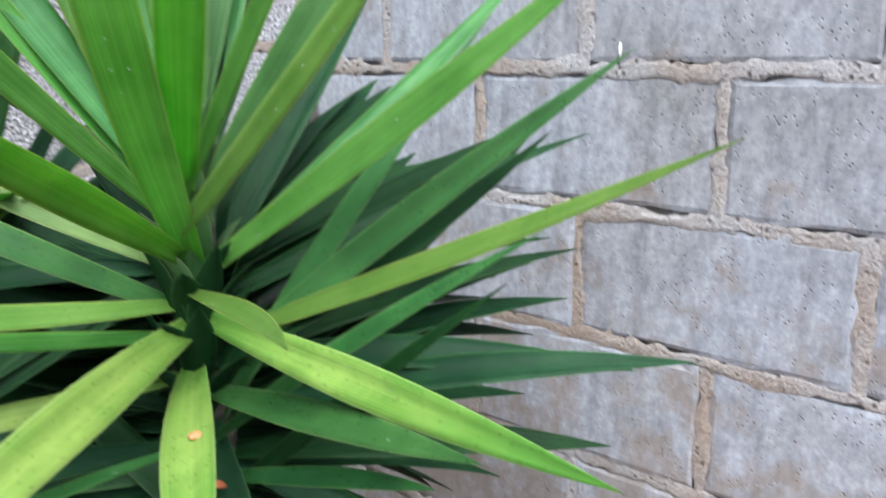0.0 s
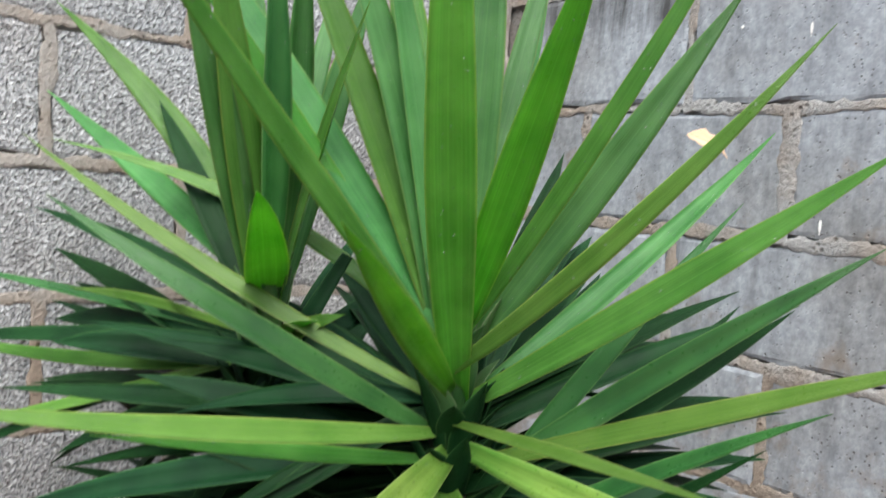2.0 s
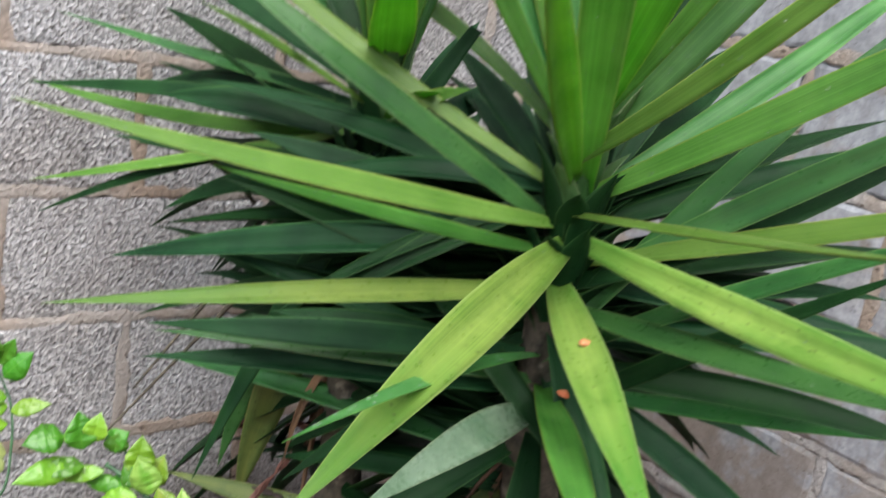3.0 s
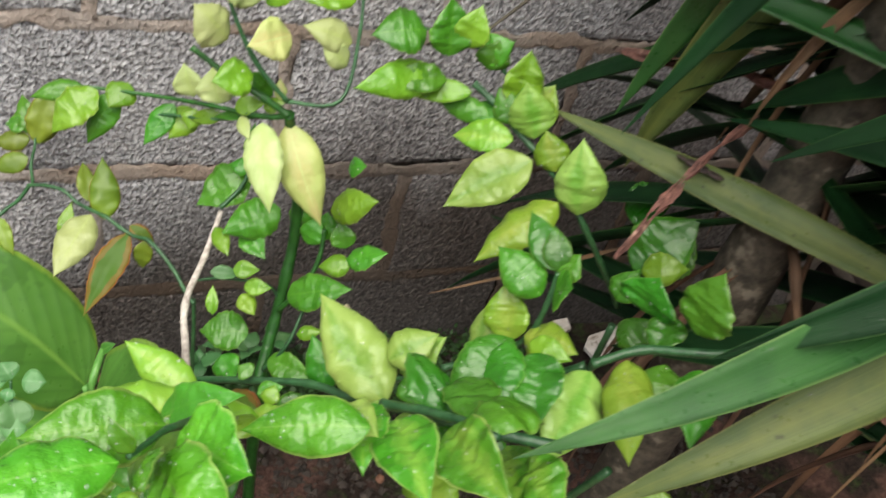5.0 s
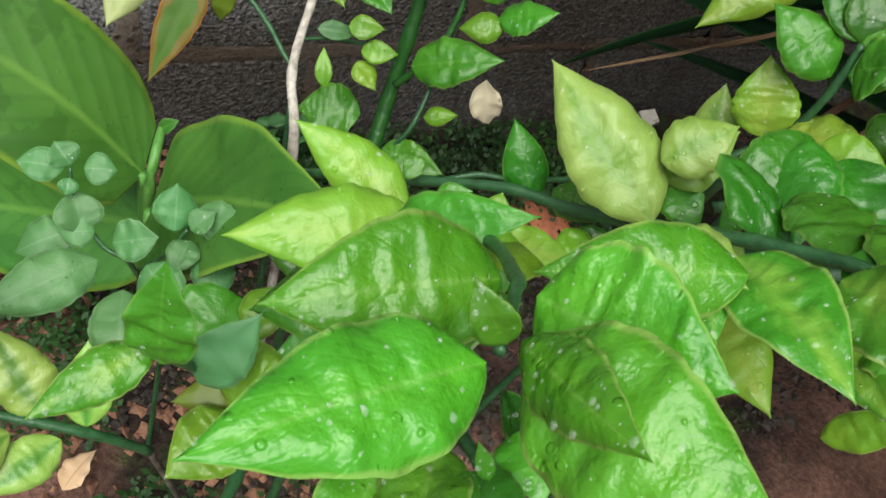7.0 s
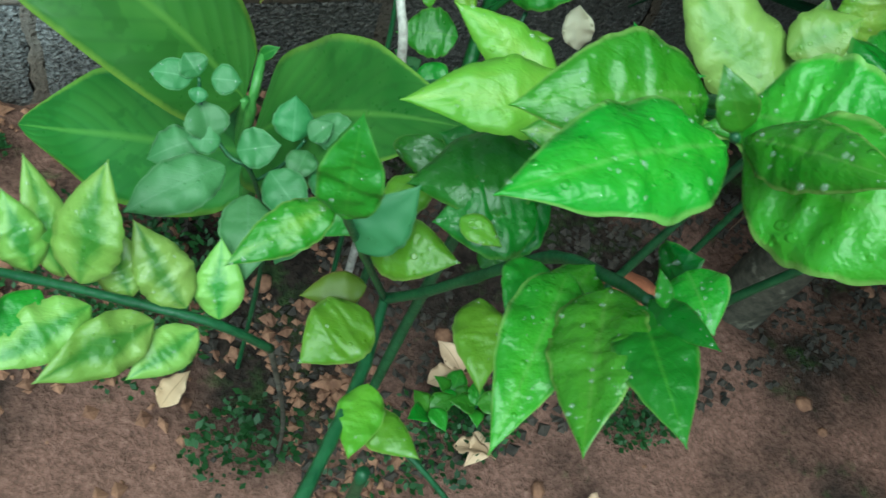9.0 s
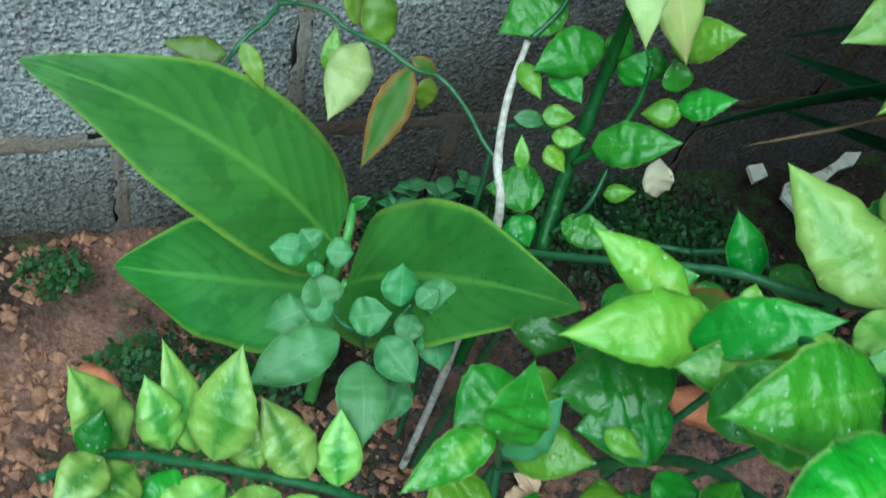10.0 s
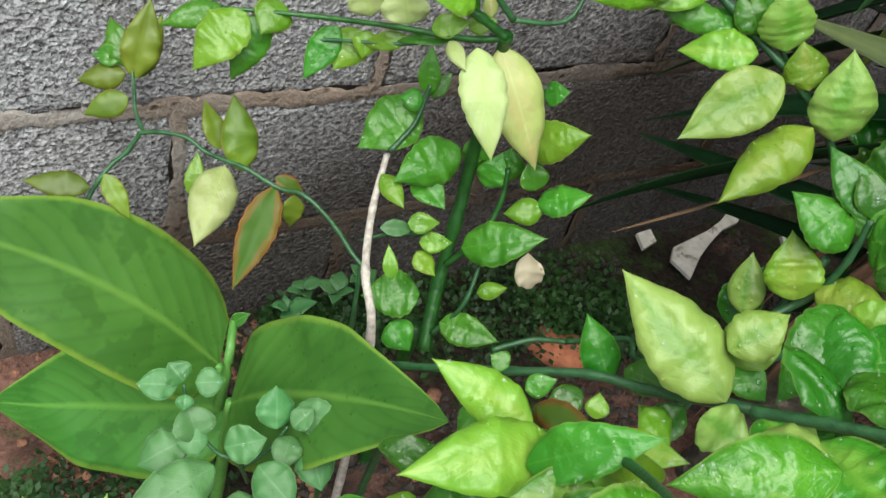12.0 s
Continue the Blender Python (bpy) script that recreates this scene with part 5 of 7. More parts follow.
ovate(SHRUB_TALL, (-1.176, -0.259, 0.460), (-1.166, -0.252, 0.490), 0.023, (-0.52, -0.58, 0.88), "G")
ovate(SHRUB_TALL, (-1.196, -0.281, 0.413), (-1.145, -0.317, 0.452), 0.035, (-0.51, -0.52, 0.93), "G")
ovate(SHRUB_TALL, (-1.214, -0.310, 0.354), (-1.178, -0.349, 0.365), 0.026, (-0.46, -0.46, 1.01), "G")
ovate(SHRUB_TALL, (-1.191, -0.314, 0.392), (-1.168, -0.322, 0.402), 0.014, (-0.49, -0.49, 0.97), "L")
ovate(SHRUB_TALL, (-1.233, -0.295, 0.380), (-1.277, -0.277, 0.369), 0.036, (-0.39, -0.53, 1.00), "G")
ovate(SHRUB_TALL, (-1.259, -0.303, 0.360), (-1.249, -0.328, 0.349), 0.027, (-0.39, -0.49, 1.03), "G")
ovate(SHRUB_TALL, (-1.184, -0.244, 0.467), (-1.177, -0.234, 0.500), 0.023, (-0.50, -0.61, 0.87), "G")
ovate(SHRUB_TALL, (-1.178, -0.209, 0.780), (-1.187, -0.210, 0.828), 0.026, (-0.17, -0.91, 0.62), "G")
ovate(SHRUB_TALL, (-1.172, -0.211, 0.777), (-1.157, -0.221, 0.815), 0.022, (-0.18, -0.91, 0.63), "G")
ovate(SHRUB_TALL, (-1.184, -0.215, 0.765), (-1.228, -0.224, 0.778), 0.028, (-0.14, -0.90, 0.65), "G")
ovate(SHRUB_TALL, (-1.169, -0.218, 0.763), (-1.138, -0.231, 0.799), 0.031, (-0.19, -0.90, 0.64), "G")
ovate(SHRUB_TALL, (-1.166, -0.229, 0.742), (-1.208, -0.231, 0.744), 0.020, (-0.16, -0.89, 0.68), "L")
ovate(SHRUB_TALL, (-1.166, -0.233, 0.732), (-1.209, -0.239, 0.728), 0.020, (-0.16, -0.88, 0.69), "L")
ovate(SHRUB_TALL, (-1.163, -0.237, 0.727), (-1.119, -0.253, 0.738), 0.021, (-0.21, -0.88, 0.69), "L")
ovate(SHRUB_TALL, (-1.167, -0.243, 0.713), (-1.221, -0.245, 0.713), 0.022, (-0.15, -0.88, 0.71), "L")
ovate(SHRUB_TALL, (-1.170, -0.259, 0.682), (-1.212, -0.256, 0.694), 0.026, (-0.16, -0.86, 0.73), "W")
ovate(SHRUB_TALL, (-1.174, -0.268, 0.665), (-1.198, -0.263, 0.686), 0.020, (-0.16, -0.86, 0.74), "W")
ovate(SHRUB_TALL, (-1.259, -0.236, 0.743), (-1.233, -0.230, 0.789), 0.034, (-0.11, -0.90, 0.66), "L")
ovate(SHRUB_TALL, (-1.243, -0.252, 0.715), (-1.284, -0.247, 0.739), 0.036, (-0.09, -0.89, 0.70), "W")
ovate(SHRUB_TALL, (-1.240, -0.247, 0.705), (-1.202, -0.242, 0.747), 0.025, (-0.13, -0.88, 0.70), "L")
ovate(SHRUB_TALL, (-1.221, -0.259, 0.686), (-1.257, -0.269, 0.681), 0.032, (-0.11, -0.86, 0.74), "T")
ovate(SHRUB_TALL, (-1.272, -0.266, 0.684), (-1.298, -0.261, 0.710), 0.034, (-0.07, -0.87, 0.73), "W")
ovate(SHRUB_TALL, (-1.249, -0.264, 0.652), (-1.283, -0.273, 0.651), 0.029, (-0.09, -0.85, 0.76), "L")
ovate(SHRUB_TALL, (-1.263, -0.229, 0.759), (-1.274, -0.225, 0.790), 0.034, (-0.09, -0.91, 0.66), "G")
stem(SHRUB_BACK, [(-0.986, -0.321, 0.608), (-1.012, -0.290, 0.648), (-1.040, -0.270, 0.674), (-1.072, -0.258, 0.689), (-1.110, -0.249, 0.694)], .004, .002)
stem(SHRUB_BACK, [(-1.056, -0.270, 0.653), (-1.042, -0.283, 0.645), (-1.024, -0.309, 0.632), (-1.006, -0.336, 0.619), (-0.983, -0.362, 0.598), (-0.967, -0.381, 0.575), (-0.938, -0.387, 0.536), (-0.891, -0.386, 0.472)], .0055, .005)
ovate(SHRUB_BACK, (-1.017, -0.339, 0.620), (-1.088, -0.337, 0.569), 0.043, (-0.72, -0.50, 0.74), "P")
ovate(SHRUB_BACK, (-0.998, -0.371, 0.598), (-1.069, -0.383, 0.544), 0.037, (-0.74, -0.44, 0.77), "Y")
ovate(SHRUB_BACK, (-0.982, -0.382, 0.592), (-0.987, -0.356, 0.656), 0.043, (-0.79, -0.44, 0.68), "P")
ovate(SHRUB_BACK, (-0.998, -0.351, 0.616), (-1.008, -0.330, 0.646), 0.030, (-0.77, -0.48, 0.67), "Y")
ovate(SHRUB_BACK, (-1.028, -0.317, 0.626), (-1.068, -0.281, 0.605), 0.028, (-0.71, -0.54, 0.70), "Y")
ovate(SHRUB_BACK, (-1.043, -0.291, 0.632), (-1.080, -0.252, 0.626), 0.021, (-0.69, -0.58, 0.68), "G")
ovate(SHRUB_BACK, (-1.024, -0.296, 0.636), (-1.067, -0.259, 0.614), 0.021, (-0.70, -0.57, 0.68), "G")
ovate(SHRUB_BACK, (-1.027, -0.309, 0.637), (-1.037, -0.281, 0.657), 0.025, (-0.73, -0.55, 0.65), "G")
ovate(SHRUB_BACK, (-1.015, -0.328, 0.635), (-1.030, -0.311, 0.681), 0.037, (-0.76, -0.52, 0.64), "P")
ovate(SHRUB_BACK, (-1.016, -0.312, 0.629), (-1.022, -0.295, 0.666), 0.027, (-0.75, -0.53, 0.65), "G")
ovate(SHRUB_BACK, (-1.059, -0.277, 0.648), (-1.115, -0.246, 0.629), 0.020, (-0.67, -0.61, 0.68), "L")
ovate(SHRUB_BACK, (-1.104, -0.252, 0.692), (-1.153, -0.254, 0.687), 0.037, (-0.21, -0.86, 0.72), "G")
ovate(SHRUB_BACK, (-1.085, -0.266, 0.677), (-1.088, -0.251, 0.724), 0.038, (-0.25, -0.85, 0.71), "G")
ovate(SHRUB_BACK, (-1.070, -0.266, 0.686), (-1.063, -0.260, 0.723), 0.028, (-0.27, -0.85, 0.71), "L")
ovate(SHRUB_BACK, (-1.046, -0.272, 0.668), (-1.043, -0.269, 0.696), 0.029, (-0.29, -0.83, 0.72), "G")
ovate(SHRUB_BACK, (-1.090, -0.264, 0.658), (-1.167, -0.274, 0.648), 0.032, (-0.21, -0.84, 0.75), "L")
ovate(SHRUB_BACK, (-1.082, -0.268, 0.655), (-1.142, -0.265, 0.653), 0.025, (-0.23, -0.84, 0.75), "G")
ovate(SHRUB_BACK, (-1.022, -0.294, 0.645), (-1.016, -0.280, 0.694), 0.035, (-0.31, -0.82, 0.74), "L")
ovate(SHRUB_BACK, (-1.005, -0.298, 0.630), (-0.989, -0.293, 0.668), 0.035, (-0.33, -0.80, 0.75), "Y")
ovate(SHRUB_BACK, (-1.055, -0.264, 0.676), (-1.030, -0.273, 0.697), 0.029, (-0.29, -0.83, 0.72), "G")
ovate(SHRUB_BACK, (-0.910, -0.399, 0.538), (-0.859, -0.398, 0.595), 0.055, (-0.43, -0.70, 0.82), "D")
ovate(SHRUB_BACK, (-0.908, -0.409, 0.545), (-0.875, -0.429, 0.562), 0.030, (-0.42, -0.69, 0.84), "L")
stem(SHRUB_LOW, [(-1.029, -0.524, 0.565), (-0.994, -0.529, 0.582), (-0.964, -0.553, 0.601), (-0.931, -0.572, 0.617)], .007, .006)
stem(SHRUB_LOW, [(-1.215, -0.558, 0.596), (-1.203, -0.585, 0.621), (-1.193, -0.613, 0.645), (-1.187, -0.639, 0.663)], .006, .004)
stem(SHRUB_LOW, [(-1.085, -0.489, 0.496), (-1.055, -0.502, 0.524), (-1.027, -0.516, 0.554)], .006, .006)
stem(SHRUB_LOW, [(-1.132, -0.374, 0.383), (-1.110, -0.408, 0.424), (-1.143, -0.447, 0.460), (-1.152, -0.503, 0.541)], .004, .004)
stem(SHRUB_LOW, [(-1.132, -0.374, 0.383), (-1.160, -0.364, 0.382), (-1.189, -0.356, 0.367)], .004, .004)
stem(SHRUB_LOW, [(-1.126, -0.476, 0.520), (-1.074, -0.474, 0.531), (-1.060, -0.479, 0.554), (-1.056, -0.479, 0.586), (-1.052, -0.472, 0.615)], .005, .004)
stem(SHRUB_LOW, [(-1.307, -0.362, 0.402), (-1.302, -0.392, 0.437), (-1.265, -0.445, 0.492), (-1.233, -0.475, 0.519), (-1.212, -0.504, 0.535), (-1.198, -0.540, 0.568), (-1.175, -0.566, 0.582), (-1.144, -0.592, 0.594), (-1.110, -0.612, 0.599)], .0045, .007)
ovate(SHRUB_LOW, (-1.053, -0.470, 0.615), (-1.061, -0.424, 0.636), 0.024, (-0.79, -0.37, 0.74), "D")
ovate(SHRUB_LOW, (-1.051, -0.472, 0.616), (-1.050, -0.444, 0.638), 0.021, (-0.80, -0.36, 0.74), "D")
ovate(SHRUB_LOW, (-1.063, -0.477, 0.596), (-1.086, -0.434, 0.610), 0.032, (-0.76, -0.36, 0.78), "G")
ovate(SHRUB_LOW, (-1.052, -0.476, 0.613), (-1.040, -0.473, 0.634), 0.024, (-0.80, -0.33, 0.74), "G")
ovate(SHRUB_LOW, (-1.055, -0.481, 0.604), (-1.058, -0.501, 0.627), 0.033, (-0.80, -0.31, 0.77), "G")
ovate(SHRUB_LOW, (-1.074, -0.476, 0.546), (-1.074, -0.445, 0.582), 0.035, (-0.74, -0.34, 0.83), "Y")
ovate(SHRUB_LOW, (-1.065, -0.480, 0.556), (-1.046, -0.523, 0.578), 0.032, (-0.77, -0.28, 0.82), "Y")
ovate(SHRUB_LOW, (-1.084, -0.458, 0.512), (-1.071, -0.430, 0.543), 0.024, (-0.71, -0.36, 0.86), "P")
ovate(SHRUB_LOW, (-1.079, -0.451, 0.490), (-1.053, -0.434, 0.528), 0.030, (-0.70, -0.35, 0.87), "D")
ovate(SHRUB_LOW, (-1.202, -0.539, 0.571), (-1.231, -0.456, 0.595), 0.042, (-0.64, -0.35, 0.93), "P")
ovate(SHRUB_LOW, (-1.186, -0.518, 0.574), (-1.158, -0.516, 0.605), 0.030, (-0.70, -0.30, 0.89), "P")
ovate(SHRUB_LOW, (-1.184, -0.522, 0.574), (-1.178, -0.546, 0.571), 0.020, (-0.69, -0.27, 0.92), "G")
ovate(SHRUB_LOW, (-1.221, -0.483, 0.517), (-1.228, -0.448, 0.544), 0.023, (-0.58, -0.38, 0.97), "G")
ovate(SHRUB_LOW, (-1.206, -0.478, 0.518), (-1.187, -0.506, 0.522), 0.022, (-0.61, -0.33, 0.97), "G")
ovate(SHRUB_LOW, (-1.220, -0.512, 0.532), (-1.216, -0.537, 0.526), 0.019, (-0.60, -0.29, 0.99), "L")
ovate(SHRUB_LOW, (-1.224, -0.543, 0.571), (-1.217, -0.572, 0.581), 0.028, (-0.65, -0.25, 0.97), "P")
ovate(SHRUB_LOW, (-1.204, -0.561, 0.584), (-1.203, -0.600, 0.602), 0.030, (-0.70, -0.20, 0.94), "P")
ovate(SHRUB_LOW, (-1.269, -0.467, 0.504), (-1.251, -0.471, 0.514), 0.014, (-0.52, -0.38, 1.02), "G")
ovate(SHRUB_LOW, (-1.269, -0.447, 0.501), (-1.277, -0.436, 0.502), 0.014, (-0.48, -0.42, 1.02), "G")
ovate(SHRUB_LOW, (-1.104, -0.516, 0.596), (-1.156, -0.543, 0.555), 0.037, (-0.68, -0.38, 0.88), "D")
ovate(SHRUB_LOW, (-1.112, -0.521, 0.600), (-1.137, -0.569, 0.576), 0.032, (-0.71, -0.35, 0.86), "D")
ovate(SHRUB_LOW, (-1.091, -0.535, 0.600), (-1.114, -0.586, 0.579), 0.037, (-0.74, -0.31, 0.85), "D")
ovate(SHRUB_LOW, (-1.086, -0.513, 0.586), (-1.066, -0.541, 0.594), 0.020, (-0.75, -0.36, 0.81), "L")
ovate(SHRUB_LOW, (-1.143, -0.606, 0.639), (-1.197, -0.629, 0.654), 0.035, (-0.77, -0.22, 0.85), "G")
ovate(SHRUB_LOW, (-1.127, -0.583, 0.565), (-1.146, -0.663, 0.581), 0.035, (-0.71, -0.20, 0.92), "V")
ovate(SHRUB_LOW, (-1.127, -0.607, 0.588), (-1.134, -0.658, 0.596), 0.034, (-0.74, -0.18, 0.90), "V")
ovate(SHRUB_LOW, (-1.181, -0.556, 0.555), (-1.187, -0.639, 0.562), 0.040, (-0.63, -0.26, 0.98), "Y")
ovate(SHRUB_LOW, (-1.130, -0.559, 0.543), (-1.120, -0.610, 0.534), 0.025, (-0.68, -0.26, 0.94), "D")
ovate(SHRUB_LOW, (-1.126, -0.644, 0.520), (-1.107, -0.659, 0.565), 0.019, (-0.71, -0.13, 0.94), "L")
ovate(SHRUB_LOW, (-1.201, -0.514, 0.507), (-1.206, -0.500, 0.511), 0.013, (-0.52, -0.41, 1.00), "L")
ovate(SHRUB_LOW, (-1.041, -0.538, 0.575), (-1.100, -0.594, 0.549), 0.042, (-0.61, -0.39, 0.94), "P")
ovate(SHRUB_LOW, (-1.020, -0.544, 0.592), (-1.060, -0.625, 0.584), 0.034, (-0.67, -0.36, 0.90), "Y")
ovate(SHRUB_LOW, (-0.989, -0.551, 0.590), (-1.011, -0.589, 0.575), 0.032, (-0.69, -0.36, 0.87), "G")
ovate(SHRUB_LOW, (-0.984, -0.577, 0.613), (-1.024, -0.632, 0.602), 0.031, (-0.72, -0.32, 0.86), "G")
ovate(SHRUB_LOW, (-0.989, -0.580, 0.606), (-0.986, -0.620, 0.621), 0.031, (-0.74, -0.33, 0.84), "G")
ovate(SHRUB_LOW, (-0.970, -0.547, 0.616), (-0.965, -0.537, 0.669), 0.044, (-0.75, -0.41, 0.78), "G")
ovate(SHRUB_LOW, (-0.970, -0.494, 0.584), (-0.972, -0.491, 0.621), 0.051, (-0.70, -0.46, 0.80), "D")
ovate(SHRUB_LOW, (-0.955, -0.509, 0.592), (-0.982, -0.533, 0.576), 0.030, (-0.70, -0.41, 0.83), "D")
ovate(SHRUB_LOW, (-0.930, -0.420, 0.518), (-0.912, -0.410, 0.547), 0.030, (-0.66, -0.49, 0.82), "G")
ovate(SHRUB_LOW, (-0.865, -0.375, 0.509), (-0.830, -0.365, 0.566), 0.060, (-0.69, -0.50, 0.76), "D")
ovate(SHRUB_LOW, (-0.879, -0.323, 0.545), (-0.844, -0.344, 0.569), 0.043, (-0.68, -0.55, 0.74), "D")
ovate(SHRUB_LOW, (-0.956, -0.471, 0.517), (-0.930, -0.471, 0.547), 0.033, (-0.67, -0.44, 0.85), "D")
ovate(SHRUB_LOW, (-0.921, -0.585, 0.430), (-0.957, -0.567, 0.405), 0.035, (-0.64, -0.29, 0.96), "L")
ovate(SHRUB_LOW, (-0.908, -0.597, 0.437), (-0.888, -0.626, 0.448), 0.030, (-0.69, -0.24, 0.93), "G")
ovate(SHRUB_LOW, (-1.234, -0.570, 0.617), (-1.253, -0.626, 0.626), 0.027, (-0.43, -0.45, 1.03), "V")
ovate(SHRUB_LOW, (-1.222, -0.591, 0.624), (-1.231, -0.663, 0.647), 0.036, (-0.48, -0.39, 1.03), "V")
ovate(SHRUB_LOW, (-1.205, -0.619, 0.647), (-1.200, -0.685, 0.673), 0.035, (-0.56, -0.35, 1.00), "V")
ovate(SHRUB_LOW, (-1.187, -0.607, 0.639), (-1.183, -0.637, 0.653), 0.020, (-0.56, -0.39, 0.98), "G")
ovate(SHRUB_LOW, (-1.177, -0.561, 0.620), (-1.208, -0.571, 0.619), 0.047, (-0.50, -0.48, 0.98), "D")
ovate(SHRUB_LOW, (-1.164, -0.567, 0.625), (-1.185, -0.610, 0.639), 0.034, (-0.55, -0.44, 0.96), "D")
ovate(SHRUB_LOW, (-1.199, -0.520, 0.592), (-1.167, -0.520, 0.614), 0.027, (-0.48, -0.53, 0.95), "P")
ovate(SHRUB_LOW, (-1.171, -0.560, 0.573), (-1.167, -0.595, 0.582), 0.027, (-0.71, -0.19, 0.92), "G")
ovate(SHRUB_LOW, (-1.164, -0.580, 0.590), (-1.168, -0.613, 0.592), 0.030, (-0.73, -0.16, 0.91), "D")
ovate(SHRUB_LOW, (-1.197, -0.520, 0.534), (-1.223, -0.525, 0.511), 0.021, (-0.61, -0.28, 0.99), "D")
ovate(SHRUB_LOW, (-1.235, -0.479, 0.508), (-1.259, -0.482, 0.490), 0.018, (-0.53, -0.35, 1.02), "D")
stem(SHRUB_FRONT, [(-1.339, -0.599, 0.596), (-1.321, -0.563, 0.594), (-1.323, -0.533, 0.579), (-1.313, -0.508, 0.559)], .0045, .004)
stem(SHRUB_FRONT, [(-1.358, -0.513, 0.383), (-1.399, -0.538, 0.484), (-1.421, -0.554, 0.539), (-1.429, -0.557, 0.559)], .004, .003)
stem(SHRUB_FRONT, [(-1.397, -0.576, 0.378), (-1.368, -0.607, 0.369), (-1.346, -0.634, 0.350)], .0035, .003)
stem(SHRUB_FRONT, [(-1.358, -0.513, 0.383), (-1.350, -0.534, 0.425), (-1.341, -0.553, 0.470), (-1.334, -0.583, 0.537), (-1.335, -0.617, 0.574), (-1.340, -0.638, 0.595)], .006, .004)
stem(SHRUB_FRONT, [(-1.358, -0.513, 0.383), (-1.381, -0.552, 0.381), (-1.417, -0.599, 0.397), (-1.448, -0.636, 0.401)], .0055, .007)
stem(SHRUB_FRONT, [(-1.259, -0.421, 0.451), (-1.270, -0.470, 0.491), (-1.321, -0.568, 0.623), (-1.350, -0.615, 0.678), (-1.358, -0.624, 0.688), (-1.366, -0.634, 0.695), (-1.376, -0.645, 0.701)], .0048, .0022)
ovate(SHRUB_FRONT, (-1.325, -0.525, 0.581), (-1.364, -0.482, 0.593), 0.024, (-0.46, -0.40, 1.04), "Y")
ovate(SHRUB_FRONT, (-1.328, -0.545, 0.596), (-1.404, -0.533, 0.591), 0.032, (-0.44, -0.34, 1.08), "Y")
ovate(SHRUB_FRONT, (-1.294, -0.561, 0.601), (-1.354, -0.548, 0.592), 0.024, (-0.53, -0.30, 1.05), "L")
ovate(SHRUB_FRONT, (-1.296, -0.542, 0.581), (-1.272, -0.574, 0.601), 0.019, (-0.59, -0.27, 1.01), "Y")
ovate(SHRUB_FRONT, (-1.301, -0.504, 0.555), (-1.284, -0.533, 0.567), 0.017, (-0.53, -0.34, 1.03), "R")
ovate(SHRUB_FRONT, (-1.278, -0.523, 0.563), (-1.272, -0.513, 0.571), 0.012, (-0.56, -0.33, 1.01), "L")
ovate(SHRUB_FRONT, (-1.300, -0.563, 0.609), (-1.319, -0.583, 0.614), 0.024, (-0.57, -0.26, 1.03), "L")
ovate(SHRUB_FRONT, (-1.343, -0.512, 0.558), (-1.307, -0.540, 0.582), 0.015, (-0.36, -0.48, 1.05), "D")
ovate(SHRUB_FRONT, (-1.280, -0.542, 0.571), (-1.272, -0.562, 0.591), 0.015, (-0.48, -0.41, 1.02), "L")
ovate(SHRUB_FRONT, (-1.374, -0.562, 0.545), (-1.359, -0.578, 0.543), 0.012, (-0.26, -0.38, 1.14), "L")
ovate(SHRUB_FRONT, (-1.357, -0.617, 0.682), (-1.420, -0.614, 0.682), 0.034, (-0.48, -0.50, 0.97), "H")
ovate(SHRUB_FRONT, (-1.380, -0.647, 0.701), (-1.447, -0.655, 0.703), 0.030, (-0.46, -0.42, 1.03), "H")
ovate(SHRUB_FRONT, (-1.366, -0.641, 0.695), (-1.374, -0.684, 0.733), 0.018, (-0.68, -0.33, 0.91), "H")
ovate(SHRUB_FRONT, (-1.374, -0.644, 0.702), (-1.383, -0.634, 0.716), 0.010, (-0.61, -0.43, 0.92), "G")
ovate(SHRUB_FRONT, (-1.352, -0.626, 0.687), (-1.329, -0.669, 0.710), 0.040, (-0.71, -0.38, 0.84), "H")
ovate(SHRUB_FRONT, (-1.364, -0.643, 0.690), (-1.338, -0.700, 0.714), 0.038, (-0.70, -0.25, 0.91), "H")
ovate(SHRUB_FRONT, (-1.429, -0.554, 0.554), (-1.476, -0.569, 0.542), 0.019, (-0.29, -0.46, 1.09), "V")
ovate(SHRUB_FRONT, (-1.428, -0.563, 0.556), (-1.426, -0.549, 0.604), 0.025, (-0.38, -0.49, 1.03), "G")
ovate(SHRUB_FRONT, (-1.410, -0.551, 0.509), (-1.384, -0.540, 0.541), 0.024, (-0.40, -0.45, 1.05), "B")
ovate(SHRUB_FRONT, (-1.400, -0.537, 0.497), (-1.365, -0.566, 0.512), 0.029, (-0.41, -0.41, 1.06), "L")
ovate(SHRUB_FRONT, (-1.293, -0.523, 0.503), (-1.351, -0.490, 0.513), 0.058, (-0.50, -0.47, 0.98), "D")
ovate(SHRUB_FRONT, (-1.291, -0.526, 0.490), (-1.345, -0.518, 0.472), 0.047, (-0.49, -0.42, 1.01), "D")
ovate(SHRUB_FRONT, (-1.336, -0.461, 0.474), (-1.344, -0.478, 0.458), 0.036, (-0.42, -0.50, 1.00), "D")
ovate(SHRUB_FRONT, (-1.371, -0.522, 0.386), (-1.417, -0.541, 0.373), 0.040, (-0.31, -0.37, 1.13), "L")
ovate(SHRUB_FRONT, (-1.367, -0.503, 0.384), (-1.406, -0.497, 0.373), 0.021, (-0.31, -0.41, 1.11), "O")
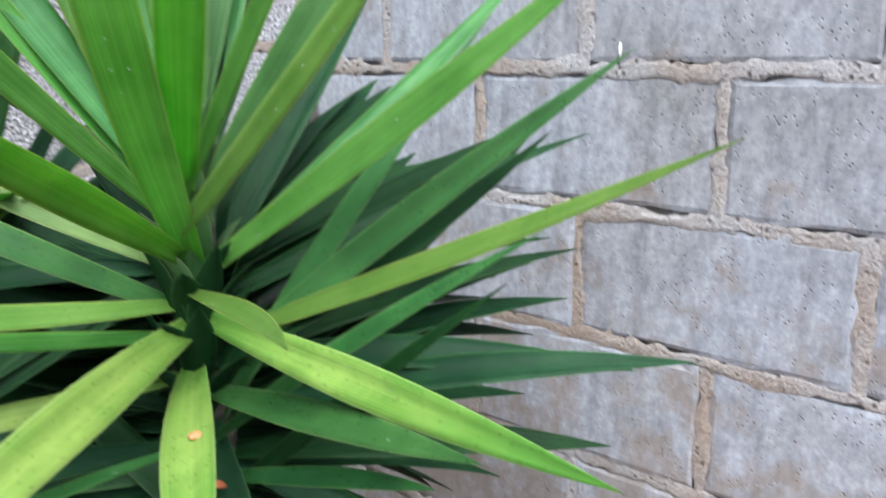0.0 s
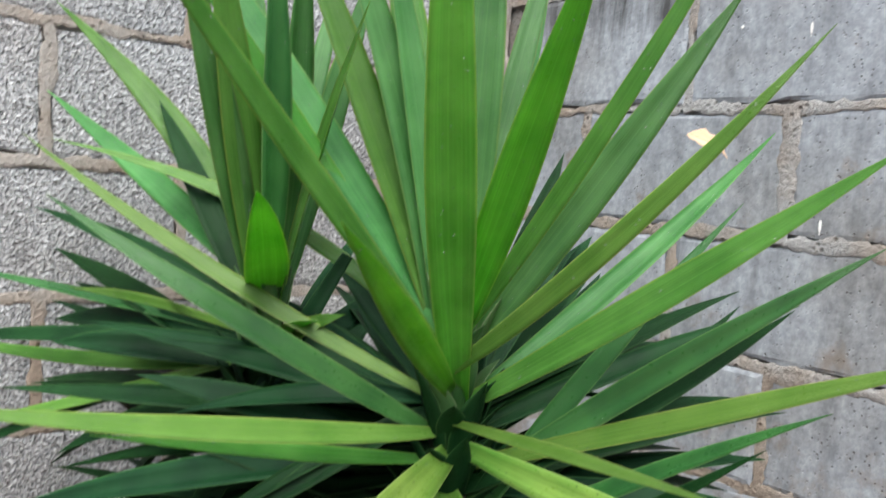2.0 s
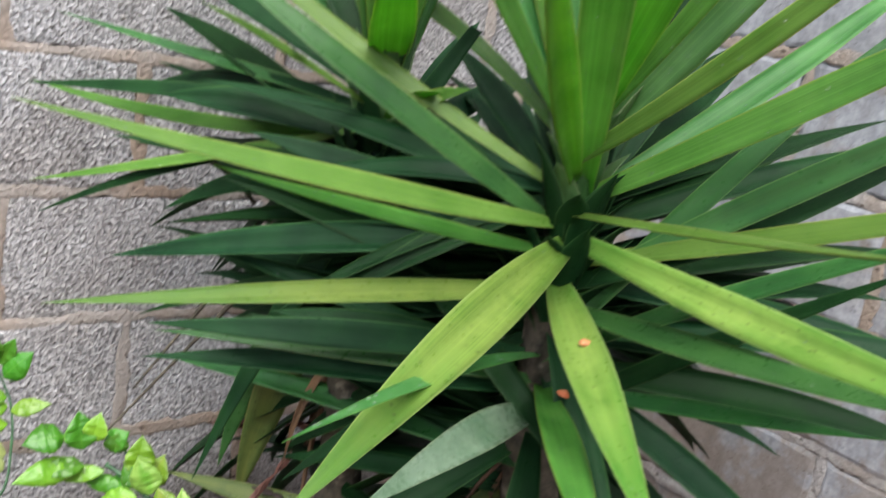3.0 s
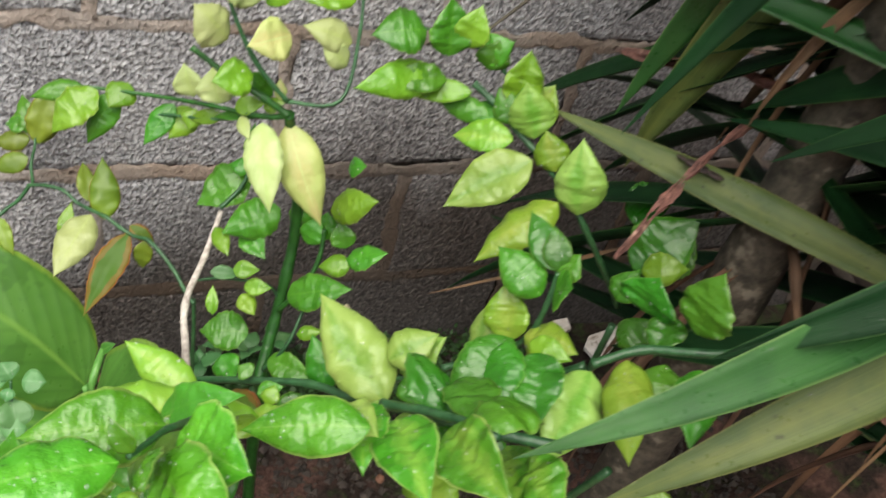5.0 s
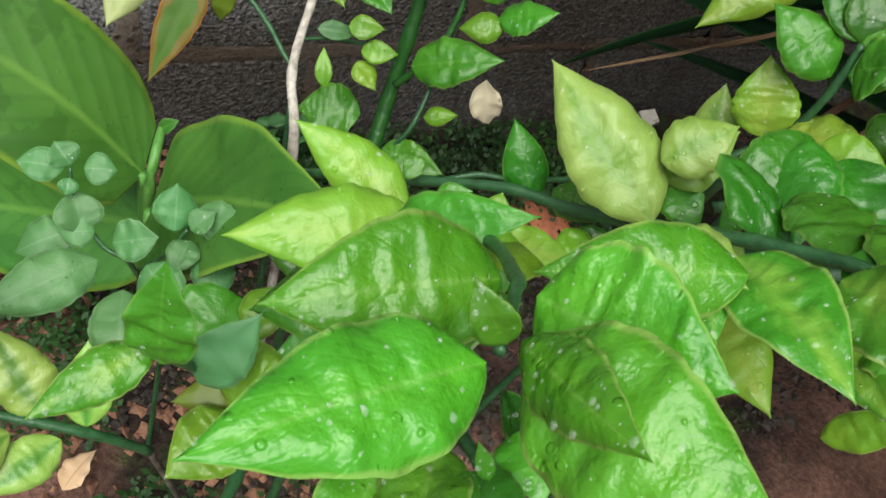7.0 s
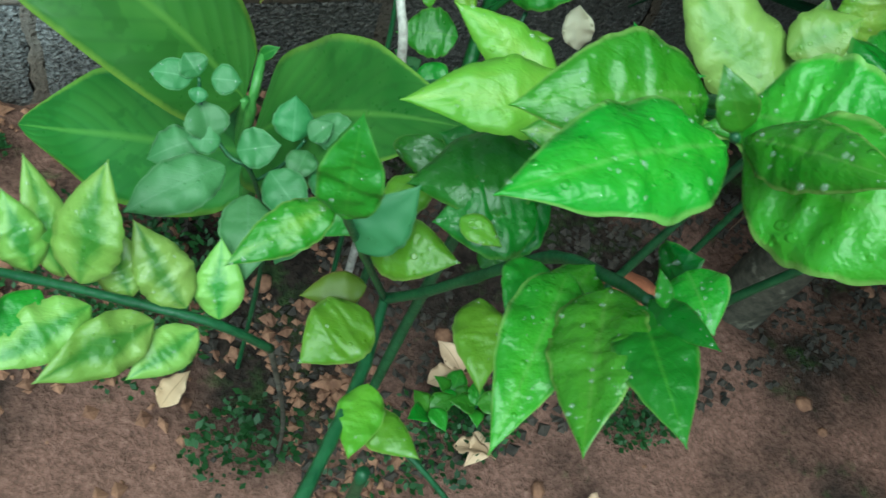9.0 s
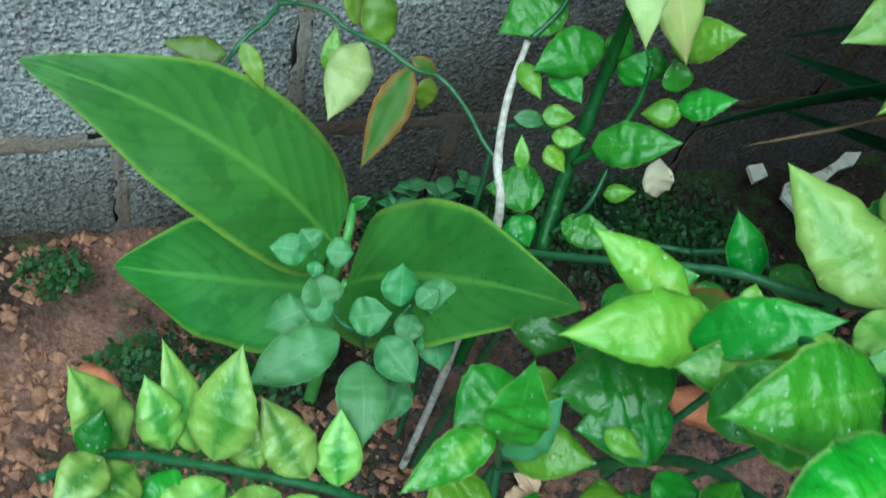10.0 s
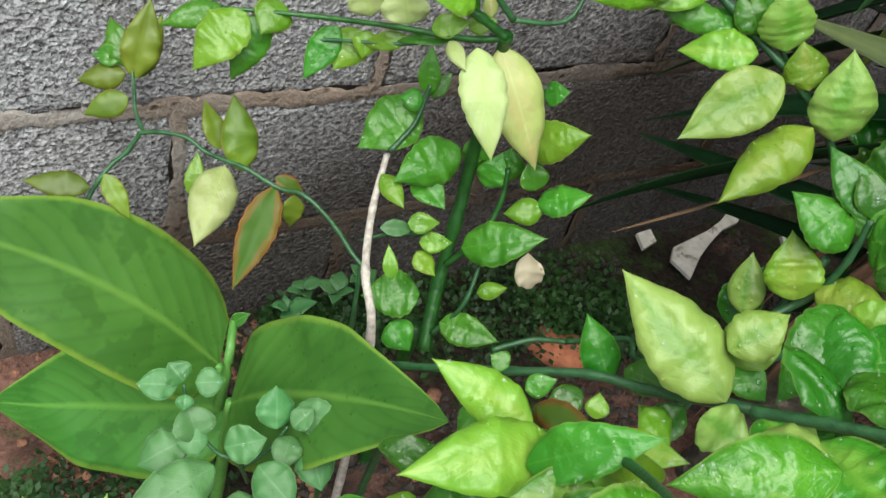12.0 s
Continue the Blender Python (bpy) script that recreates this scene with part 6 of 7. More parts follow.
ovate(SHRUB_FRONT, (-1.387, -0.570, 0.395), (-1.410, -0.610, 0.397), 0.025, (-0.32, -0.28, 1.16), "L")
ovate(SHRUB_FRONT, (-1.396, -0.583, 0.387), (-1.372, -0.619, 0.397), 0.022, (-0.34, -0.25, 1.15), "L")
ovate(SHRUB_FRONT, (-1.331, -0.555, 0.450), (-1.348, -0.607, 0.446), 0.026, (-0.45, -0.31, 1.09), "L")
ovate(SHRUB_FRONT, (-1.319, -0.566, 0.452), (-1.328, -0.613, 0.455), 0.025, (-0.48, -0.29, 1.08), "G")
ovate(SHRUB_FRONT, (-1.354, -0.611, 0.575), (-1.409, -0.672, 0.570), 0.029, (-0.51, -0.26, 1.07), "H")
ovate(SHRUB_FRONT, (-1.348, -0.626, 0.587), (-1.388, -0.686, 0.592), 0.033, (-0.57, -0.22, 1.04), "H")
ovate(SHRUB_FRONT, (-1.346, -0.639, 0.596), (-1.362, -0.695, 0.609), 0.026, (-0.62, -0.19, 1.01), "G")
ovate(SHRUB_FRONT, (-1.343, -0.639, 0.599), (-1.341, -0.670, 0.619), 0.012, (-0.64, -0.22, 0.98), "D")
ovate(SHRUB_FRONT, (-1.345, -0.647, 0.608), (-1.350, -0.638, 0.621), 0.006, (-0.64, -0.26, 0.98), "G")
ovate(SHRUB_FRONT, (-1.325, -0.632, 0.603), (-1.329, -0.659, 0.605), 0.022, (-0.66, -0.24, 0.97), "H")
ovate(SHRUB_FRONT, (-1.321, -0.624, 0.582), (-1.314, -0.628, 0.602), 0.023, (-0.65, -0.28, 0.96), "D")
ovate(SHRUB_FRONT, (-1.348, -0.591, 0.549), (-1.373, -0.613, 0.549), 0.020, (-0.51, -0.33, 1.04), "G")
ovate(SHRUB_FRONT, (-1.335, -0.605, 0.566), (-1.367, -0.630, 0.559), 0.022, (-0.55, -0.30, 1.03), "H")
ovate(SHRUB_FRONT, (-1.328, -0.541, 0.458), (-1.312, -0.534, 0.471), 0.016, (-0.48, -0.39, 1.04), "D")
ovate(SHRUB_FRONT, (-1.350, -0.550, 0.600), (-1.309, -0.574, 0.642), 0.024, (-0.64, -0.27, 0.97), "G")
ovate(SHRUB_FRONT, (-1.364, -0.588, 0.603), (-1.327, -0.596, 0.645), 0.029, (-0.63, -0.21, 1.00), "G")
ovate(SHRUB_FRONT, (-1.372, -0.602, 0.631), (-1.344, -0.617, 0.666), 0.034, (-0.65, -0.18, 0.99), "V")
ovate(SHRUB_FRONT, (-1.328, -0.544, 0.554), (-1.387, -0.533, 0.533), 0.043, (-0.51, -0.30, 1.06), "D")
ovate(SHRUB_FRONT, (-1.335, -0.563, 0.543), (-1.380, -0.553, 0.530), 0.038, (-0.51, -0.25, 1.07), "D")
ovate(SHRUB_FRONT, (-1.379, -0.503, 0.490), (-1.418, -0.521, 0.477), 0.035, (-0.38, -0.33, 1.11), "G")
ovate(SHRUB_FRONT, (-1.363, -0.504, 0.498), (-1.383, -0.530, 0.489), 0.022, (-0.43, -0.32, 1.09), "L")
ovate(SHRUB_FRONT, (-1.328, -0.480, 0.529), (-1.317, -0.509, 0.537), 0.022, (-0.54, -0.36, 1.01), "G")
ovate(SHRUB_FRONT, (-1.296, -0.498, 0.544), (-1.275, -0.527, 0.549), 0.019, (-0.60, -0.32, 0.98), "R")
ovate(SHRUB_FRONT, (-1.250, -0.614, 0.653), (-1.313, -0.588, 0.630), 0.032, (-0.66, -0.19, 0.97), "H")
ovate(SHRUB_FRONT, (-1.253, -0.581, 0.630), (-1.244, -0.615, 0.644), 0.022, (-0.70, -0.19, 0.94), "P")
ovate(SHRUB_FRONT, (-1.330, -0.575, 0.609), (-1.367, -0.562, 0.603), 0.023, (-0.50, -0.28, 1.07), "V")
stem(SHRUB_SIDE, [(-1.620, -0.475, 0.409), (-1.588, -0.462, 0.396), (-1.552, -0.464, 0.377), (-1.502, -0.476, 0.357), (-1.451, -0.492, 0.340), (-1.416, -0.496, 0.302)], .0042, .0055)
ovate(SHRUB_SIDE, (-1.576, -0.454, 0.383), (-1.601, -0.421, 0.430), 0.032, (0.05, -0.54, 1.09), "M")
ovate(SHRUB_SIDE, (-1.551, -0.455, 0.370), (-1.561, -0.420, 0.404), 0.026, (-0.01, -0.53, 1.10), "M")
ovate(SHRUB_SIDE, (-1.535, -0.455, 0.359), (-1.548, -0.399, 0.407), 0.025, (-0.03, -0.54, 1.09), "M")
ovate(SHRUB_SIDE, (-1.527, -0.465, 0.366), (-1.504, -0.419, 0.421), 0.039, (-0.08, -0.53, 1.10), "M")
ovate(SHRUB_SIDE, (-1.500, -0.472, 0.354), (-1.512, -0.428, 0.377), 0.028, (-0.10, -0.49, 1.11), "M")
ovate(SHRUB_SIDE, (-1.470, -0.483, 0.352), (-1.494, -0.437, 0.385), 0.032, (-0.14, -0.48, 1.12), "M")
ovate(SHRUB_SIDE, (-1.451, -0.489, 0.342), (-1.444, -0.450, 0.375), 0.028, (-0.20, -0.45, 1.12), "M")
ovate(SHRUB_SIDE, (-1.572, -0.468, 0.386), (-1.609, -0.501, 0.394), 0.032, (0.06, -0.47, 1.13), "M")
ovate(SHRUB_SIDE, (-1.548, -0.470, 0.373), (-1.585, -0.509, 0.366), 0.025, (0.01, -0.44, 1.15), "G")
ovate(SHRUB_SIDE, (-1.523, -0.482, 0.369), (-1.584, -0.510, 0.365), 0.032, (-0.01, -0.43, 1.15), "M")
ovate(SHRUB_SIDE, (-1.490, -0.491, 0.357), (-1.558, -0.520, 0.360), 0.033, (-0.07, -0.41, 1.16), "M")
ovate(SHRUB_SIDE, (-1.465, -0.496, 0.347), (-1.510, -0.519, 0.342), 0.026, (-0.13, -0.40, 1.16), "M")
ovate(SHRUB_SIDE, (-1.588, -0.465, 0.400), (-1.616, -0.488, 0.401), 0.026, (0.08, -0.48, 1.12), "M")
ovate(SHRUB_SIDE, (-1.596, -0.464, 0.401), (-1.585, -0.447, 0.423), 0.020, (0.06, -0.52, 1.10), "D")
ovate(SHRUB_SIDE, (-1.584, -0.487, 0.343), (-1.604, -0.496, 0.340), 0.015, (0.06, -0.42, 1.16), "B")
stem(WEED, [(-1.408, -0.386, 0.340), (-1.390, -0.387, 0.358), (-1.376, -0.383, 0.378)], .0025, .002)
stem(WEED, [(-1.401, -0.387, 0.318), (-1.414, -0.390, 0.361), (-1.427, -0.383, 0.369), (-1.440, -0.363, 0.386), (-1.441, -0.347, 0.405)], .003, .002)
ovate(WEED, (-1.432, -0.397, 0.376), (-1.497, -0.416, 0.363), 0.034, (-0.16, -0.55, 1.07), "b")
ovate(WEED, (-1.420, -0.415, 0.367), (-1.432, -0.471, 0.355), 0.034, (-0.23, -0.49, 1.09), "b")
ovate(WEED, (-1.405, -0.406, 0.378), (-1.390, -0.441, 0.373), 0.028, (-0.27, -0.52, 1.06), "b")
ovate(WEED, (-1.364, -0.398, 0.373), (-1.366, -0.431, 0.364), 0.026, (-0.32, -0.51, 1.05), "b")
ovate(WEED, (-1.370, -0.376, 0.386), (-1.342, -0.402, 0.393), 0.024, (-0.33, -0.56, 1.01), "b")
ovate(WEED, (-1.384, -0.382, 0.376), (-1.379, -0.359, 0.396), 0.026, (-0.29, -0.58, 1.01), "b")
ovate(WEED, (-1.375, -0.389, 0.374), (-1.389, -0.409, 0.368), 0.020, (-0.29, -0.54, 1.04), "b")
ovate(WEED, (-1.422, -0.385, 0.375), (-1.396, -0.394, 0.389), 0.025, (-0.25, -0.56, 1.04), "b")
ovate(WEED, (-1.438, -0.376, 0.377), (-1.441, -0.355, 0.393), 0.027, (-0.20, -0.60, 1.03), "b")
ovate(WEED, (-1.444, -0.344, 0.401), (-1.470, -0.336, 0.401), 0.020, (-0.17, -0.64, 1.00), "b")
ovate(WEED, (-1.440, -0.343, 0.402), (-1.448, -0.331, 0.411), 0.019, (-0.19, -0.65, 0.99), "b")
ovate(WEED, (-1.433, -0.346, 0.402), (-1.414, -0.351, 0.403), 0.019, (-0.22, -0.63, 1.00), "b")
ovate(WEED, (-1.442, -0.355, 0.405), (-1.445, -0.363, 0.398), 0.011, (-0.19, -0.62, 1.01), "b")
ovate(WEED, (-1.443, -0.368, 0.369), (-1.477, -0.373, 0.358), 0.029, (-0.16, -0.58, 1.05), "b")
ovate(WEED, (-1.386, -0.418, 0.339), (-1.403, -0.442, 0.320), 0.027, (-0.26, -0.48, 1.09), "b")
ovate(WEED, (-1.376, -0.390, 0.387), (-1.360, -0.385, 0.397), 0.016, (-0.32, -0.56, 1.01), "b")
ovate(WEED, (-1.431, -0.377, 0.378), (-1.452, -0.373, 0.376), 0.019, (-0.19, -0.58, 1.04), "b")
stem(SHRUB_TALL, [(-1.19, -0.25, -0.02), (-1.20, -0.26, 0.15), (-1.206, -0.275, 0.30)], 0.013, 0.011)
stem(SHRUB_TALL, [(-1.292, -0.36, -0.02), (-1.295, -0.355, 0.20), (-1.299, -0.340, 0.395), (-1.297, -0.305, 0.435), (-1.273, -0.254, 0.446), (-1.255, -0.225, 0.478)], 0.0072, 0.0045, BARK, "pale dry stem with flaking bark")
stem(SHRUB_TALL, [(-1.284, -0.275, 0.411), (-1.283, -0.29, 0.30), (-1.29, -0.33, -0.02)], 0.003, 0.005)
stem(SHRUB_BACK, [(-0.90, -0.40, 0.46), (-0.88, -0.38, 0.25), (-0.87, -0.36, -0.02)], 0.006, 0.008)
stem(SHRUB_LOW, [(-1.30, -0.40, 0.42), (-1.29, -0.38, 0.20), (-1.28, -0.36, -0.02)], 0.005, 0.008)
stem(SHRUB_LOW, [(-1.06, -0.47, 0.53), (-1.06, -0.44, 0.25), (-1.07, -0.42, -0.02)], 0.006, 0.008)
stem(SHRUB_LOW, [(-0.98, -0.55, 0.45), (-1.00, -0.50, 0.25), (-1.03, -0.45, -0.02)], 0.006, 0.009)
stem(SHRUB_FRONT, [(-1.385, -0.60, 0.33), (-1.37, -0.59, 0.15), (-1.36, -0.58, -0.02)], 0.007, 0.009)
stem(SHRUB_FRONT, [(-1.29, -0.47, 0.44), (-1.29, -0.46, 0.2), (-1.30, -0.47, -0.02)], 0.007, 0.009)
stem(SHRUB_SIDE, [(-1.416, -0.496, 0.302), (-1.385, -0.485, 0.14), (-1.37, -0.47, -0.02)], 0.004, 0.0025, TRUNK, "thin brown woody base")
stem(WEED, [(-1.385, -0.372, 0.33), (-1.385, -0.37, 0.15), (-1.39, -0.37, -0.02)], 0.0035, 0.004)

# ---- broad-leaved plant with three wide leaves ----
BROAD = leaf_material("broad_leaf", (0.043, 0.157, 0.022), (0.078, 0.221, 0.036), edge=(0.20, 0.36, 0.05), rib=(0.13, 0.30, 0.05), veins=11.0, rough=0.34, trans=0.16, wet=0.35)
BROAD.node_tree.nodes["Principled BSDF"].inputs["Specular IOR Level"].default_value = 0.28
CANNA = plant("broad_leaved_plant", (-1.40, -0.32, 0.0), "young plant with three broad ribbed green leaves by the wall")
blade("leaf", CANNA, (-1.381, -0.250, 0.268), (-1.613, -0.165, 0.419), 0.122, BROAD, broad_shape, (-0.119, -0.625, 1.021), 0.010, 0.10, 0.03, 4, 0.0, 26, 12, 0.001, 1, bend=0.022)
blade("leaf", CANNA, (-1.366, -0.252, 0.198), (-1.560, -0.155, 0.143), 0.140, BROAD, broad_shape, (-0.12, -0.80, 0.52), 0.014, 0.10, 0.04, -4, 0.0, 26, 12, 0.001, 2, bend=0.006)
blade("leaf", CANNA, (-1.382, -0.289, 0.268), (-1.309, -0.458, 0.472), 0.120, BROAD, broad_shape, (-0.36, -0.38, 0.85), 0.012, 0.10, 0.05, 6, 0.0, 26, 12, 0.001, 3, bend=-0.010)
CANNA_STALK = stem_material("leaf_stalk", (0.06, 0.20, 0.03), (0.12, 0.30, 0.06), 60, 0.45)
tube("stalk", CANNA, [(-1.371, -0.220, -0.02), (-1.375, -0.235, 0.134), (-1.381, -0.250, 0.270)], 0.008, 0.0045, CANNA_STALK, 10)
tube("stalk", CANNA, [(-1.356, -0.222, -0.02), (-1.360, -0.237, 0.099), (-1.366, -0.252, 0.200)], 0.008, 0.0045, CANNA_STALK, 10)
tube("stalk", CANNA, [(-1.372, -0.259, -0.02), (-1.376, -0.274, 0.134), (-1.382, -0.289, 0.270)], 0.008, 0.0045, CANNA_STALK, 10)
tube("rolled_leaf", CANNA, [(-1.375, -0.230, 0.107), (-1.376, -0.256, 0.265), (-1.362, -0.222, 0.293)], 0.006, 0.0035, CANNA_STALK, 10)
blade("leaf_tip", CANNA, (-1.364, -0.224, 0.291), (-1.350, -0.228, 0.306), 0.012, BROAD, elliptic_shape, (-0.4, -0.5, 0.7), 0.002, 0.4, 0.0, 0, 0.0, 8, 4, 0.0009, 6)
# ---- rain drops lying on the leaves, too many to count ----
def rain_drops():
    m, n, l, b = material("water")
    b.inputs["Base Color"].default_value = (0.9, 0.95, 0.92, 1)
    b.inputs["Roughness"].default_value = 0.04
    b.inputs["IOR"].default_value = 1.33
    clear = n.new("ShaderNodeBsdfTransparent")
    both = n.new("ShaderNodeMixShader")
    both.inputs[0].default_value = 0.13
    l.new(clear.outputs[0], both.inputs[1]), l.new(b.outputs[0], both.inputs[2])
    l.new(both.outputs[0], n["Material Output"].inputs["Surface"])
    verts, faces = [], []
    for p, up, k in DROPS:
        r = 0.0004 + 0.0010 * k ** 3
        x = up.orthogonal().normalized()
        y = up.cross(x)
        i = len(verts)
        for h, s in ((0.0, 1.0), (0.32, 0.75)):
            for q in range(6):
                a = q * math.pi / 3
                verts.append(p + (x * math.cos(a) + y * math.sin(a)) * r * s + up * r * h)
        verts.append(p + up * r * 0.45)
        for q in range(6):
            w = (q + 1) % 6
            faces.append((i + q, i + w, i + 6 + w, i + 6 + q))
            faces.append((i + 6 + q, i + 6 + w, i + 12))
    me = bpy.data.meshes.new("rain_drops")
    me.from_pydata(verts, [], faces)
    for f in me.polygons:
        f.use_smooth = True
    me.materials.append(m)
    tagged(new("rain_drops", me), "clear rain drops beaded on the leaves", "water", kind="stuff")


rain_drops()
# ---- small things on the soil ----
def lump(name, at, size, mat, label, category, seed, flat=0.6, group=""):
    """An irregular stone or clod that rests on the soil."""
    bm = bmesh.new()
    bmesh.ops.create_icosphere(bm, subdivisions=2, radius=1)
    for v in bm.verts:
        k = 1 + 0.35 * noise.noise(v.co * 1.6 + Vector((seed, 0, 0))) + 0.15 * noise.noise(v.co * 4 + Vector((0, seed, 0)))
        v.co = Vector((v.co.x * size[0], v.co.y * size[1], v.co.z * size[2] * flat)) * k
    ob = part(name, bm, mat, None)
    tagged(ob, label, category, group)
    ob.location = (at[0], at[1], ground_height(at[0], at[1]) + size[2] * flat * 0.45)
    ob.rotation_euler = (0, 0, seed * 1.7)
    return ob


CLOD = stem_material("clay_clod", (0.10, 0.042, 0.025), (0.30, 0.15, 0.09), 60, 0.9)
CHIP = stem_material("pale_tile", (0.42, 0.38, 0.33), (0.62, 0.58, 0.53), 50, 0.7, (0.16, 0.12, 0.09))
BRICK = stem_material("red_brick", (0.25, 0.075, 0.035), (0.42, 0.15, 0.075), 70, 0.85)
CLODS = "clods of red soil"
clod_rng = random.Random(4)
for k in range(110):
    x, y = clod_rng.uniform(-1.95, -1.30), clod_rng.uniform(-0.62, -0.02)
    if k % 3 == 0:
        x, y = clod_rng.uniform(-1.25, -0.45), clod_rng.uniform(-0.75, -0.15)
    s = clod_rng.uniform(0.003, 0.012)
    if x < -1.36 and y < -0.36:
        y = y * 0.5
    lump("clod", (x, y), (s, s * clod_rng.uniform(0.7, 1.1), s), CLOD, "small crumbly clod of reddish soil", "clod", k + 1, 0.7, CLODS)
def crumbs(name, label, mat, area, count, size, seed):
    """Loose crumbs of soil and grit, too many to count."""
    rng = random.Random(seed)
    verts, faces = [], []
    for k in range(count):
        x, y = rng.uniform(area[0], area[1]), rng.uniform(area[2], area[3])
        if noise.noise((x * 6, y * 6, 2)) < -0.15 or (x < -1.36 and y < -0.36 and rng.random() < 0.93):
            continue
        s = size * rng.uniform(0.3, 1.0) ** 2 + 0.0012
        z = ground_height(x, y) + s * 0.3
        i = len(verts)
        for d in ((1, 0, 0), (0, 1, 0), (-1, 0, 0), (0, -1, 0), (0, 0, 0.9), (0, 0, -0.9)):
            verts.append((x + (d[0] + rng.uniform(-0.4, 0.4)) * s, y + (d[1] + rng.uniform(-0.4, 0.4)) * s, z + (d[2] + rng.uniform(-0.3, 0.3)) * s))
        for a, b_, c in ((0, 1, 4), (1, 2, 4), (2, 3, 4), (3, 0, 4), (1, 0, 5), (2, 1, 5), (3, 2, 5), (0, 3, 5)):
            faces.append((i + a, i + b_, i + c))
    me = bpy.data.meshes.new(name)
    me.from_pydata(verts, [], faces)
    me.materials.append(mat)
    tagged(new(name, me), label, "soil", kind="stuff")


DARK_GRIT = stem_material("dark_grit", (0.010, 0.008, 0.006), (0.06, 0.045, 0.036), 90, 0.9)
crumbs("red_crumbs", "loose crumbs of red soil by the wall", CLOD, (-2.0, -1.25, -0.7, -0.01), 5200, 0.008, 31)
crumbs("dark_crumbs", "near-black loose crumbs on the soil under the shrubs", DARK_GRIT, (-1.45, -0.4, -0.52, -0.02), 5200, 0.007, 32)
lump("clod", (-1.587, -0.206), (0.024, 0.013, 0.02), BRICK, "sharp red shard lying in the soil", "shard", 3.3, 0.8)
lump("brick_shard", (-0.86, -0.18), (0.055, 0.035, 0.03), BRICK, "broken piece of red brick on the soil", "shard", 5.1, 0.8)
lump("brick_shard", (-0.91, -0.37), (0.04, 0.028, 0.025), BRICK, "small orange brick shard among the leaves", "shard", 7.1, 0.8)


def tile_shard(at, points, label, yaw):
    """A thin broken tile with a curved edge."""
    bm = bmesh.new()
    lo = [bm.verts.new((x, y, 0)) for x, y in points]
    hi = [bm.verts.new((x, y, 0.007)) for x, y in points]
    bm.faces.new(lo[::-1]), bm.faces.new(hi)
    for k in range(len(lo)):
        bm.faces.new((lo[k - 1], lo[k], hi[k], hi[k - 1]))
    ob = part("tile_shard", bm, CHIP, None)
    for f in ob.data.polygons:
        f.use_smooth = False
    tagged(ob, label, "tile shard")
    ob.matrix_world = pose(at[0], at[1], at[2], 5, -4, yaw)


tile_shard((-0.50, -0.066, 0.024), [(0.062, 0.050), (0.093, 0.046), (0.066, 0.026), (0.030, 0.020), (-0.005, 0.004), (-0.045, -0.018), (-0.086, -0.050), (-0.098, -0.010), (-0.080, 0.010), (-0.045, 0.016), (0.0, 0.024), (0.035, 0.036)], "pale broken tile with curved edges on the soil", 0)
tile_shard((-0.63, -0.035, 0.03), [(-0.02, -0.012), (0.012, -0.015), (0.022, 0.006), (-0.005, 0.014)], "small white chip of tile on the soil", 20)
tile_shard((-0.367, -0.10, 0.03), [(-0.012, -0.01), (0.014, -0.012), (0.012, 0.010), (-0.01, 0.012)], "small white chip of tile beside the wall", 70)


def dry_leaf(base, tip, width, mat, face, label, seed):
    root = tagged(new("dry_leaf"), label, "dead leaf", "fallen leaves")
    root.location = base
    blade("blade", root, base, tip, width, mat, ovate_shape, face, 0.006, 0.35, 0.25, 40, 0.0, 12, 6, 0.0008, seed)


TAN_DRY = leaf_material("tan_dry_leaf", (0.42, 0.25, 0.15), (0.66, 0.46, 0.32), rib=(0.3, 0.18, 0.1), rough=0.7, trans=0.15, wet=0.0)
PETAL = leaf_material("cream_petal", (0.62, 0.55, 0.40), (0.80, 0.74, 0.58), rough=0.6, trans=0.25, wet=0.0)
dry_leaf((-0.634, -0.858, 1.412), (-0.602, -0.884, 1.392), 0.021, TAN_DRY, (-0.6, -0.6, 0.5), "small pale dry leaf caught among the yucca blades", 1)
RED_BIT = leaf_material("red_petal", (0.30, 0.035, 0.025), (0.46, 0.075, 0.05), rough=0.6, trans=0.2, wet=0.0)
ORANGE_BIT = leaf_material("orange_petal", (0.45, 0.13, 0.04), (0.62, 0.24, 0.08), rough=0.6, trans=0.2, wet=0.0)
dry_leaf((-0.727, -0.622, 1.050), (-0.729, -0.606, 1.066), 0.010, RED_BIT, (-0.6, -0.6, 0.5), "small withered red petal stuck beside the yucca's heart", 3)
dry_leaf((-0.756, -0.721, 0.930), (-0.742, -0.727, 0.924), 0.008, ORANGE_BIT, (-0.6, -0.6, 0.5), "small orange petal lying on a yucca blade", 4)
dry_leaf((-0.834, -0.540, 1.016), (-0.818, -0.550, 1.024), 0.008, PETAL, (-0.6, -0.6, 0.5), "pale petal scrap caught on the dark yucca blades", 5)
dry_leaf((-0.797, -0.442, 1.104), (-0.783, -0.449, 1.113), 0.008, PETAL, (-0.6, -0.6, 0.5), "pale petal scrap caught on the dark yucca blades", 6)
dry_leaf((-1.140, -0.300, 0.415), (-1.127, -0.309, 0.374), 0.026, PETAL, (-0.6, -0.5, 0.5), "cream withered petal hanging among the stems", 2)
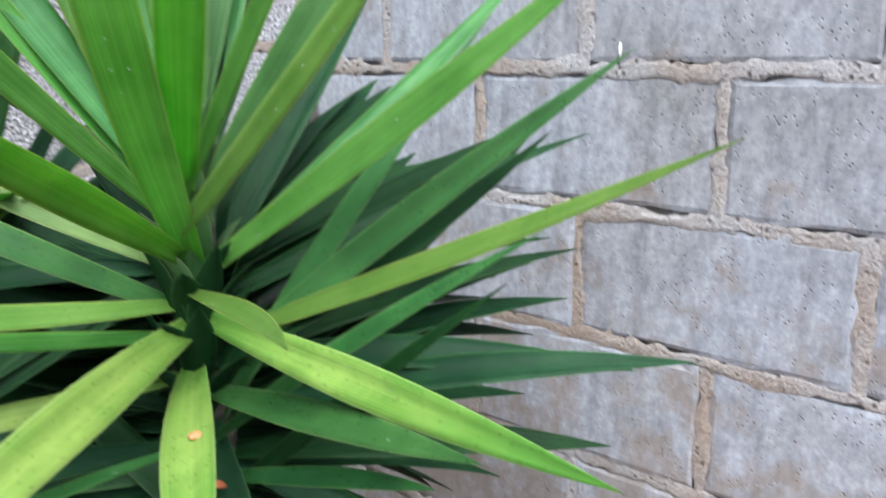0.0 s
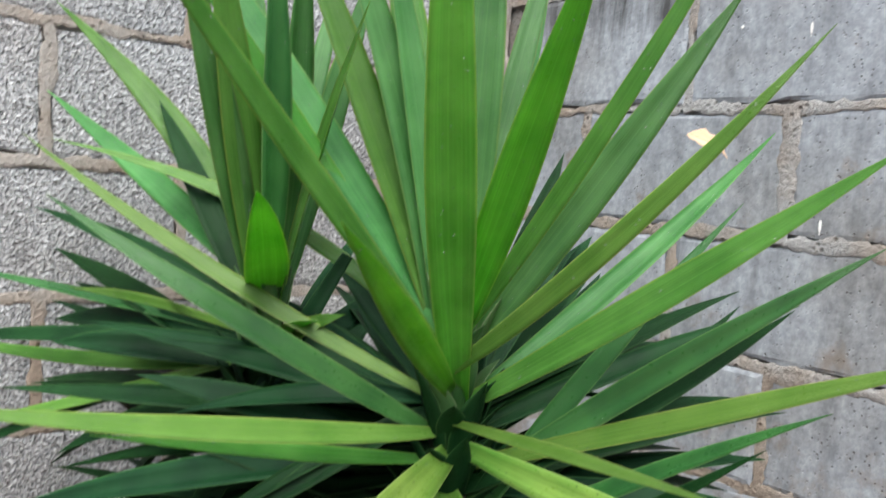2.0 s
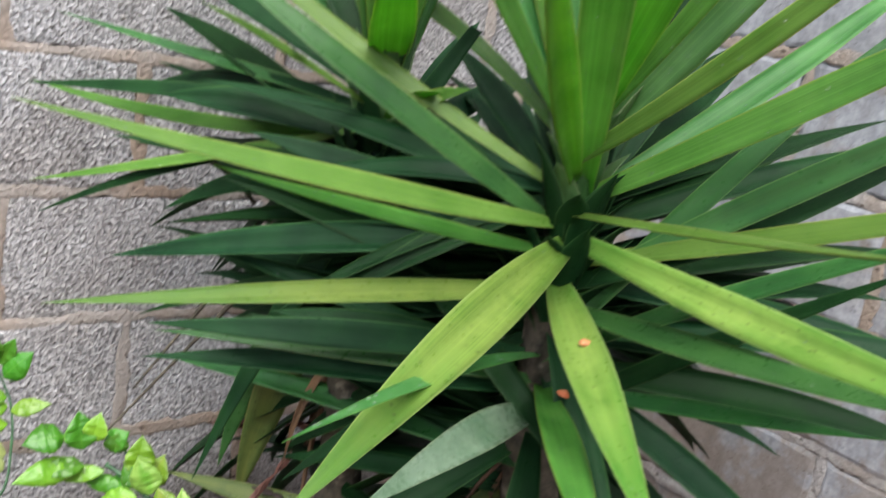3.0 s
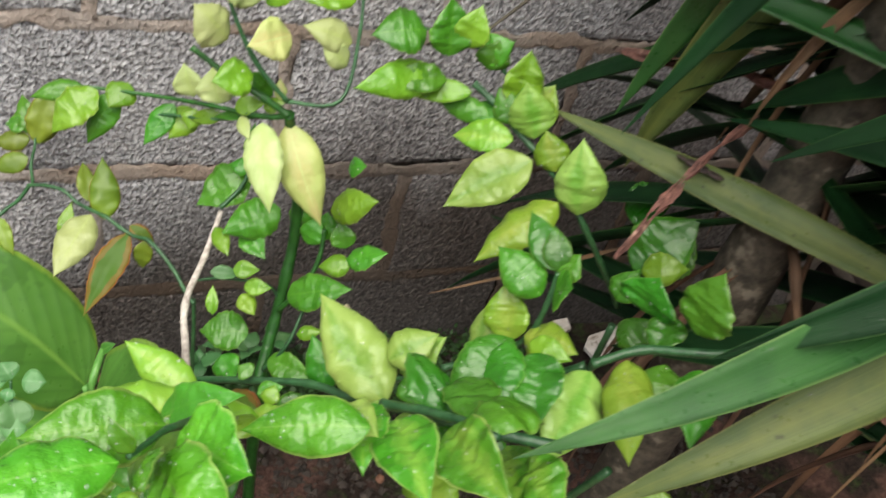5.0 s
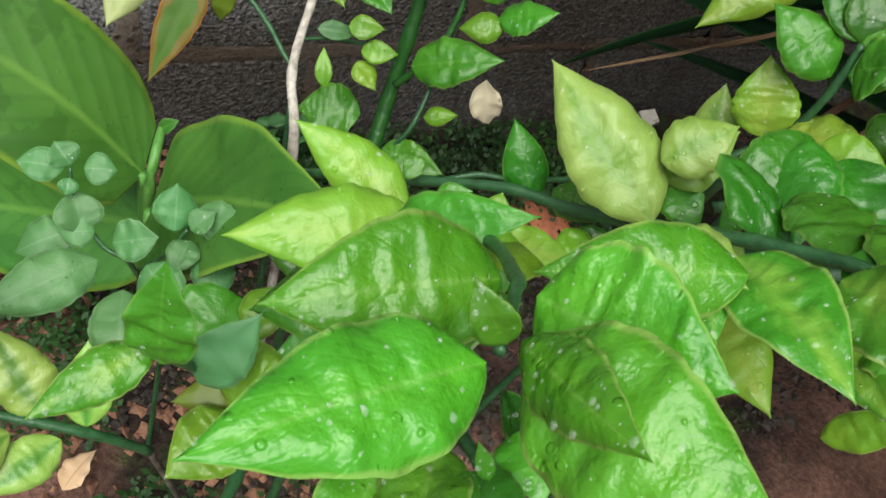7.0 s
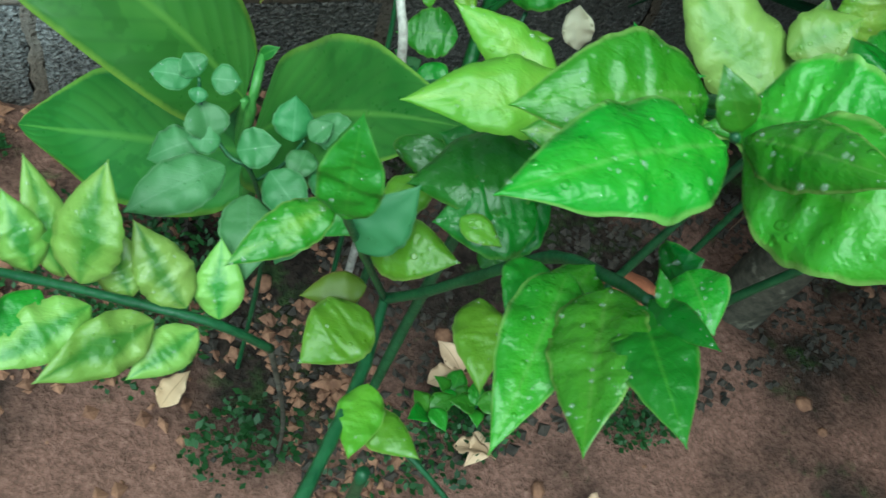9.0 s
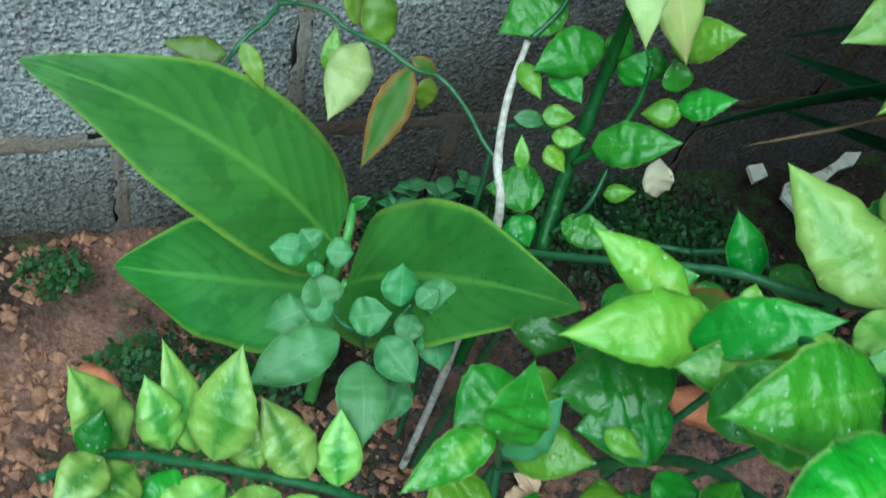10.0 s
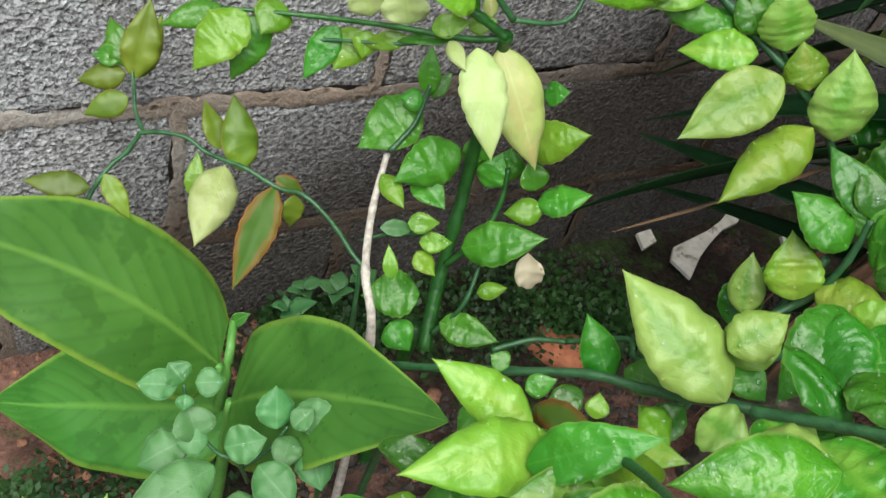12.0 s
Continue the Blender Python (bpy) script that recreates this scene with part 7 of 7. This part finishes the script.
for k, (x, y) in enumerate(((-1.205, -0.433), (-1.164, -0.431), (-1.16, -0.50), (-1.20, -0.505), (-0.95, -0.52), (-1.06, -0.60), (-1.00, -0.64), (-1.47, -0.40))):
    z = ground_height(x, y) + 0.012
    yaw = k * 1.9
    dry_leaf((x, y, z), (x + 0.045 * math.cos(yaw), y + 0.045 * math.sin(yaw), z + 0.006), 0.028, TAN_DRY, (0.2, 0.1, 1), "curled tan dead leaf on the soil", 10 + k)

# moss tufts and seedlings
MOSS = leaf_material("moss_leaf", (0.007, 0.028, 0.004), (0.025, 0.078, 0.012), rough=0.6, trans=0.2, wet=0.0)


def ground_cover(name, label, patches, count, size, rise, seed):
    """Tiny leaves in tufts, too many to count."""
    rng = random.Random(seed)
    bm = bmesh.new()
    uvl = bm.loops.layers.uv.new("UVMap")
    for k in range(count):
        cx, cy, r = rng.choice(patches)
        a, q = rng.uniform(0, 6.283), rng.random() ** 0.6 * r
        x, y = cx + q * math.cos(a), cy + q * math.sin(a) * 0.7
        if y > -0.012:
            y = -0.012 - rng.random() * 0.03
        z = ground_height(x, y) + rng.random() * rise
        yaw, s = rng.uniform(0, 6.283), size * rng.uniform(0.5, 1.5)
        d = Vector((math.cos(yaw), math.sin(yaw), rng.uniform(-0.1, 0.9))).normalized()
        sd = Vector((-math.sin(yaw), math.cos(yaw), rng.uniform(-0.3, 0.3)))
        p = Vector((x, y, z))
        vs = [bm.verts.new(p), bm.verts.new(p + d * s * 0.5 + sd * s * 0.3), bm.verts.new(p + d * s), bm.verts.new(p + d * s * 0.5 - sd * s * 0.3)]
        f = bm.faces.new(vs)
        for lp, uv in zip(f.loops, ((0.5, 0), (0.9, 0.5), (0.5, 1), (0.1, 0.5))):
            lp[uvl].uv = uv
    tagged(part(name, bm, MOSS, None), label, "ground cover", kind="stuff")


ground_cover("moss", "dark green moss and seedlings along the foot of the wall", [(-1.0, -0.08, 0.15), (-0.85, -0.10, 0.14), (-0.78, -0.16, 0.10), (-1.15, -0.06, 0.10), (-1.20, -0.05, 0.06)], 5200, 0.010, 0.035, 3)
ground_cover("small_weeds", "scattered small green weeds on red soil", [(-1.50, -0.20, 0.09), (-1.56, -0.30, 0.06), (-1.42, -0.22, 0.08), (-1.25, -0.50, 0.09), (-1.17, -0.48, 0.06), (-1.55, -0.19, 0.05), (-1.46, -0.28, 0.06), (-1.62, -0.06, 0.04), (-0.98, -0.52, 0.05), (-1.40, -0.45, 0.06), (-1.52, -0.24, 0.10), (-1.48, -0.33, 0.07)], 3400, 0.0085, 0.02, 5)
seedlings = random.Random(12)
for k, (x, y) in enumerate(((-1.20, -0.03), (-1.16, -0.045), (-1.12, -0.03), (-1.23, -0.06), (-1.19, -0.455), (-1.22, -0.47), (-1.17, -0.475))):
    sp = plant("seedling", (x, y, 0.0), "small dark green seedling at the foot of the wall" if k < 4 else "small green seedling on bare soil", "seedlings")
    top = ground_height(x, y) + (0.07 if k < 4 else 0.04)
    tube("stem", sp, [(x, y, -0.01), (x + 0.002, y, top)], 0.0015, 0.001, STEM, 6)
    for q in range(4):
        yaw = q * 1.57 + k
        s = seedlings.uniform(0.022, 0.036)
        blade("leaf", sp, (x, y, top - 0.004 * q), (x + s * math.cos(yaw), min(-0.012, y + s * math.sin(yaw)), top + seedlings.uniform(-0.01, 0.012)), s * 0.75, OVATE["B" if k < 4 else "G"], ovate_shape, (0, 0, 1), 0.003, 0.2, 0.1, 0, 0.0, 10, 4, 0.0007, k * 9 + q)
